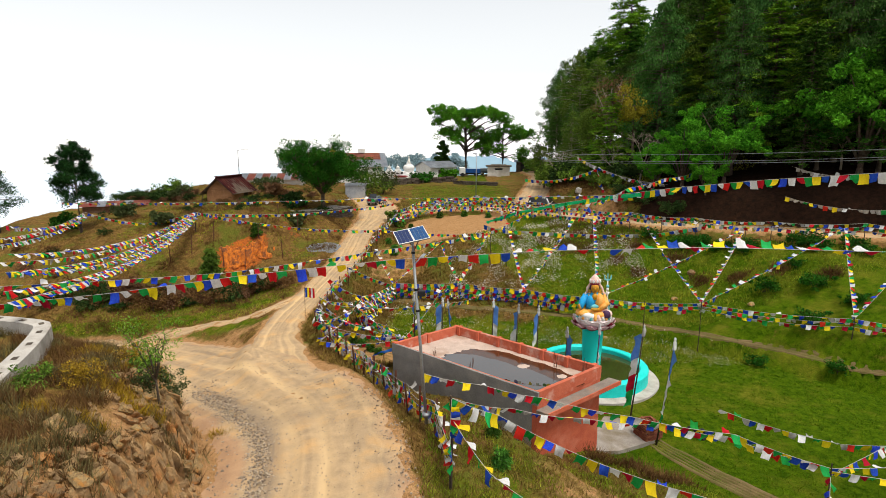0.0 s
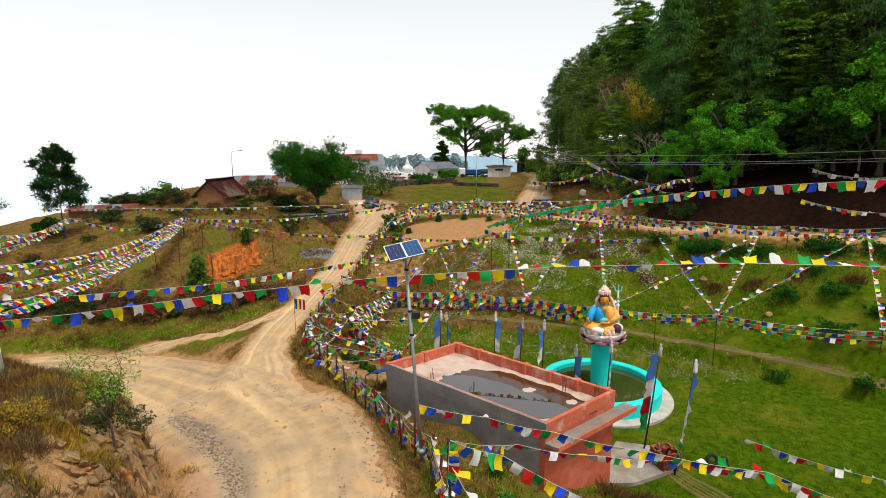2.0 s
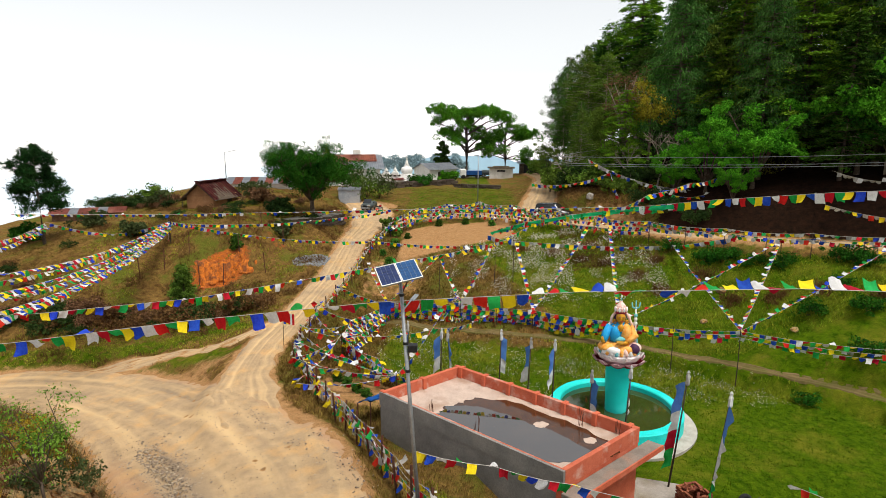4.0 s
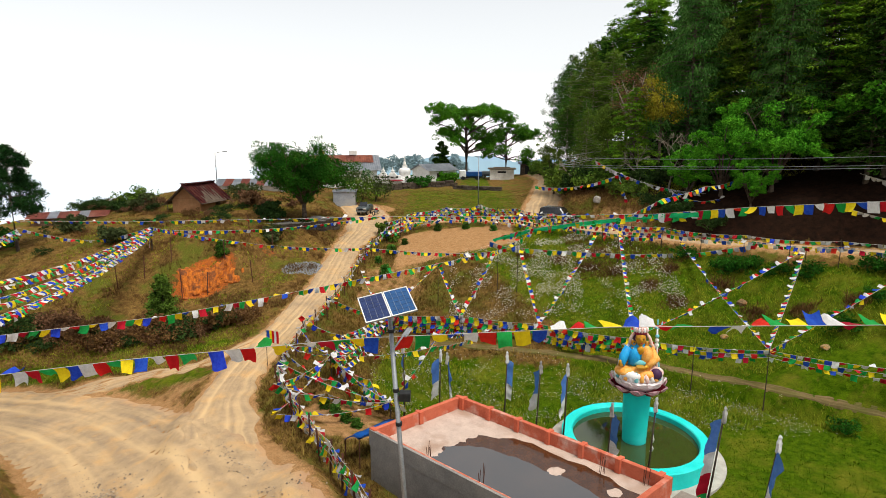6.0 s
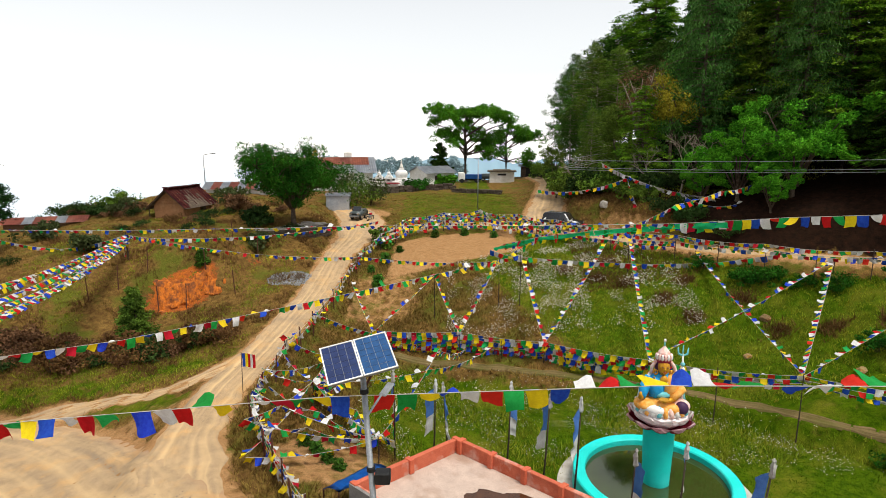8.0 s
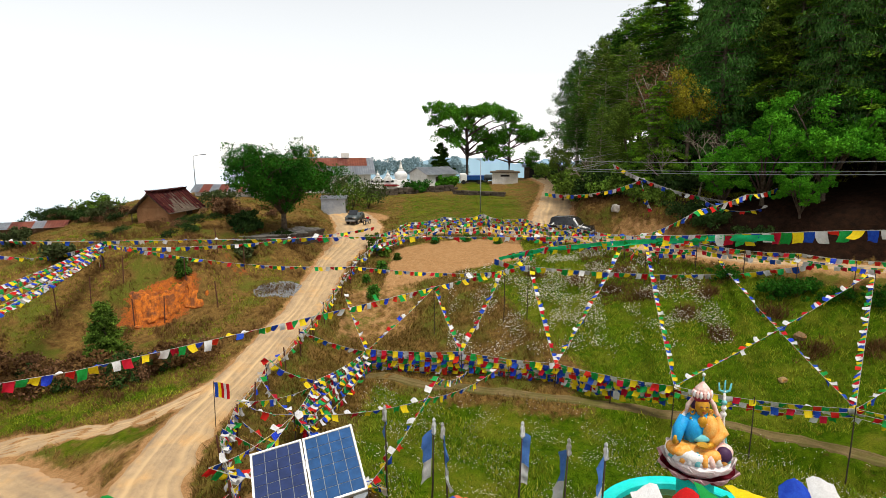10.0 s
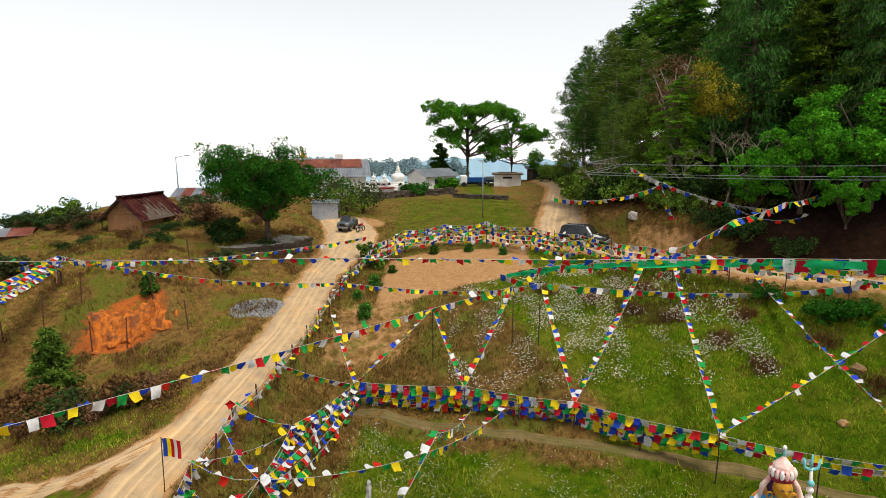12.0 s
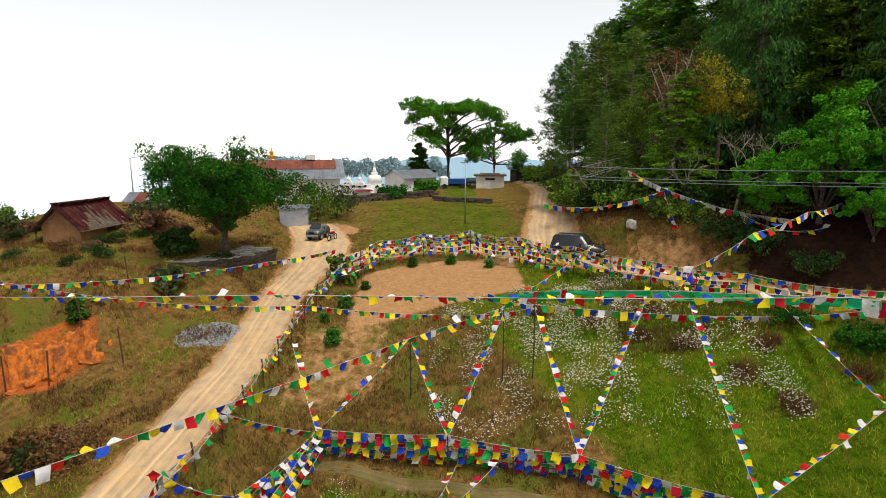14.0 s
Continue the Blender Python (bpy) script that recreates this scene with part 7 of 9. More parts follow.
def rock_face():
    """The broken face of the cut bank: tilted facets parted by dark cracks."""
    rngn = np.random.default_rng(23)
    n = 950
    seeds = np.c_[rngn.uniform(0, 2.5, n), rngn.uniform(7.6, 19.4, n)]
    lift, tilt = rngn.uniform(0.0, 0.16, n) * (rngn.random(n) < 0.8), rngn.normal(size=(n, 2)) * 0.55
    us, vs = np.linspace(0, 2.5, 64), np.linspace(7.6, 19.4, 290)
    u, v = np.meshgrid(us, vs)
    p = np.stack([u.ravel(), v.ravel()], 1)
    warp = np.array([(noise.noise(Vector((a * 3, c * 3, 1))), noise.noise(Vector((a * 3, c * 3, 5)))) for a, c in p]) * 0.12
    q = p + warp
    near, gap = np.zeros(len(p), int), np.zeros(len(p))
    for lo in range(0, len(p), 2000):
        d = np.linalg.norm((q[lo:lo + 2000, None] - seeds[None]) * np.array([1.0, 0.75]), axis=2)
        two = np.partition(d, 1, axis=1)
        near[lo:lo + 2000], gap[lo:lo + 2000] = d.argmin(1), two[:, 1] - two[:, 0]
    rise = lift[near] + ((p - seeds[near]) * tilt[near]).sum(1) - 0.13 * smooth(0.06, 0.0, gap)
    fine = np.array([noise.noise(Vector((a * 9, c * 9, 2))) + 0.6 * noise.noise(Vector((a * 23, c * 23, 2))) for a, c in p]) * 0.03
    soil = np.array([noise.noise(Vector((a * 0.9, c * 0.9, 8))) for a, c in p])
    edge = smooth(0, 0.25, p[:, 0]) * smooth(2.5, 1.7, p[:, 0] + 0.5 * soil) * smooth(7.6, 8.6, p[:, 1]) * smooth(19.4, 18.0, p[:, 1]) * smooth(0.42, 0.15, soil)
    rise = (rise + fine) * edge - 0.12 * (1 - edge)
    x = bank_foot(p[:, 1]) + 0.05 - p[:, 0]
    z = np.array([height_cache(a, c) for a, c in zip(x, p[:, 1])])
    idx = np.arange(len(p)).reshape(u.shape)
    faces = np.stack([idx[:-1, :-1], idx[1:, :-1], idx[1:, 1:], idx[:-1, 1:]], -1).reshape(-1, 4)
    ob = np_mesh("rock_face", np.stack([x + 0.8 * rise, p[:, 1] - 0.25 * rise, z + 0.5 * rise], 1), faces, M_ROCK)
    return tagged(ob, "broken yellow-brown rock face of the road bank", "rock face", kind="structure")


def clay_face():
    """The torn orange face of the slope, cut by gullies."""
    us, vs = np.linspace(-18.4, -13.0, 120), np.linspace(40.6, 44.8, 100)
    u, v = np.meshgrid(us, vs)
    x, y = u.ravel(), v.ravel()
    cut = np.array([noise.noise(Vector((a * 1.1, c * 1.1, 3))) + 0.5 * noise.noise(Vector((a * 3.1, c * 3.1, 3))) for a, c in zip(x, y)])
    gully = np.array([abs(noise.noise(Vector((a * 2.2, c * 1.5, 1)))) + 0.5 * abs(noise.noise(Vector((a * 6, c * 3, 6)))) for a, c in zip(x, y)])
    away = np.hypot((x + 15.55) / 1.75, (y - 42.75 - 0.42 * (x + 15.7)) / 0.78) + 0.75 * cut
    on = smooth(1.05, 0.75, away)
    rise = (0.03 + 0.22 * gully) * on - 0.15 * (1 - on)
    z = np.array([height_cache(a, c) for a, c in zip(x, y)])
    idx = np.arange(len(x)).reshape(u.shape)
    faces = np.stack([idx[:-1, :-1], idx[:-1, 1:], idx[1:, 1:], idx[1:, :-1]], -1).reshape(-1, 4)
    ob = np_mesh("clay_face", np.stack([x, y - 0.8 * rise, z + 0.5 * rise], 1), faces, M_CLAY)
    return tagged(ob, "torn orange clay face in the dry slope", "clay bank", kind="structure")


clay_face()
rock_face()
boulder = rock(11.2, 51.9, 0.5, "large pale boulder on the bank", "", 0.3)
boulder.data = boulder.data.copy()
boulder.data.materials[0] = M_CONCRETE
for x, y, r in ((15.6, 38.0, 0.28), (13.85, 36.0, 0.22), (9.0, 33.4, 0.2), (17.2, 33.5, 0.2)):
    rock(x, y, r, "pale stone lying in the grass", "stones in the field", 0.2)
gv, gf = [], []
cube_v = np.array([(-1, -1, -0.6), (1, -1, -0.6), (1, 1, -0.5), (-1, 1, -0.6), (-0.7, -0.8, 0.6), (0.8, -0.6, 0.5), (0.6, 0.8, 0.6), (-0.8, 0.7, 0.4)], float)
cube_f = np.array([(3, 2, 1, 0), (4, 5, 6, 7), (0, 1, 5, 4), (1, 2, 6, 5), (2, 3, 7, 6), (3, 0, 4, 7)])
main = LINES["main"]
for k in range(6400):
    row = main[int(rng.uniform(18, 60))]
    sd = rng.choice((-1, 1, 1))
    d = (row[3] + rng.gauss(-0.15, 0.35)) * sd
    x, y = row[0] + d, row[1] + rng.uniform(-0.4, 0.4)
    if k < 2000:
        u = rng.random()
        x, y = -4.3 - 1.2 * u - 4.6 * u * u + rng.gauss(0, 0.32), 13.0 + 10.4 * u + rng.gauss(0, 0.4)
    if k >= 3400:
        x, y = row[0] + row[3] * rng.uniform(-0.9, 0.9), row[1] + rng.uniform(-0.5, 0.5)
    s = rng.uniform(0.008, 0.026) * (1.35 if k < 2000 else 1.0 if k < 3400 else 0.6)
    a = rng.uniform(0, 6.28)
    c, q = math.cos(a), math.sin(a)
    v = cube_v * s
    v = np.stack([v[:, 0] * c - v[:, 1] * q + x, v[:, 0] * q + v[:, 1] * c + y, v[:, 2] + height_cache(x, y) + 0.065], 1)
    gf.append(cube_f + 8 * k)
    gv.append(v)
tagged(np_mesh("gravel", np.concatenate(gv), np.concatenate(gf), M_GRAVEL), "loose grey and brown stones along the road", "gravel", kind="stuff")

# grey chippings left of the road
gv, gf = [], []
for k in range(1300):
    a, r = rng.uniform(0, 6.283), math.sqrt(rng.random()) * (1 + 0.3 * math.sin(3 * rng.random()))
    x, y = -9.75 + 1.0 * r * math.cos(a) + 0.35 * r * math.sin(a), 45.2 + 0.95 * r * math.sin(a)
    v = cube_v * rng.uniform(0.02, 0.05)
    gv.append(v + np.array([x, y, height_cache(x, y) + 0.01]))
    gf.append(cube_f + 8 * k)
tagged(np_mesh("chippings", np.concatenate(gv), np.concatenate(gf), surface("grey_chippings", (0.20, 0.205, 0.215), (0.28, 0.285, 0.295), 4, 0.9, 0.4, None, 20, island=0.3)), "patch of grey stone chippings by the road", "gravel", kind="stuff")

# ---------------------------------------------------------------- trees and shrubs


def leaf_cloud(centres, radii, per, size, rngn, droop=0.0, flat=0.8, long=1.6):
    """Many small pointed leaves in clumps round the given centres; arrays of vertices and faces."""
    n = len(centres) * per
    c = np.repeat(np.asarray(centres, float), per, 0)
    r = np.repeat(np.asarray(radii, float), per)
    d = rngn.normal(size=(n, 3))
    d /= np.linalg.norm(d, axis=1)[:, None]
    p = c + d * (r * rngn.uniform(0.35, 1.0, n) ** 0.6)[:, None] * np.array([1, 1, flat])
    a = rngn.normal(size=(n, 3)) + np.array([0, 0, -droop])
    a /= np.linalg.norm(a, axis=1)[:, None]
    b = np.cross(a, rngn.normal(size=(n, 3)))
    b /= np.linalg.norm(b, axis=1)[:, None] + 1e-9
    s = (size * rngn.uniform(0.6, 1.3, n))[:, None]
    v = np.stack([p - a * s * long * 0.5, p + b * s * 0.42, p + a * s * long * 0.5, p - b * s * 0.42], 1).reshape(-1, 3)
    f = np.arange(n * 4).reshape(-1, 4)
    return v, f


def broad_tree(name, seed, tall, spread, leaf, label, bare=0.3, clumps=70, per=46, size=0.2, trunk=0.2, crown_flat=0.75, clump_r=0.9, bark=M_BARK, limbs=7, forks=3, droop=0.3, category="tree", group=""):
    """A tapered trunk, limbs that fork, and a crown of leaf clumps at their ends, with gaps between."""
    rngt, rngn = random.Random(seed), np.random.default_rng(seed)
    t = new(name)
    tagged(t, label, category, group)
    bm = bmesh.new()
    fork = tall * bare
    mid = Vector((rngt.uniform(-0.1, 0.1) * fork, rngt.uniform(-0.1, 0.1) * fork, fork))
    tube(bm, [(0, 0, -0.4), (0, 0, 0.1), mid * 0.55, mid], [trunk * 1.5, trunk * 1.15, trunk * 0.9, trunk * 0.8], 9)
    ends = []
    ch = tall - fork
    for i in range(limbs):
        a = 2 * math.pi * i / limbs + rngt.uniform(-0.3, 0.3)
        reach = spread * rngt.uniform(0.55, 1.0) * (0.35 if i == 0 else 1)
        up = ch * rngt.uniform(0.25, 0.85)
        tip = mid + Vector((math.cos(a) * reach, math.sin(a) * reach, up))
        knee = mid.lerp(tip, 0.5) + Vector((rngt.uniform(-0.2, 0.2), rngt.uniform(-0.2, 0.2), 0.12 * ch))
        tube(bm, [mid - Vector((0, 0, 0.1)), knee, tip], [trunk * 0.55, trunk * 0.32, trunk * 0.1], 6)
        ends.append(tip)
        for j in range(forks):
            s = rngt.uniform(0.35, 0.9)
            p = knee.lerp(tip, s * 2 - 1) if s > 0.5 else mid.lerp(knee, s * 2)
            q = p + Vector((rngt.uniform(-1, 1), rngt.uniform(-1, 1), rngt.uniform(-0.1, 0.8))).normalized() * spread * rngt.uniform(0.25, 0.5)
            tube(bm, [p, p.lerp(q, 0.5) + Vector((0, 0, 0.08 * spread)), q], [trunk * 0.25, trunk * 0.15, trunk * 0.05], 5)
            ends.append(q)
    part("trunk", bm, bark, t, "", True)
    cs, rs = [], []
    for i in range(clumps):
        e = ends[i % len(ends)]
        cs.append((e.x + rngt.gauss(0, clump_r * 0.7), e.y + rngt.gauss(0, clump_r * 0.7), min(tall, e.z + rngt.gauss(0, clump_r * 0.5))))
        rs.append(clump_r * rngt.uniform(0.55, 1.1))
    v, f = leaf_cloud(cs, rs, per, size, rngn, droop, crown_flat)
    np_mesh("crown", v, f, leaf, t)
    return t


def conifer(name, seed, tall, spread, leaf, label, bare=0.15, whorls=22, size=0.34, trunk=0.16, droop=0.35, category="tree", group="", gap=0.1, twigs=10, rounded=False):
    """A straight tapered trunk with whorls of drooping boughs clothed in needle sprays."""
    rngt, rngn = random.Random(seed), np.random.default_rng(seed)
    t = new(name)
    tagged(t, label, category, group)
    bm = bmesh.new()
    tube(bm, [(0, 0, -0.5), (0, 0, 0.2), (rngt.uniform(-0.1, 0.1), 0, tall * 0.5), (0, 0, tall * 0.98)], [trunk * 1.3, trunk, trunk * 0.65, 0.02], 8)
    vs, fs, n = [], [], 0
    for i in range(whorls):
        s = i / (whorls - 1)
        z = tall * (bare + (1 - bare) * s * 0.97)
        r = spread * ((1 - s ** 2.4) ** 0.8 if rounded else (1 - s) ** 0.75) * rngt.uniform(0.72 - 0.12 * rounded, 1.12) + 0.15
        if s < 0.12:
            r *= 0.7
        for j in range(rngt.randint(5, 7)):
            if rngt.random() < gap:
                continue
            a = rngt.uniform(0, 2 * math.pi)
            z = tall * (bare + (1 - bare) * min(0.97, max(0, s + rngt.uniform(-0.6, 0.6) / whorls)) * 0.97)
            rr = r * rngt.uniform(0.7, 1.15)
            tip = Vector((math.cos(a) * rr, math.sin(a) * rr, z + rr * rngt.uniform(-droop, 0.15)))
            rod(bm, (0, 0, z), tip, trunk * 0.16, 0.01, 4, False)
            k = max(4, int(twigs * rr / max(spread, 0.5) * 1.6))
            u = rngn.uniform(0.22, 1.05, k * 3)
            base = np.array([[0, 0, z]]) + u[:, None] * (np.array(tip) - np.array([0, 0, z]))
            base += rngn.normal(size=base.shape) * np.array([0.13, 0.13, 0.10]) * (0.5 + rr * 0.25)
            ahead = np.array([math.cos(a), math.sin(a), -0.25])
            dirs = ahead + rngn.normal(size=base.shape) * 0.6 + np.array([0, 0, -0.35 * droop])
            dirs /= np.linalg.norm(dirs, axis=1)[:, None]
            side = np.cross(dirs, rngn.normal(size=base.shape))
            side /= np.linalg.norm(side, axis=1)[:, None] + 1e-9
            ln = (size * rngn.uniform(0.6, 1.3, len(u)))[:, None]
            quad = np.stack([base - dirs * ln * 0.5, base + side * ln * 0.24, base + dirs * ln * 0.7, base - side * ln * 0.24], 1).reshape(-1, 3)
            vs.append(quad)
            fs.append(np.arange(len(quad)).reshape(-1, 4) + n)
            n += len(quad)
    part("trunk", bm, M_BARK, t, "", True)
    np_mesh("crown", np.concatenate(vs), np.concatenate(fs), leaf, t)
    return t


def bough_tree(name, seed, tall, spread, leaf, label, bare=0.12, boughs=120, tufts=13, per=18, size=0.26, habit="flat", rounded=False, trunk=0.2, bark=M_BARK, group="wood on the hill"):
    """A straight trunk with separate boughs, each a spray of needle tufts: flat shelves, hanging tresses or round tufts."""
    rngt, rngn = random.Random(seed), np.random.default_rng(seed)
    t = new(name)
    tagged(t, label, "tree", group)
    bm = bmesh.new()
    tube(bm, [(0, 0, -0.6), (0, 0, 0.2), (rngt.uniform(-0.15, 0.15), rngt.uniform(-0.15, 0.15), tall * 0.5), (0, 0, tall * 0.99)], [trunk * 1.35, trunk, trunk * 0.65, 0.02], 8)
    vs = []
    for i in range(boughs):
        s = ((i + rngt.random()) / boughs) ** 0.92
        z = tall * (bare + (1 - bare) * s * 0.96)
        form = (1 - s ** 2.6) ** 0.75 if rounded else (1 - s) ** 0.72
        r = spread * form * rngt.uniform(0.55, 1.12) * (0.6 + 0.4 * min(1, s / 0.12)) + 0.22
        a = i * 2.4 + rngt.uniform(-0.5, 0.5)
        out = np.array([math.cos(a), math.sin(a), 0.0])
        side = np.array([-out[1], out[0], 0.0])
        up = {"flat": rngt.uniform(0.0, 0.25), "hang": rngt.uniform(0.15, 0.4), "tuft": rngt.uniform(0.1, 0.45)}[habit]
        drop = {"flat": rngt.uniform(0.15, 0.5), "hang": rngt.uniform(0.25, 0.55), "tuft": rngt.uniform(0.0, 0.3)}[habit]

        def along(u, r=r, z=z, up=up, drop=drop):
            return np.array([0, 0, z]) + np.multiply.outer(u * r, out) + np.multiply.outer(up * u * r - drop * u * u * r, np.array([0, 0, 1.0]))
        tube(bm, [tuple(p) for p in along(np.array([0.0, 0.5, 1.0]))], [trunk * 0.22, trunk * 0.13, 0.012], 4)
        m = max(3, int(tufts * (0.35 + 0.65 * r / spread)))
        u = rngn.uniform(0.22, 1.04, m) ** 0.8
        centre = along(u) + np.multiply.outer(rngn.normal(size=m) * 0.17 * r * np.sin(np.pi * np.clip(u, 0.1, 0.95)), side)
        k = m * per
        c = np.repeat(centre, per, 0)
        soft = {"flat": (0.17, 0.17, 0.045), "hang": (0.17, 0.17, 0.14), "tuft": (0.16, 0.16, 0.15)}[habit]
        c = c + rngn.normal(size=(k, 3)) * np.array(soft) * (0.7 + 0.25 * r)
        d = {"flat": out * 0.8 + np.array([0, 0, -0.22]), "hang": out * 0.35 + np.array([0, 0, -1.1]), "tuft": out * 0.5 + np.array([0, 0, 0.35])}[habit]
        d = d + rngn.normal(size=(k, 3)) * ({"flat": np.array([0.6, 0.6, 0.16]), "hang": np.array([0.55, 0.55, 0.4]), "tuft": np.array([0.7, 0.7, 0.6])}[habit])
        d /= np.linalg.norm(d, axis=1)[:, None]
        w = np.cross(d, rngn.normal(size=(k, 3)) + (np.array([0, 0, 2.0]) if habit == "flat" else 0))
        w /= np.linalg.norm(w, axis=1)[:, None] + 1e-9
        ln = (size * rngn.uniform(0.6, 1.35, k))[:, None]
        slim = 0.17 if habit == "flat" else 0.13
        vs.append(np.stack([c - d * ln * 0.5, c + w * ln * slim, c + d * ln * 0.6, c - w * ln * slim], 1).reshape(-1, 3))
    part("trunk", bm, bark, t, "", True)
    v = np.concatenate(vs)
    np_mesh("crown", v, np.arange(len(v)).reshape(-1, 4), leaf, t)
    return t


def shelf_tree(name, seed, tall, shelves, leaf, label, trunk=0.27, size=0.16, per=90):
    """A tall bare trunk whose limbs end in flat shelves of leaves. shelves: reach along x, along y, height as a share, radius."""
    rngt, rngn = random.Random(seed), np.random.default_rng(seed)
    t = new(name)
    tagged(t, label, "tree")
    bm = bmesh.new()
    tube(bm, [(0, 0, -0.5), (0, 0, 0.15), (0.05, 0, tall * 0.4), (-0.05, 0, tall * 0.66), (0.05, 0, tall * 0.9)], [trunk * 1.5, trunk * 1.05, trunk * 0.85, trunk * 0.62, trunk * 0.2], 9)
    cs, rs = [], []
    for x, y, h, r in shelves:
        end = Vector((x, y, tall * h))
        foot = Vector((0, 0, tall * max(0.36, h - 0.10 - 0.030 * math.hypot(x, y))))
        knee = foot.lerp(end, 0.55) + Vector((0, 0, 0.035 * tall * (1 if h > 0.7 else 0.3)))
        tube(bm, [foot, knee, end], [trunk * 0.42, trunk * 0.26, trunk * 0.1], 6)
        for k in range(5):
            a = 2 * math.pi * k / 5 + rngt.uniform(-0.5, 0.5)
            q = end + Vector((math.cos(a) * r * 0.75, math.sin(a) * r * 0.75, rngt.uniform(-0.15, 0.2)))
            tube(bm, [knee.lerp(end, 0.6), end.lerp(q, 0.4), q], [trunk * 0.16, trunk * 0.1, trunk * 0.04], 4)
        for k in range(int(7 + 7 * r * r)):
            a, d = rngt.uniform(0, 2 * math.pi), r * 1.12 * math.sqrt(rngt.random())
            cs.append((x + math.cos(a) * d, y + math.sin(a) * d, tall * h + 0.45 * (1 - (d / r) ** 2) + rngt.gauss(0, 0.30)))
            rs.append(rngt.uniform(0.35, 0.85))
    part("trunk", bm, M_BARK, t, "", True)
    v, f = leaf_cloud(cs, rs, per, size, rngn, 0.25, 0.7)
    np_mesh("crown", v, f, leaf, t)
    return t


random.seed(7)


def stand(t, x, y, s=1.0, turn=0.0, sink=0.05):
    t.matrix_world = pose(x, y, height(x, y) - sink, 0, 0, turn) @ Matrix.Diagonal((s, s, s, 1))
    return t


def copies(t, x, y, s, turn):
    m = pose(x, y, height(x, y) - 0.1, 0, 0, turn) @ Matrix.Diagonal((s, s, s * random.uniform(0.95, 1.08), 1))
    c = copy_thing(t, Matrix.Identity(4))
    c.matrix_basis = m
    return c


# the spreading tree on the platform
stand(broad_tree("platform_tree", 21, 6.2, 3.55, L_SHADE, "broad dark-green shade tree on a stone platform", 0.24, 300, 190, 0.085, 0.20, 0.85, 0.66, limbs=15, forks=7, droop=0.6), -11.45, 52.4, 1.0, 130, -0.1)
# flat-crowned trees on the ridge
stand(shelf_tree("umbrella_tree", 5, 10.9, [(-4.0, -0.5, 0.94, 1.8), (-1.9, 1.2, 0.91, 1.8), (-2.2, -1.6, 0.84, 1.4), (0.6, -1.2, 0.88, 2.0), (0.4, 2.4, 0.90, 1.9), (3.0, 0.8, 0.94, 2.1), (3.6, -1.8, 0.89, 1.6), (5.4, 0.0, 0.86, 1.5), (6.3, 1.0, 0.80, 0.8), (-4.6, 0.8, 0.78, 0.9),
                                                  (-3.0, -0.4, 0.61, 1.5), (-1.6, -1.8, 0.53, 1.0), (-2.0, 2.0, 0.66, 1.3), (2.4, -0.6, 0.58, 1.1), (3.2, 1.4, 0.50, 1.0), (1.6, 1.8, 0.66, 1.2), (3.7, -0.6, 0.42, 0.7), (0.0, -1.0, 0.74, 1.2)], L_RIDGE, "tall flat-crowned tree with layered boughs on the ridge", 0.40), 2.1, 94.5)
stand(shelf_tree("umbrella_tree", 8, 7.6, [(-3.3, 0.0, 0.60, 1.3), (-1.8, -0.8, 0.76, 1.3), (-1.6, 1.4, 0.84, 1.2), (0.6, 0.0, 0.95, 1.5), (2.6, -0.6, 0.90, 1.6), (4.2, 0.4, 0.82, 1.3), (2.4, 1.4, 0.78, 1.3), (-0.6, -0.9, 0.52, 0.9), (2.8, -0.2, 0.46, 1.0), (3.3, 0.4, 0.33, 0.7), (-3.0, 0.8, 0.46, 0.7)], L_RIDGE, "smaller flat-crowned tree on the ridge", 0.27), 8.2, 96.0)
stand(conifer("weeping_cypress", 9, 6.2, 2.0, L_FIR, "dark drooping cypress behind the white house", 0.02, 18, 0.5, 0.14, -0.5, twigs=12), -1.6, 97, 1.0)
stand(broad_tree("ridge_bush", 10, 1.5, 0.9, L_BRIGHT, "rounded green bush beside the white house", 0.1, 40, 45, 0.2, 0.08, 0.8, 0.6, category="bush"), -0.6, 86.0, 1.0)
for k, (x, y, s) in enumerate(((-4.9, 80.4, 0.8), (-4.1, 80.8, 0.85), (-3.3, 81.2, 0.75))):
    stand(broad_tree("garden_hedge", 30 + k, 1.9, 1.0, L_BROAD, "clipped dark-green hedge bush by the shrine", 0.08, 34, 50, 0.16, 0.07, 0.9, 0.5, category="bush", group="hedge bushes"), x, y, s)
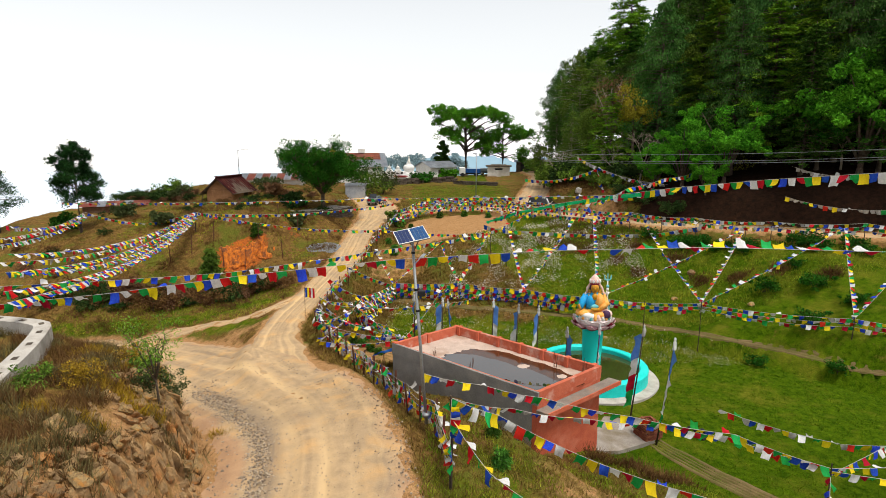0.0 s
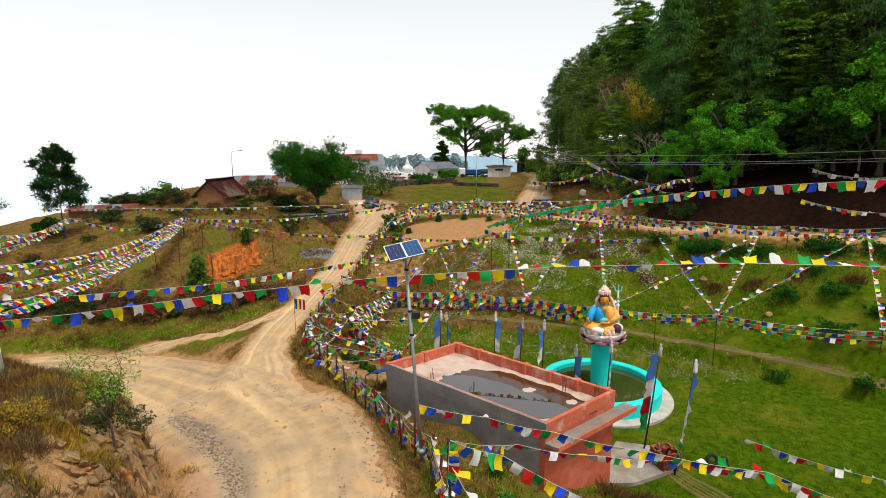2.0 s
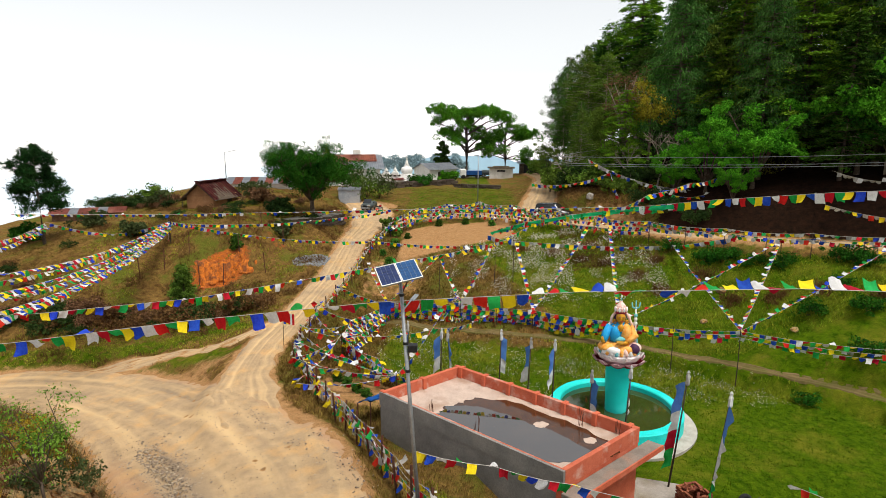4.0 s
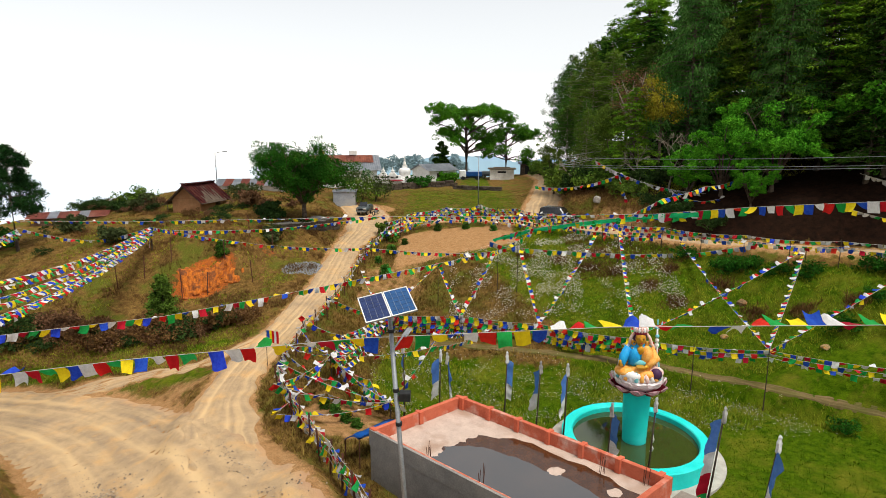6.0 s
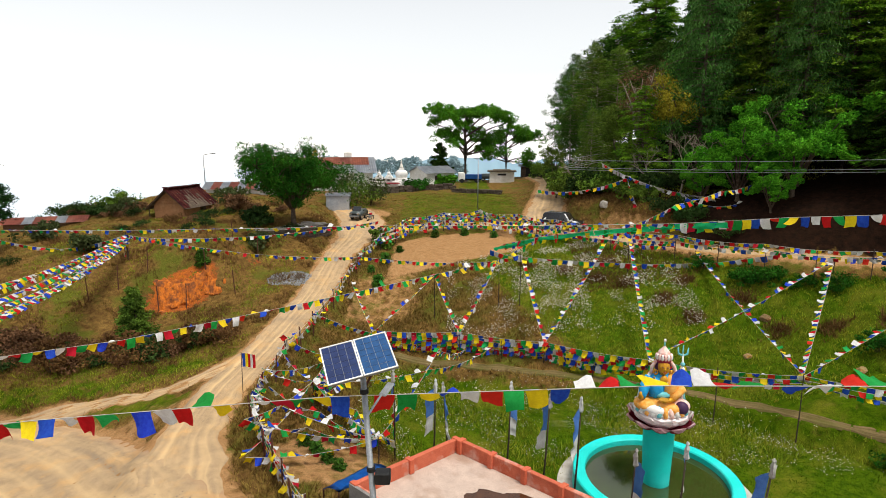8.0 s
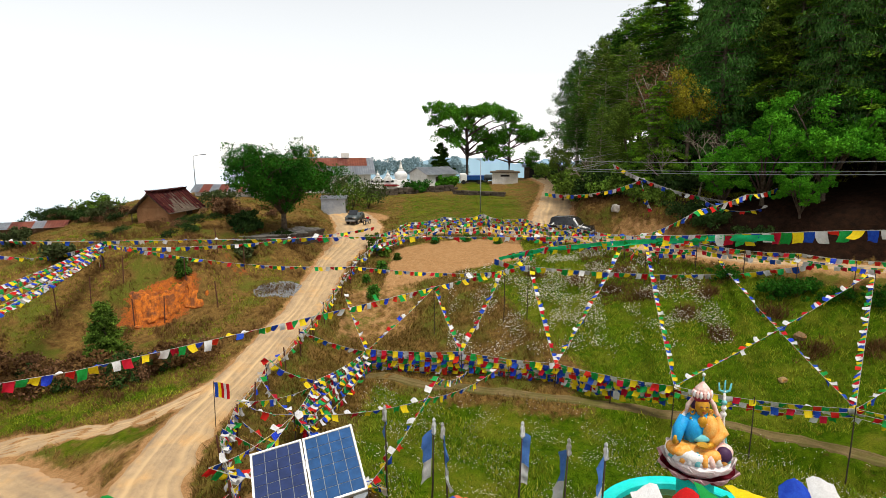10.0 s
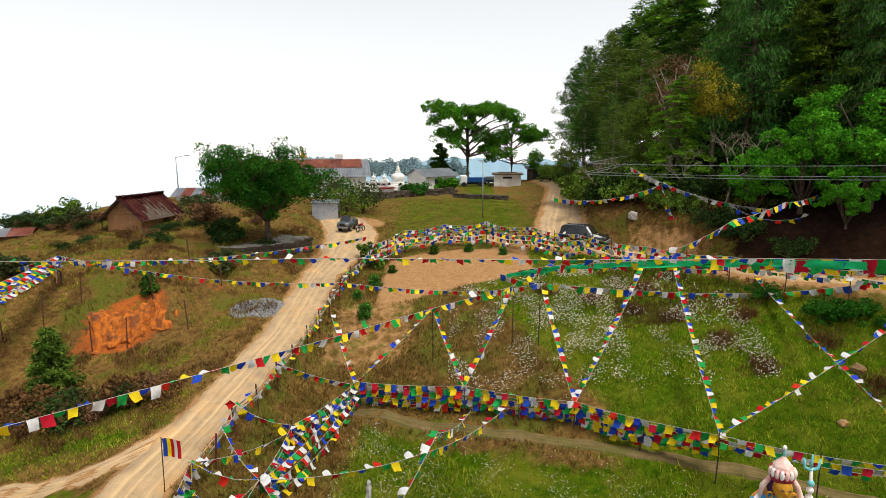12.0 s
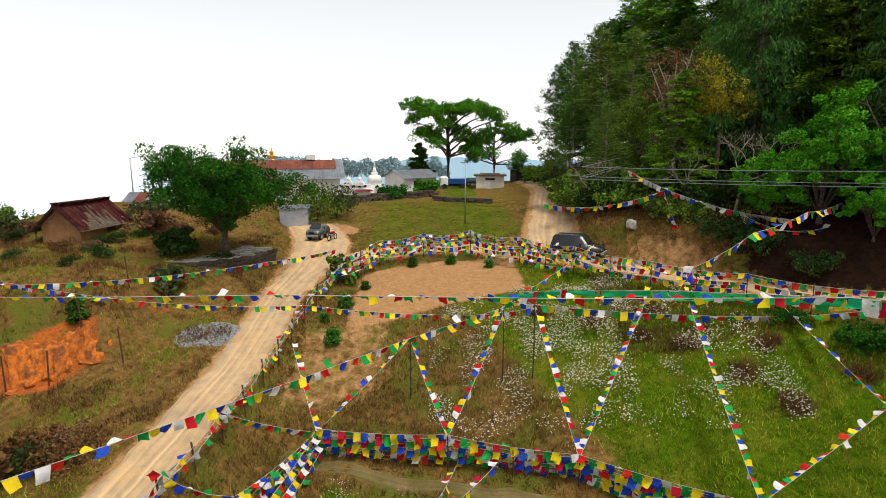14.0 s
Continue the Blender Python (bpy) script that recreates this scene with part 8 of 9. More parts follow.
# bushes round the tin store, and on the west slope
for k, (x, y, tl, sp, lf) in enumerate(((-9.4, 67.4, 3.2, 2.2, L_OLIVE), (-11.6, 69.0, 3.6, 2.4, L_SHRUB), (-8.2, 69.5, 2.8, 2.0, L_SHRUB), (-14.2, 52.2, 0.9, 1.2, L_UNDER), (-13.6, 51.4, 0.8, 1.1, L_UNDER), (-16.8, 55.6, 1.0, 1.4, L_DEAD),
                                        (-18.4, 58.6, 1.5, 1.6, L_SHRUB), (-25.6, 55.0, 1.3, 1.3, L_SHRUB), (-27.0, 56.5, 1.8, 1.4, L_OLIVE), (-12.6, 47.9, 1.0, 0.9, L_SHRUB), (-15.3, 36.9, 1.0, 1.0, G_BROWN),
                                        (-11.9, 36.8, 0.8, 1.0, G_BROWN), (-5.1, 53.2, 0.9, 0.7, L_OLIVE), (-4.6, 51.6, 0.8, 0.6, L_OLIVE), (-19.0, 37.0, 0.8, 1.1, G_BROWN), (-22.2, 44.9, 1.0, 1.0, L_SHRUB), (-26.5, 47.2, 1.2, 1.1, L_SHRUB), (-30.0, 45.0, 1.3, 1.1, L_BROAD))):
    stand(broad_tree("shrub", 50 + k, tl, sp * 0.75, lf, "dense leafy shrub on the dry slope", 0.12, 34, 44, 0.15, 0.06, 0.85, 0.26 * (tl + sp) * 0.62, category="shrub", group="shrubs"), x, y)
# withered bracken bushes on the slope above the verge
thicket = [broad_tree("bracken_bush", 240 + k, 1.0, 0.85, lf, "withered brown bracken bush on the slope", 0.1, 30, 46, 0.08, 0.03, 0.7, 0.34, limbs=5, forks=2, category="bush", group="bracken bushes") for k, lf in enumerate((G_BROWN, L_DEAD, L_UNDER))]
rng = random.Random(77)
for k in range(46):
    x = -10.6 - 0.36 * k + rng.uniform(-0.4, 0.4)
    y = 36.2 + rng.uniform(-0.5, 1.3)
    b = thicket[rng.choice((0, 0, 1, 1, 2))] if k > 2 else thicket[k]
    (stand(b, x, y, 0.9) if k < 3 else copies(b, x, y, rng.uniform(0.6, 1.15), rng.uniform(0, 360)))
for k in range(34):
    x, y = rng.uniform(-34, -25.5), rng.uniform(36, 44)
    if k > 14:
        x, y = rng.uniform(-23, -10.5), rng.uniform(46.5, 57)
    copies(thicket[rng.choice((0, 1, 2))], x, y, rng.uniform(0.35, 0.8), rng.uniform(0, 360))
# thin scrub along the skyline
for k in range(26):
    x = -24.2 - 0.42 * k + rng.uniform(-0.3, 0.3)
    copies(thicket[rng.choice((1, 2, 2))], x, 54.5 + 0.25 * k + rng.uniform(-0.8, 0.8), rng.uniform(0.5, 1.1), rng.uniform(0, 360))
# young conifers of the west slope and the garden
stand(conifer("young_conifer", 70, 2.9, 0.85, L_OLIVE, "young bushy conifer on the dry slope", 0.04, 24, 0.13, 0.07, 0.1, category="conifer", twigs=30, gap=0.0), -15.9, 38.6)
stand(conifer("young_conifer", 71, 1.0, 0.3, L_PINE, "small conifer on the orange clay", 0.04, 12, 0.16, 0.04, 0.1, category="conifer", twigs=8, gap=0.0), -14.6, 43.9)
small = conifer("potted_cypress", 72, 0.75, 0.26, L_PINE, "small clipped cypress in the garden soil", 0.03, 12, 0.13, 0.03, -0.3, category="conifer", group="garden cypresses", twigs=8, gap=0.0)
stand(small, -4.3, 45.4, 1.0)
for x, y, s in ((-3.4, 50.2, 0.7), (-1.0, 53.2, 0.8), (1.2, 53.2, 0.8), (3.3, 51.9, 0.75), (-4.2, 48.2, 1.0), (1.45, 17.6, 0.6), (1.6, 16.3, 0.7), (-4.6, 28.4, 0.6), (-4.1, 28.0, 0.6), (-3.6, 27.5, 0.6), (-3.15, 27.1, 0.55), (-5.0, 47.0, 0.7)):
    copies(small, x, y, s, x * 40)
# sparse pine and others on the west edge
stand(bough_tree("lone_pine", 75, 6.9, 1.7, L_DARKPINE, "sparse dark pine on the west slope", 0.36, 36, 8, 70, 0.22, "tuft", True, 0.12, M_BARK, ""), -28.4, 44.6)
stand(bough_tree("lone_pine", 76, 4.0, 1.6, L_DARKPINE, "small rounded pine far down the slope", 0.15, 34, 8, 30, 0.2, "tuft", True, 0.1, M_BARK, ""), -43, 69)
stand(bough_tree("lone_pine", 77, 5.2, 1.5, L_DARKPINE, "sparse dark pine on the west slope", 0.3, 30, 8, 36, 0.17, "tuft", True, 0.12, M_BARK, ""), -36, 46)
# sapling on the rocky bank
stand(broad_tree("sapling", 80, 2.6, 0.85, L_SAPLING, "thin leafy sapling leaning from the rocky bank", 0.30, 70, 20, 0.034, 0.028, 1.1, 0.2, M_BARK, 8, 4, category="sapling"), -7.15, 15.5, 1.0, 10)
for k, (x, y, s) in enumerate(((-7.6, 15.9, 0.55), (-8.5, 17.3, 0.6), (-7.7, 17.2, 0.45), (-9.4, 14.4, 0.5))):
    stand(broad_tree("bank_shrub", 84 + k, 1.1, 0.8, L_OLIVE if k % 2 else L_SHRUB, "scrubby bush on the rocky bank", 0.1, 30, 34, 0.09, 0.03, 0.8, 0.34, category="shrub", group="bank shrubs"), x, y, s)

# the wood on the eastern hill
WOOD = [bough_tree("fir_tree", 201, 13, 3.2, L_FIR, "tall dark fir in the hillside wood", 0.10, 120, 13, 17, 0.26, "flat"),
        bough_tree("drooping_pine", 202, 15, 3.3, L_BLUE, "tall dark pine with hanging blue-green needles", 0.14, 130, 12, 17, 0.24, "hang", True, 0.22),
        bough_tree("pine_tree", 203, 12, 3.0, L_PINE, "green pine in the hillside wood", 0.22, 95, 12, 20, 0.24, "tuft", True),
        bough_tree("layered_fir", 204, 14, 3.9, L_LIME, "broad light-green fir with layered boughs", 0.12, 105, 16, 20, 0.24, "flat", True, 0.22),
        broad_tree("woodland_tree", 205, 10, 3.6, L_BROAD, "leafy dark-green tree in the hillside wood", 0.10, 120, 130, 0.13, 0.2, 0.7, 0.8, group="wood on the hill"),
        broad_tree("woodland_tree", 206, 11, 3.4, L_OLIVE, "olive-green leafy tree in the hillside wood", 0.10, 120, 130, 0.13, 0.2, 0.7, 0.8, group="wood on the hill"),
        broad_tree("withered_tree", 207, 9, 1.7, L_RUST, "yellowing tree with thin leaves in the wood", 0.45, 70, 90, 0.09, 0.14, 0.8, 0.6, group="wood on the hill"),
        broad_tree("bright_tree", 208, 7.5, 3.0, L_BRIGHT, "bright-green young tree at the wood's edge", 0.08, 120, 170, 0.11, 0.16, 0.75, 0.55, limbs=10, group="wood on the hill"),
        bough_tree("airy_pine", 209, 13, 2.4, L_AIRY, "tall airy pine with a ragged crown", 0.25, 75, 11, 17, 0.22, "tuft", True, 0.17, M_PALEBARK),
        bough_tree("airy_pine", 210, 13, 2.6, L_OLIVE, "tall airy olive-green pine", 0.3, 70, 11, 17, 0.22, "tuft", True, 0.17, M_PALEBARK),
        broad_tree("dying_tree", 211, 10, 1.9, L_DEAD, "dying brown tree with bare twigs in the wood", 0.3, 60, 60, 0.09, 0.15, 0.9, 0.7, M_PALEBARK, 12, 4, group="wood on the hill")]
PLACES = [
    (0, 16.8, 73.0, 1.08), (8, 16.0, 94.0, 1.08), (8, 16.4, 88.0, 1.24), (8, 14.8, 82.0, 1.08), (2, 18.6, 82.0, 1.30), (9, 15.8, 76.0, 1.13), (8, 17.9, 75.0, 1.15), (9, 14.8, 70.0, 0.92), (8, 12.6, 72.0, 0.67), (5, 14.4, 64.0, 0.62), (9, 16.0, 67.0, 0.97), (2, 15.4, 78.0, 0.97),
    (0, 20.2, 68.0, 1.05), (1, 23.5, 64.0, 1.05), (10, 17.4, 61.5, 0.95), (2, 18.6, 63.0, 0.90), (0, 24.8, 56.5, 1.10), (1, 27.5, 60.0, 1.15), (2, 18.2, 57.5, 0.80), (10, 18.8, 58.6, 0.80),
    (7, 18.0, 46.6, 0.80), (7, 20.6, 45.4, 0.95), (7, 16.2, 47.6, 0.50), (7, 18.9, 44.4, 0.42), (5, 22.2, 51.2, 1.00), (1, 26.0, 50.5, 1.05), (3, 29.5, 53.0, 1.20), (3, 31.0, 47.5, 1.00), (1, 28.0, 44.5, 0.95), (0, 33.0, 43.0, 1.00),
    (7, 27.8, 41.4, 1.30), (3, 34.5, 38.0, 0.95), (1, 36.5, 42.0, 1.10), (2, 36.0, 46.0, 1.10), (0, 38.0, 50.0, 1.15), (1, 34.0, 55.0, 1.20), (0, 31.0, 62.0, 1.20), (3, 27.0, 68.0, 1.20),
    (1, 37.0, 62.0, 1.20), (2, 34.0, 70.0, 1.20), (0, 42.0, 58.0, 1.20), (3, 22.5, 75.0, 1.19), (2, 28.5, 77.0, 1.20),
    (6, 15.6, 51.8, 0.92), (3, 13.9, 52.6, 0.55), (10, 15.0, 56.4, 0.95), (5, 13.8, 57.0, 0.62), (9, 12.2, 60.5, 0.55), (5, 10.6, 67.5, 0.54), (8, 12.6, 63.0, 0.60),
    (1, 17.9, 52.6, 1.00), (3, 21.6, 50.6, 1.00), (3, 24.6, 47.4, 0.95), (0, 23.0, 54.0, 1.00), (3, 27.6, 46.2, 1.00), (1, 30.6, 43.4, 0.95), (3, 33.0, 40.2, 0.95), (0, 20.2, 56.0, 1.00),
    (0, 24.8, 43.0, 0.80), (0, 28.6, 40.8, 0.85), (1, 22.0, 47.4, 0.85), (4, 26.4, 43.8, 0.80), (5, 31.8, 37.4, 0.80), (4, 20.0, 49.0, 0.70),
    (2, 24.4, 60.6, 1.10), (2, 20.6, 60.0, 0.90), (3, 20.6, 71.5, 1.35), (2, 21.5, 80.0, 1.30), (0, 25.0, 66.0, 1.25), (1, 29.6, 49.2, 1.00), (0, 35.2, 35.6, 0.90), (0, 21.8, 64.0, 1.05),
]
random.seed(12)
used = set()
for k, x, y, s in PLACES:
    if x > 12 and y < 60:
        y = max(y, float(upper_y(x)) + 1.9 + 2.3 * s)
    if k not in used:
        used.add(k)
        stand(WOOD[k], x, y, s, random.uniform(0, 360))
    else:
        copies(WOOD[k], x, y, s, random.uniform(0, 360))
# undergrowth along the foot of the wood
under = [broad_tree("undergrowth", 220, 2.6, 1.9, L_OLIVE, "dusty undergrowth at the wood's edge", 0.12, 46, 46, 0.17, 0.06, 0.8, 0.62, category="shrub", group="undergrowth"),
         broad_tree("undergrowth", 221, 2.2, 1.7, L_UNDER, "green undergrowth at the wood's edge", 0.12, 46, 46, 0.17, 0.06, 0.8, 0.6, category="shrub", group="undergrowth")]
spots = [(11.0, 59.2, 0.9), (10.8, 57.4, 0.8), (11.9, 61.0, 1.0), (11.8, 58.4, 1.0), (12.4, 63.5, 1.0), (11.7, 56.0, 1.0), (12.4, 58.6, 1.2), (11.5, 66, 1.0), (12.2, 70, 1.0), (13.6, 54.2, 0.9), (15.0, 54.6, 1.0), (13.2, 62, 1.3),
         (16.8, 50.4, 0.9), (18.6, 50.0, 1.0), (21.6, 44.6, 0.8), (24.4, 42.0, 0.8), (26.5, 42.2, 0.9), (29.5, 40.2, 0.8), (14.6, 51.2, 0.7), (13.0, 76, 1.0), (14.0, 86, 1.1), (12.9, 92, 1.0), (33, 35, 0.8), (19.8, 47.6, 0.8), (12.0, 53.6, 0.55), (14.2, 48.0, 0.6), (15.2, 46.6, 0.55), (16.6, 44.6, 0.5), (18.0, 43.2, 0.55), (19.4, 42.0, 0.5), (20.8, 41.0, 0.6), (22.2, 39.8, 0.5), (23.6, 38.6, 0.6), (25.0, 37.4, 0.55), (26.4, 36.2, 0.6), (27.8, 34.9, 0.55), (29.2, 33.7, 0.6), (30.8, 32.4, 0.6), (17.6, 45.4, 0.7), (21.4, 42.4, 0.7), (24.6, 39.8, 0.7), (12.6, 51.4, 0.5), (11.4, 54.6, 0.8), (10.8, 55.4, 0.8), (13.4, 50.2, 0.5)]
spots = [p for p in spots if p[0] < 17 or p[1] > 47]
for k, (x, y, s) in enumerate(spots):
    if x > 10 and y < 52:
        y = max(y, float(upper_y(x)) + 1.0 + 1.1 * s)
    if k < 2:
        stand(under[k], x, y, s)
    else:
        copies(under[1 if x > 14.5 or k % 5 == 0 else 0], x, y, s, random.uniform(0, 360))

# leafy weeds in the upper corner of the field
weed = broad_tree("field_bush", 230, 1.3, 1.1, L_SHADE, "low dark-green bush growing in the field", 0.1, 34, 44, 0.11, 0.03, 0.7, 0.4, category="bush", group="field bushes")
rng = random.Random(19)
for k in range(34):
    x = rng.uniform(14, 30)
    y = float(upper_y(x)) - rng.uniform(2.2, 3.6) if k % 2 else rng.uniform(27, 35)
    if y > float(upper_y(x)) - 1.8:
        continue
    if k < 2:
        stand(weed, x, y, 0.6)
    else:
        copies(weed, x, y, rng.uniform(0.35, 0.75), rng.uniform(0, 360))


def bare_tree(x, y, tall, seed):
    """A leafless grey tree with forking limbs."""
    rngt = random.Random(seed)
    t = thing("bare_tree", (x, y, height(x, y)), "leafless grey tree at the foot of the wood", "tree", "bare trees")
    bm = bmesh.new()

    def grow(p, d, ln, r, depth):
        q = p + d * ln
        tube(bm, [p, p.lerp(q, 0.5) + Vector((rngt.uniform(-0.08, 0.08), rngt.uniform(-0.08, 0.08), 0)) * ln, q], [r, r * 0.8, r * 0.6], 5)
        if depth:
            for _ in range(3 if depth > 1 else 4):
                nd = (d + Vector((rngt.gauss(0, 0.55), rngt.gauss(0, 0.55), rngt.gauss(0.05, 0.35)))).normalized()
                grow(q, nd, ln * rngt.uniform(0.55, 0.8), r * 0.55, depth - 1)
    grow(Vector((0, 0, -0.3)), Vector((rngt.uniform(-0.3, 0.3), rngt.uniform(-0.2, 0.2), 1)).normalized(), tall * 0.4, 0.09, 4)
    part("trunk", bm, M_PALEBARK, t, "", True)
    return t


for k, (x, y, h) in enumerate(((15.6, 49.6, 4.6), (14.3, 51.0, 3.6), (16.6, 48.8, 4.2), (10.6, 56.4, 3.4), (27.6, 43.0, 4.5))):
    bare_tree(x, y, h, k)

# ---------------------------------------------------------------- grass, flowers and bracken


def blades(points, tall, wide, per, material, name, label, category, seed, lean=0.5, spread=0.07):
    """Tufts of pointed blades standing on the ground."""
    rngn = np.random.default_rng(seed)
    p = np.repeat(points, per, 0)
    n = len(p)
    p = p + np.c_[rngn.normal(size=(n, 2)) * spread, np.zeros(n)]
    a = rngn.uniform(0, 2 * np.pi, n)
    h = tall * rngn.uniform(0.5, 1.25, n)
    side = np.c_[np.cos(a), np.sin(a), np.zeros(n)] * (wide * rngn.uniform(0.6, 1.4, n))[:, None]
    tip = p + np.c_[rngn.normal(size=n) * lean * h, rngn.normal(size=n) * lean * h, h]
    v = np.stack([p - side, p + side, tip], 1).reshape(-1, 3)
    f = np.arange(n * 3).reshape(-1, 3)
    return tagged(np_mesh(name, v, f, material), label, category, kind="stuff")


def scatter(n, x0, x1, y0, y1, seed, keep):
    """Random places on the made ground where keep(x, y, earth, green, clay) allows."""
    rngn = np.random.default_rng(seed)
    x, y = rngn.uniform(x0, x1, n), rngn.uniform(y0, y1, n)
    e, g, c = zones(x, y)
    ok = keep(x, y, e, g, c, rngn.uniform(0, 1, n))
    # leave out the tank house, pond and buildings
    d = np.stack([x - TANK_O.x, y - TANK_O.y], 1)
    m = np.linalg.inv(np.array([[TANK_U.x, TANK_V.x], [TANK_U.y, TANK_V.y]]))
    q = d @ m.T
    ok &= ~((q[:, 0] > -0.1) & (q[:, 0] < TANK_L + 0.2) & (q[:, 1] > -0.1) & (q[:, 1] < TANK_W + 0.1))
    ok &= np.hypot(x - POND[0], y - POND[1]) > 3.1
    ok &= (np.abs(y - terrace_y(x) + 0.62) > 0.42) | (x < -5) | (x > 26)
    x, y = x[ok], y[ok]
    z = np.array([height_cache(px, py) for px, py in zip(x, y)])
    return np.stack([x, y, z - 0.01], 1)


def patch(x, y, size, seed):
    return np.array([noise.noise(Vector((px / size, py / size, seed))) for px, py in zip(x, y)])


ty_lawn = lambda x, y: (y < terrace_y(x) - 1.3)
blades(scatter(30000, -4.5, 26, 14, 39, 1, lambda x, y, e, g, c, r: (g > 0.6) & (e < 0.3) & ty_lawn(x, y)), 0.07, 0.012, 4, G_LAWN, "lawn_grass", "short bright-green lawn grass", "grass", 1)
blades(scatter(30000, -4, 26, 33, 52, 2, lambda x, y, e, g, c, r: (g > 0.22) & (e < 0.35) & (r < 0.35 + g) & ~ty_lawn(x, y)), 0.17, 0.014, 4, G_FIELD, "meadow_grass", "rough green and yellow meadow grass", "grass", 2)
blades(scatter(11000, -4, 16, 29, 38.5, 3, lambda x, y, e, g, c, r: ty_lawn(x, y) & (g > 0.4) & (patch(x, y, 3.0, 2.0) > -0.1)), 0.22, 0.013, 4, G_FIELD, "tall_grass", "taller seeding grass at the lawn's edge", "grass", 3)
blades(scatter(34000, -32, -1.5, 10, 66, 4, lambda x, y, e, g, c, r: (e < 0.42) & (g < 0.5) & (c < 0.4) & (patch(x, y, 2.2, 5.0) > -0.25)), 0.15, 0.013, 5, G_DRY, "dry_grass", "dry yellow grass on the slopes", "grass", 4)
blades(scatter(13000, -2.5, 12, 9, 27, 5, lambda x, y, e, g, c, r: (e < 0.62) & (g < 0.62)), 0.14, 0.012, 5, G_DRY, "dry_grass", "dry grass on the roadside bank", "grass", 5)
blades(scatter(16000, -9, 5, 24, 50, 6, lambda x, y, e, g, c, r: (e < 0.4) & (g < 0.5)), 0.22, 0.015, 5, G_DRY, "dry_grass", "dry grass between fence and garden", "grass", 6)
blades(scatter(12000, 8, 16, 42, 60, 7, lambda x, y, e, g, c, r: (e < 0.5) & (litter_shade_zone(x, y) < 0.3)), 0.16, 0.016, 4, G_BROWN, "leaf_litter", "brown leaf litter and weeds under the wood", "undergrowth", 7)
blades(scatter(15000, -26, -9, 33, 60, 8, lambda x, y, e, g, c, r: (e < 0.3) & (c < 0.4) & (patch(x, y, 2.0, 9.0) > 0.14)), 0.28, 0.014, 6, G_BROWN, "bracken", "brown withered bracken on the slope", "undergrowth", 8)
blades(scatter(15000, -14, -5.6, 8, 22, 9, lambda x, y, e, g, c, r: (e < 0.66) & (r < 1.2 - e) & (patch(x, y, 1.1, 4.0) > -0.05)), 0.24, 0.010, 7, G_BROWN, "bank_grass", "tufts of withered brown grass on the rocky bank", "grass", 9)
blades(scatter(9000, -14, -5.6, 8, 21, 12, lambda x, y, e, g, c, r: (e < 0.66) & (patch(x, y, 1.1, 6.0) > 0.12)), 0.30, 0.011, 7, G_SCRUB, "bank_scrub", "olive scrub and weeds on the rocky bank", "undergrowth", 12)
blades(scatter(5200, -10.5, -6.6, 13, 19, 13, lambda x, y, e, g, c, r: (patch(x, y, 0.9, 11.0) > 0.26)), 0.20, 0.010, 7, G_YELLOW, "yellow_grass", "bright yellow grass in patches on the bank", "grass", 13)
blades(scatter(7000, -25, -9.8, 36, 56, 14, lambda x, y, e, g, c, r: (e < 0.3) & (c < 0.4) & (patch(x, y, 2.8, 14.0) > 0.0)), 0.15, 0.013, 5, G_FIELD, "slope_grass", "green and yellow grass on the west slope", "grass", 14)
blades(scatter(7000, -0.5, 9, 11.5, 20.5, 15, lambda x, y, e, g, c, r: (e < 0.5) & (patch(x, y, 1.6, 15.0) > -0.05)), 0.15, 0.012, 5, G_FIELD, "slope_grass", "green grass on the bank below the road", "grass", 15)
blades(scatter(3800, -24, -9.6, 33, 37.5, 10, lambda x, y, e, g, c, r: (e < 0.3)), 0.13, 0.014, 4, G_FIELD, "verge_grass", "green grass on the verge", "grass", 10)
blades(scatter(9000, -7, 9, 57, 78, 11, lambda x, y, e, g, c, r: (e < 0.4)), 0.07, 0.016, 3, G_DRY, "ridge_grass", "thin grass on the ridge meadow", "grass", 11)


def flower_heads(points, r, name, label, seed):
    rngn = np.random.default_rng(seed)
    o = np.array([(1, 0, 0), (-1, 0, 0), (0, 1, 0), (0, -1, 0), (0, 0, 0.8), (0, 0, -0.8)])
    f = np.array([(0, 2, 4), (2, 1, 4), (1, 3, 4), (3, 0, 4), (2, 0, 5), (1, 2, 5), (3, 1, 5), (0, 3, 5)])
    n = len(points)
    p = points + np.c_[np.zeros((n, 2)), rngn.uniform(0.12, 0.34, n)]
    v = (p[:, None] + o[None] * (r * rngn.uniform(0.6, 1.3, n))[:, None, None]).reshape(-1, 3)
    faces = (f[None] + 6 * np.arange(n)[:, None, None]).reshape(-1, 3)
    return tagged(np_mesh(name, v, faces, G_FLOWER), label, "flowers", kind="stuff")


flower_heads(scatter(26000, 0, 14, 38, 48, 21, lambda x, y, e, g, c, r: (e < 0.3) & (1.5 * patch(x, y, 1.3, 7.0) + 0.55 * np.exp(-((x - 6) / 3.2) ** 2 - ((y - 43.8) / 2.2) ** 2) > 0.7 * r - 0.04)), 0.026, "meadow_flowers", "white seed heads scattered over the field", 21)
flower_heads(scatter(15000, -4, 15, 29, 37.5, 22, lambda x, y, e, g, c, r: ty_lawn(x, y) & (x > -3.5) & (1.4 * patch(x, y, 1.1, 3.0) > r - 0.30)), 0.018, "lawn_flowers", "white flowers in the long lawn grass", 22)

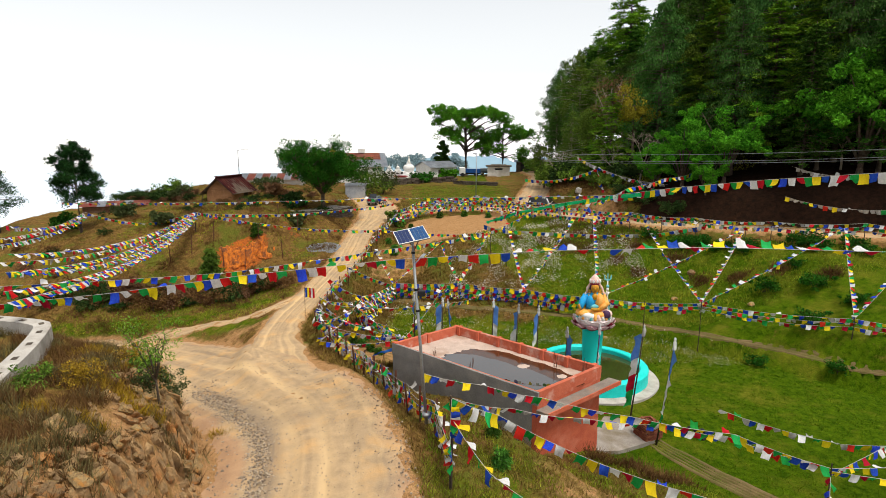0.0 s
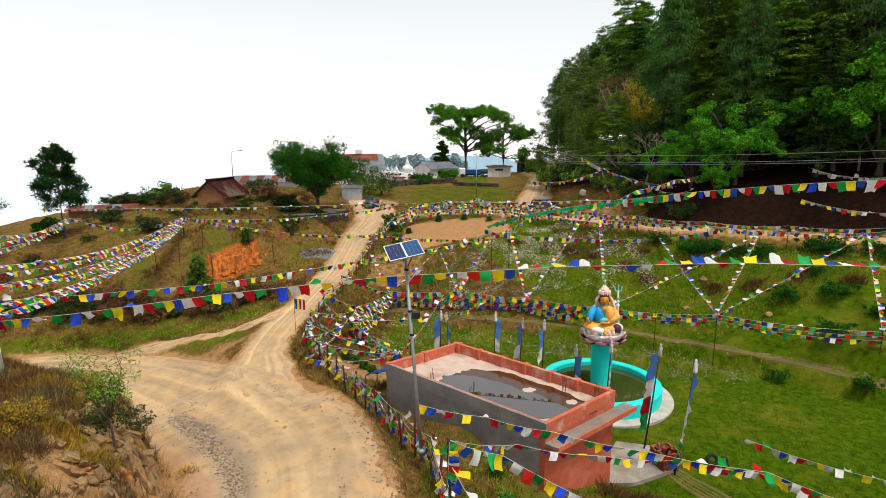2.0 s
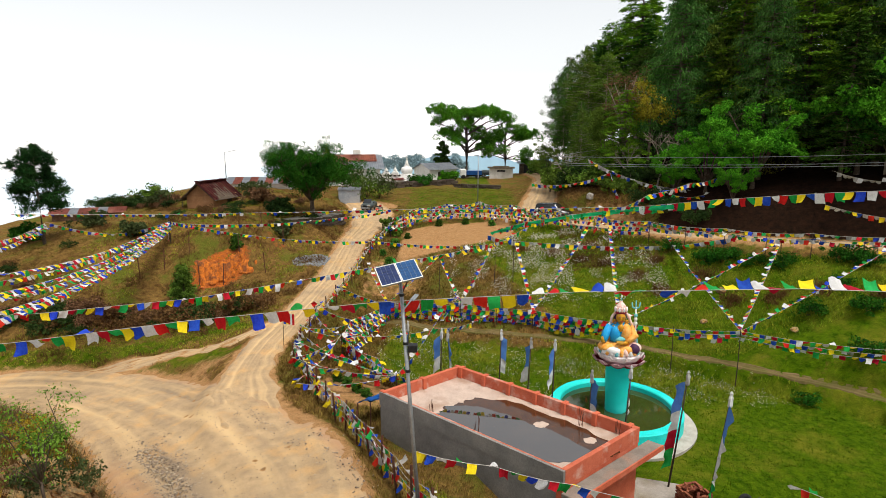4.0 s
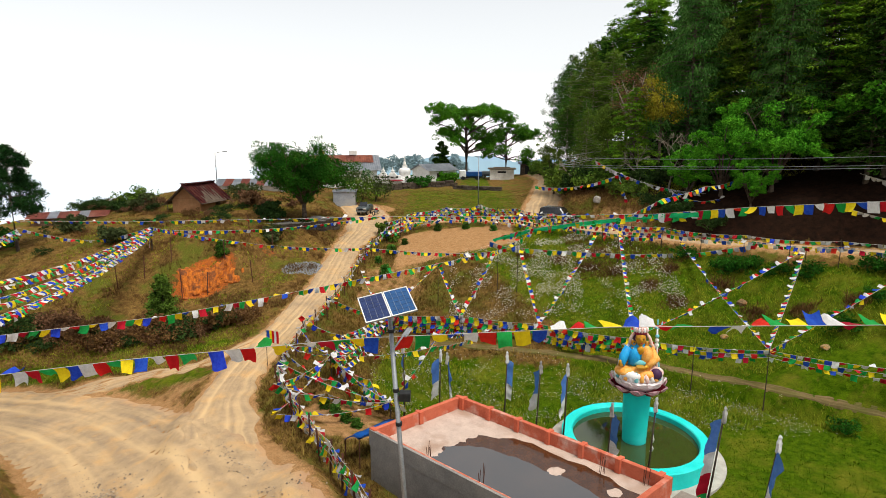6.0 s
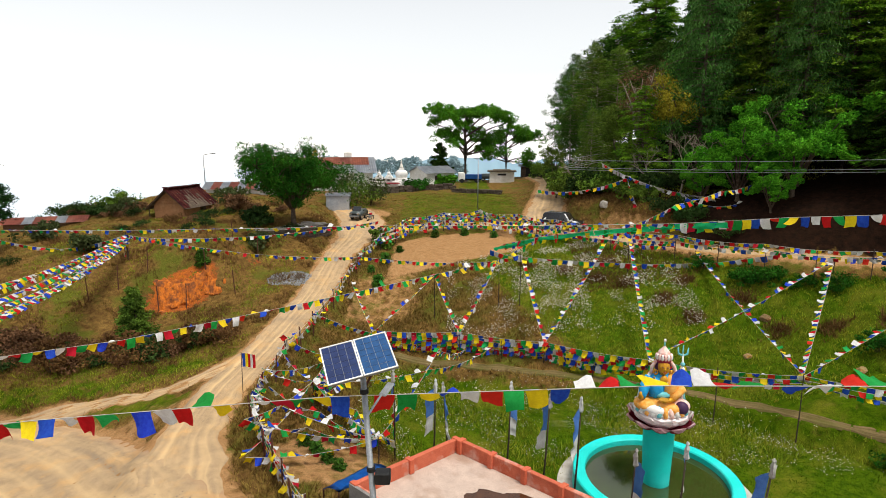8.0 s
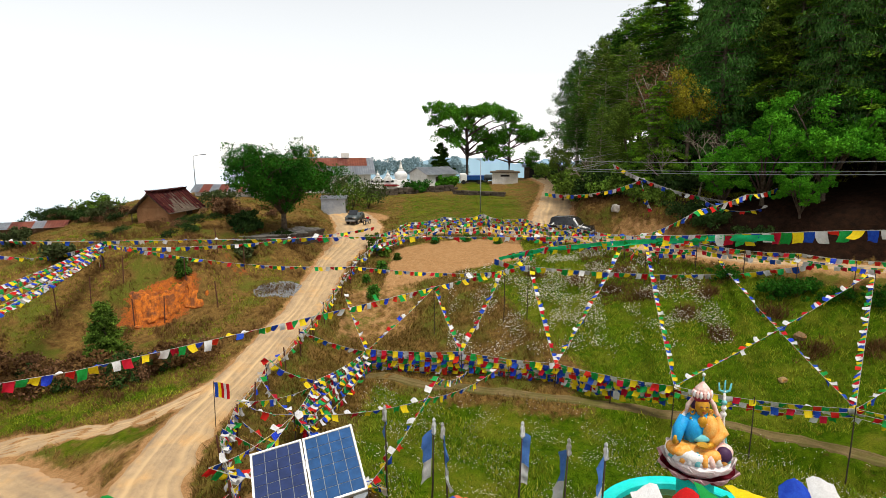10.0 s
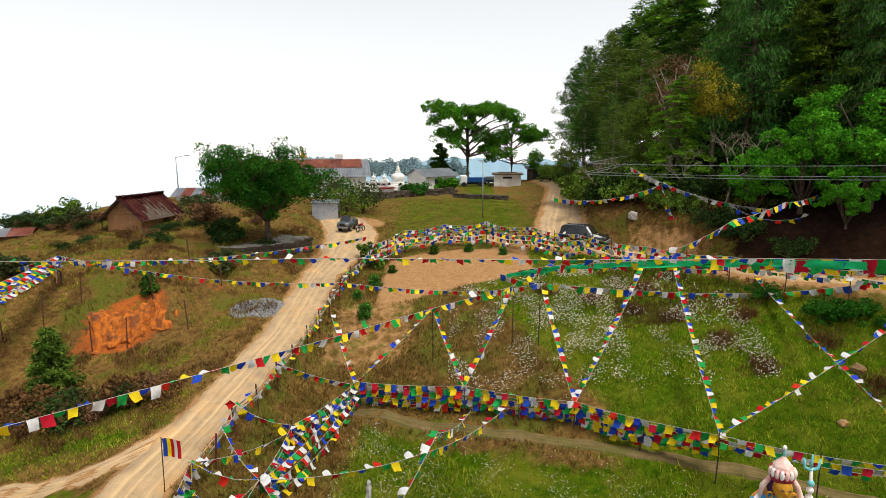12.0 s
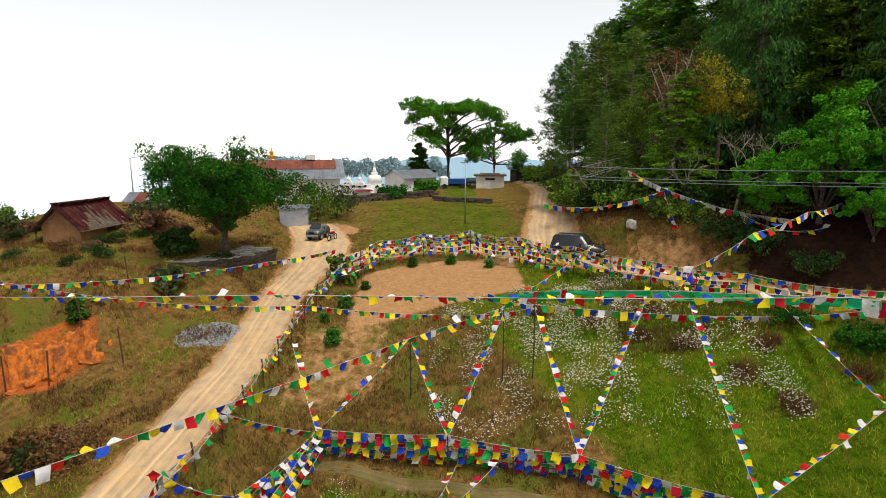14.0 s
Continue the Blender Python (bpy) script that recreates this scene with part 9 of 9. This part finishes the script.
for k, (x, y) in enumerate(((-8.9, 17.4), (-8.4, 14.6))):
    stand(broad_tree("flowering_shrub", 95 + k, 0.55, 0.4, G_YELLOW, "low yellow-flowering shrub on the bank", 0.1, 26, 70, 0.03, 0.02, 0.8, 0.24, category="shrub", group="flowering shrubs"), x, y)

# dark clumps of dug weeds in the field
rng = random.Random(31)
for k, (x, y) in enumerate(((7.1, 44.6), (8.8, 43.2), (10.1, 42.2), (11.5, 40.3), (12.4, 38.6), (15.9, 37.2), (17.6, 36.2), (12.9, 41.4), (5.0, 45.6), (9.6, 44.9), (5.3, 20.2), (6.3, 19.9), (6.9, 19.4), (7.6, 19.0), (15.2, 39.4), (19.5, 35.2), (21.5, 33.6))):
    pts = np.array([(x + rng.gauss(0, 0.28), y + rng.gauss(0, 0.22), 0) for _ in range(70)])
    pts[:, 2] = [height_cache(a, c) for a, c in pts[:, :2]]
    ob = blades(pts, 0.34, 0.018, 6, G_BROWN, "weed_clump", "dark brown clump of withered weeds in the field", "weeds", 40 + k, 0.6)
    ob["group"], ob["kind"] = "weed clumps", ""

# ---------------------------------------------------------------- distance


def far_hills(name, dist, span, top, rise, colour, seed, label):
    """A ridge far across the valley, with the haze painted into its colour."""
    m = bpy.data.materials.new(name)
    m.use_nodes = True
    n, k = m.node_tree.nodes, m.node_tree.links
    b = n["Principled BSDF"]
    b.inputs["Roughness"].default_value = 1.0
    tex = n.new("ShaderNodeTexNoise")
    tex.inputs["Scale"].default_value = 0.012
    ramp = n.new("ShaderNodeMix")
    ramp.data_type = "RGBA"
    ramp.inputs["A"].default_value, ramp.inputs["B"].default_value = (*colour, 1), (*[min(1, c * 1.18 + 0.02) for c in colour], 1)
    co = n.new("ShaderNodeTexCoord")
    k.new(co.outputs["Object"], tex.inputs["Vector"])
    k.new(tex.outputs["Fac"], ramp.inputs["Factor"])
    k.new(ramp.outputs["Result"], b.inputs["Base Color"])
    verts, faces = [], []
    na = 160
    for i in range(na + 1):
        a = radians(span[0] + (span[1] - span[0]) * i / na)
        h = top - 80 * (float(smooth(0.12, 0.0, i / na)) + float(smooth(0.88, 1.0, i / na))) + rise * (noise.noise(Vector((i * 0.05, seed, 0))) + 0.35 * noise.noise(Vector((i * 0.23, seed, 4))) + 0.10 * noise.noise(Vector((i * 0.9, seed, 8))))
        for j in range(5):
            d = dist * (1 - 0.09 * (4 - j))
            z = h - (4 - j) * 70 - 6 * (4 - j) ** 2 + 8 * noise.noise(Vector((i * 0.4, j * 1.3, seed)))
            verts.append((math.sin(a) * d, math.cos(a) * d, z))
    for i in range(na):
        for j in range(4):
            q = i * 5 + j
            faces.append((q, q + 5, q + 6, q + 1))
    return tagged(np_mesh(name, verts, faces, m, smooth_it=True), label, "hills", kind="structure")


# pale blue base colours stand in for the haze of distance
far_hills("backdrop_ridge", 900, (-20, 45), -14, 12, (0.20, 0.31, 0.38), 1.0, "wooded ridge across the valley, haze painted as blue colour")
far_hills("backdrop_hills", 2200, (-85, 60), -70, 30, (0.47, 0.53, 0.58), 5.0, "distant hills, haze painted as pale colour")
rng = random.Random(44)
pts, rad = [], []
for k in range(260):
    x = rng.uniform(-34, 3)
    y = rng.uniform(128, 150)
    top = 5.6 - 2.6 * abs(noise.noise(Vector((x * 0.21, 0, 0)))) - 1.2 * abs(noise.noise(Vector((x * 0.7, 4, 0))))
    pts.append((x, y, top - 2.2 * rng.random())); rad.append(rng.uniform(0.6, 1.2))
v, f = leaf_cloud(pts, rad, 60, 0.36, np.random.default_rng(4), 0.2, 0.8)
# leaf colours paled towards blue to paint in the haze
far_mat = leaves("haze_tinted_leaves", (0.20, 0.30, 0.33), (0.26, 0.36, 0.38), 0.1)
tagged(np_mesh("backdrop_trees", v, f, far_mat), "treetops beyond the ridge, haze painted as blue-green colour", "trees", kind="stuff")

# ---------------------------------------------------------------- the plan set out in metres
for me in list(bpy.data.meshes):
    me.transform(Matrix.Diagonal((UNIT, UNIT, UNIT, 1)))
for ob in scene.objects:
    if ob.type in ("MESH", "EMPTY"):
        ob.location = ob.location * UNIT
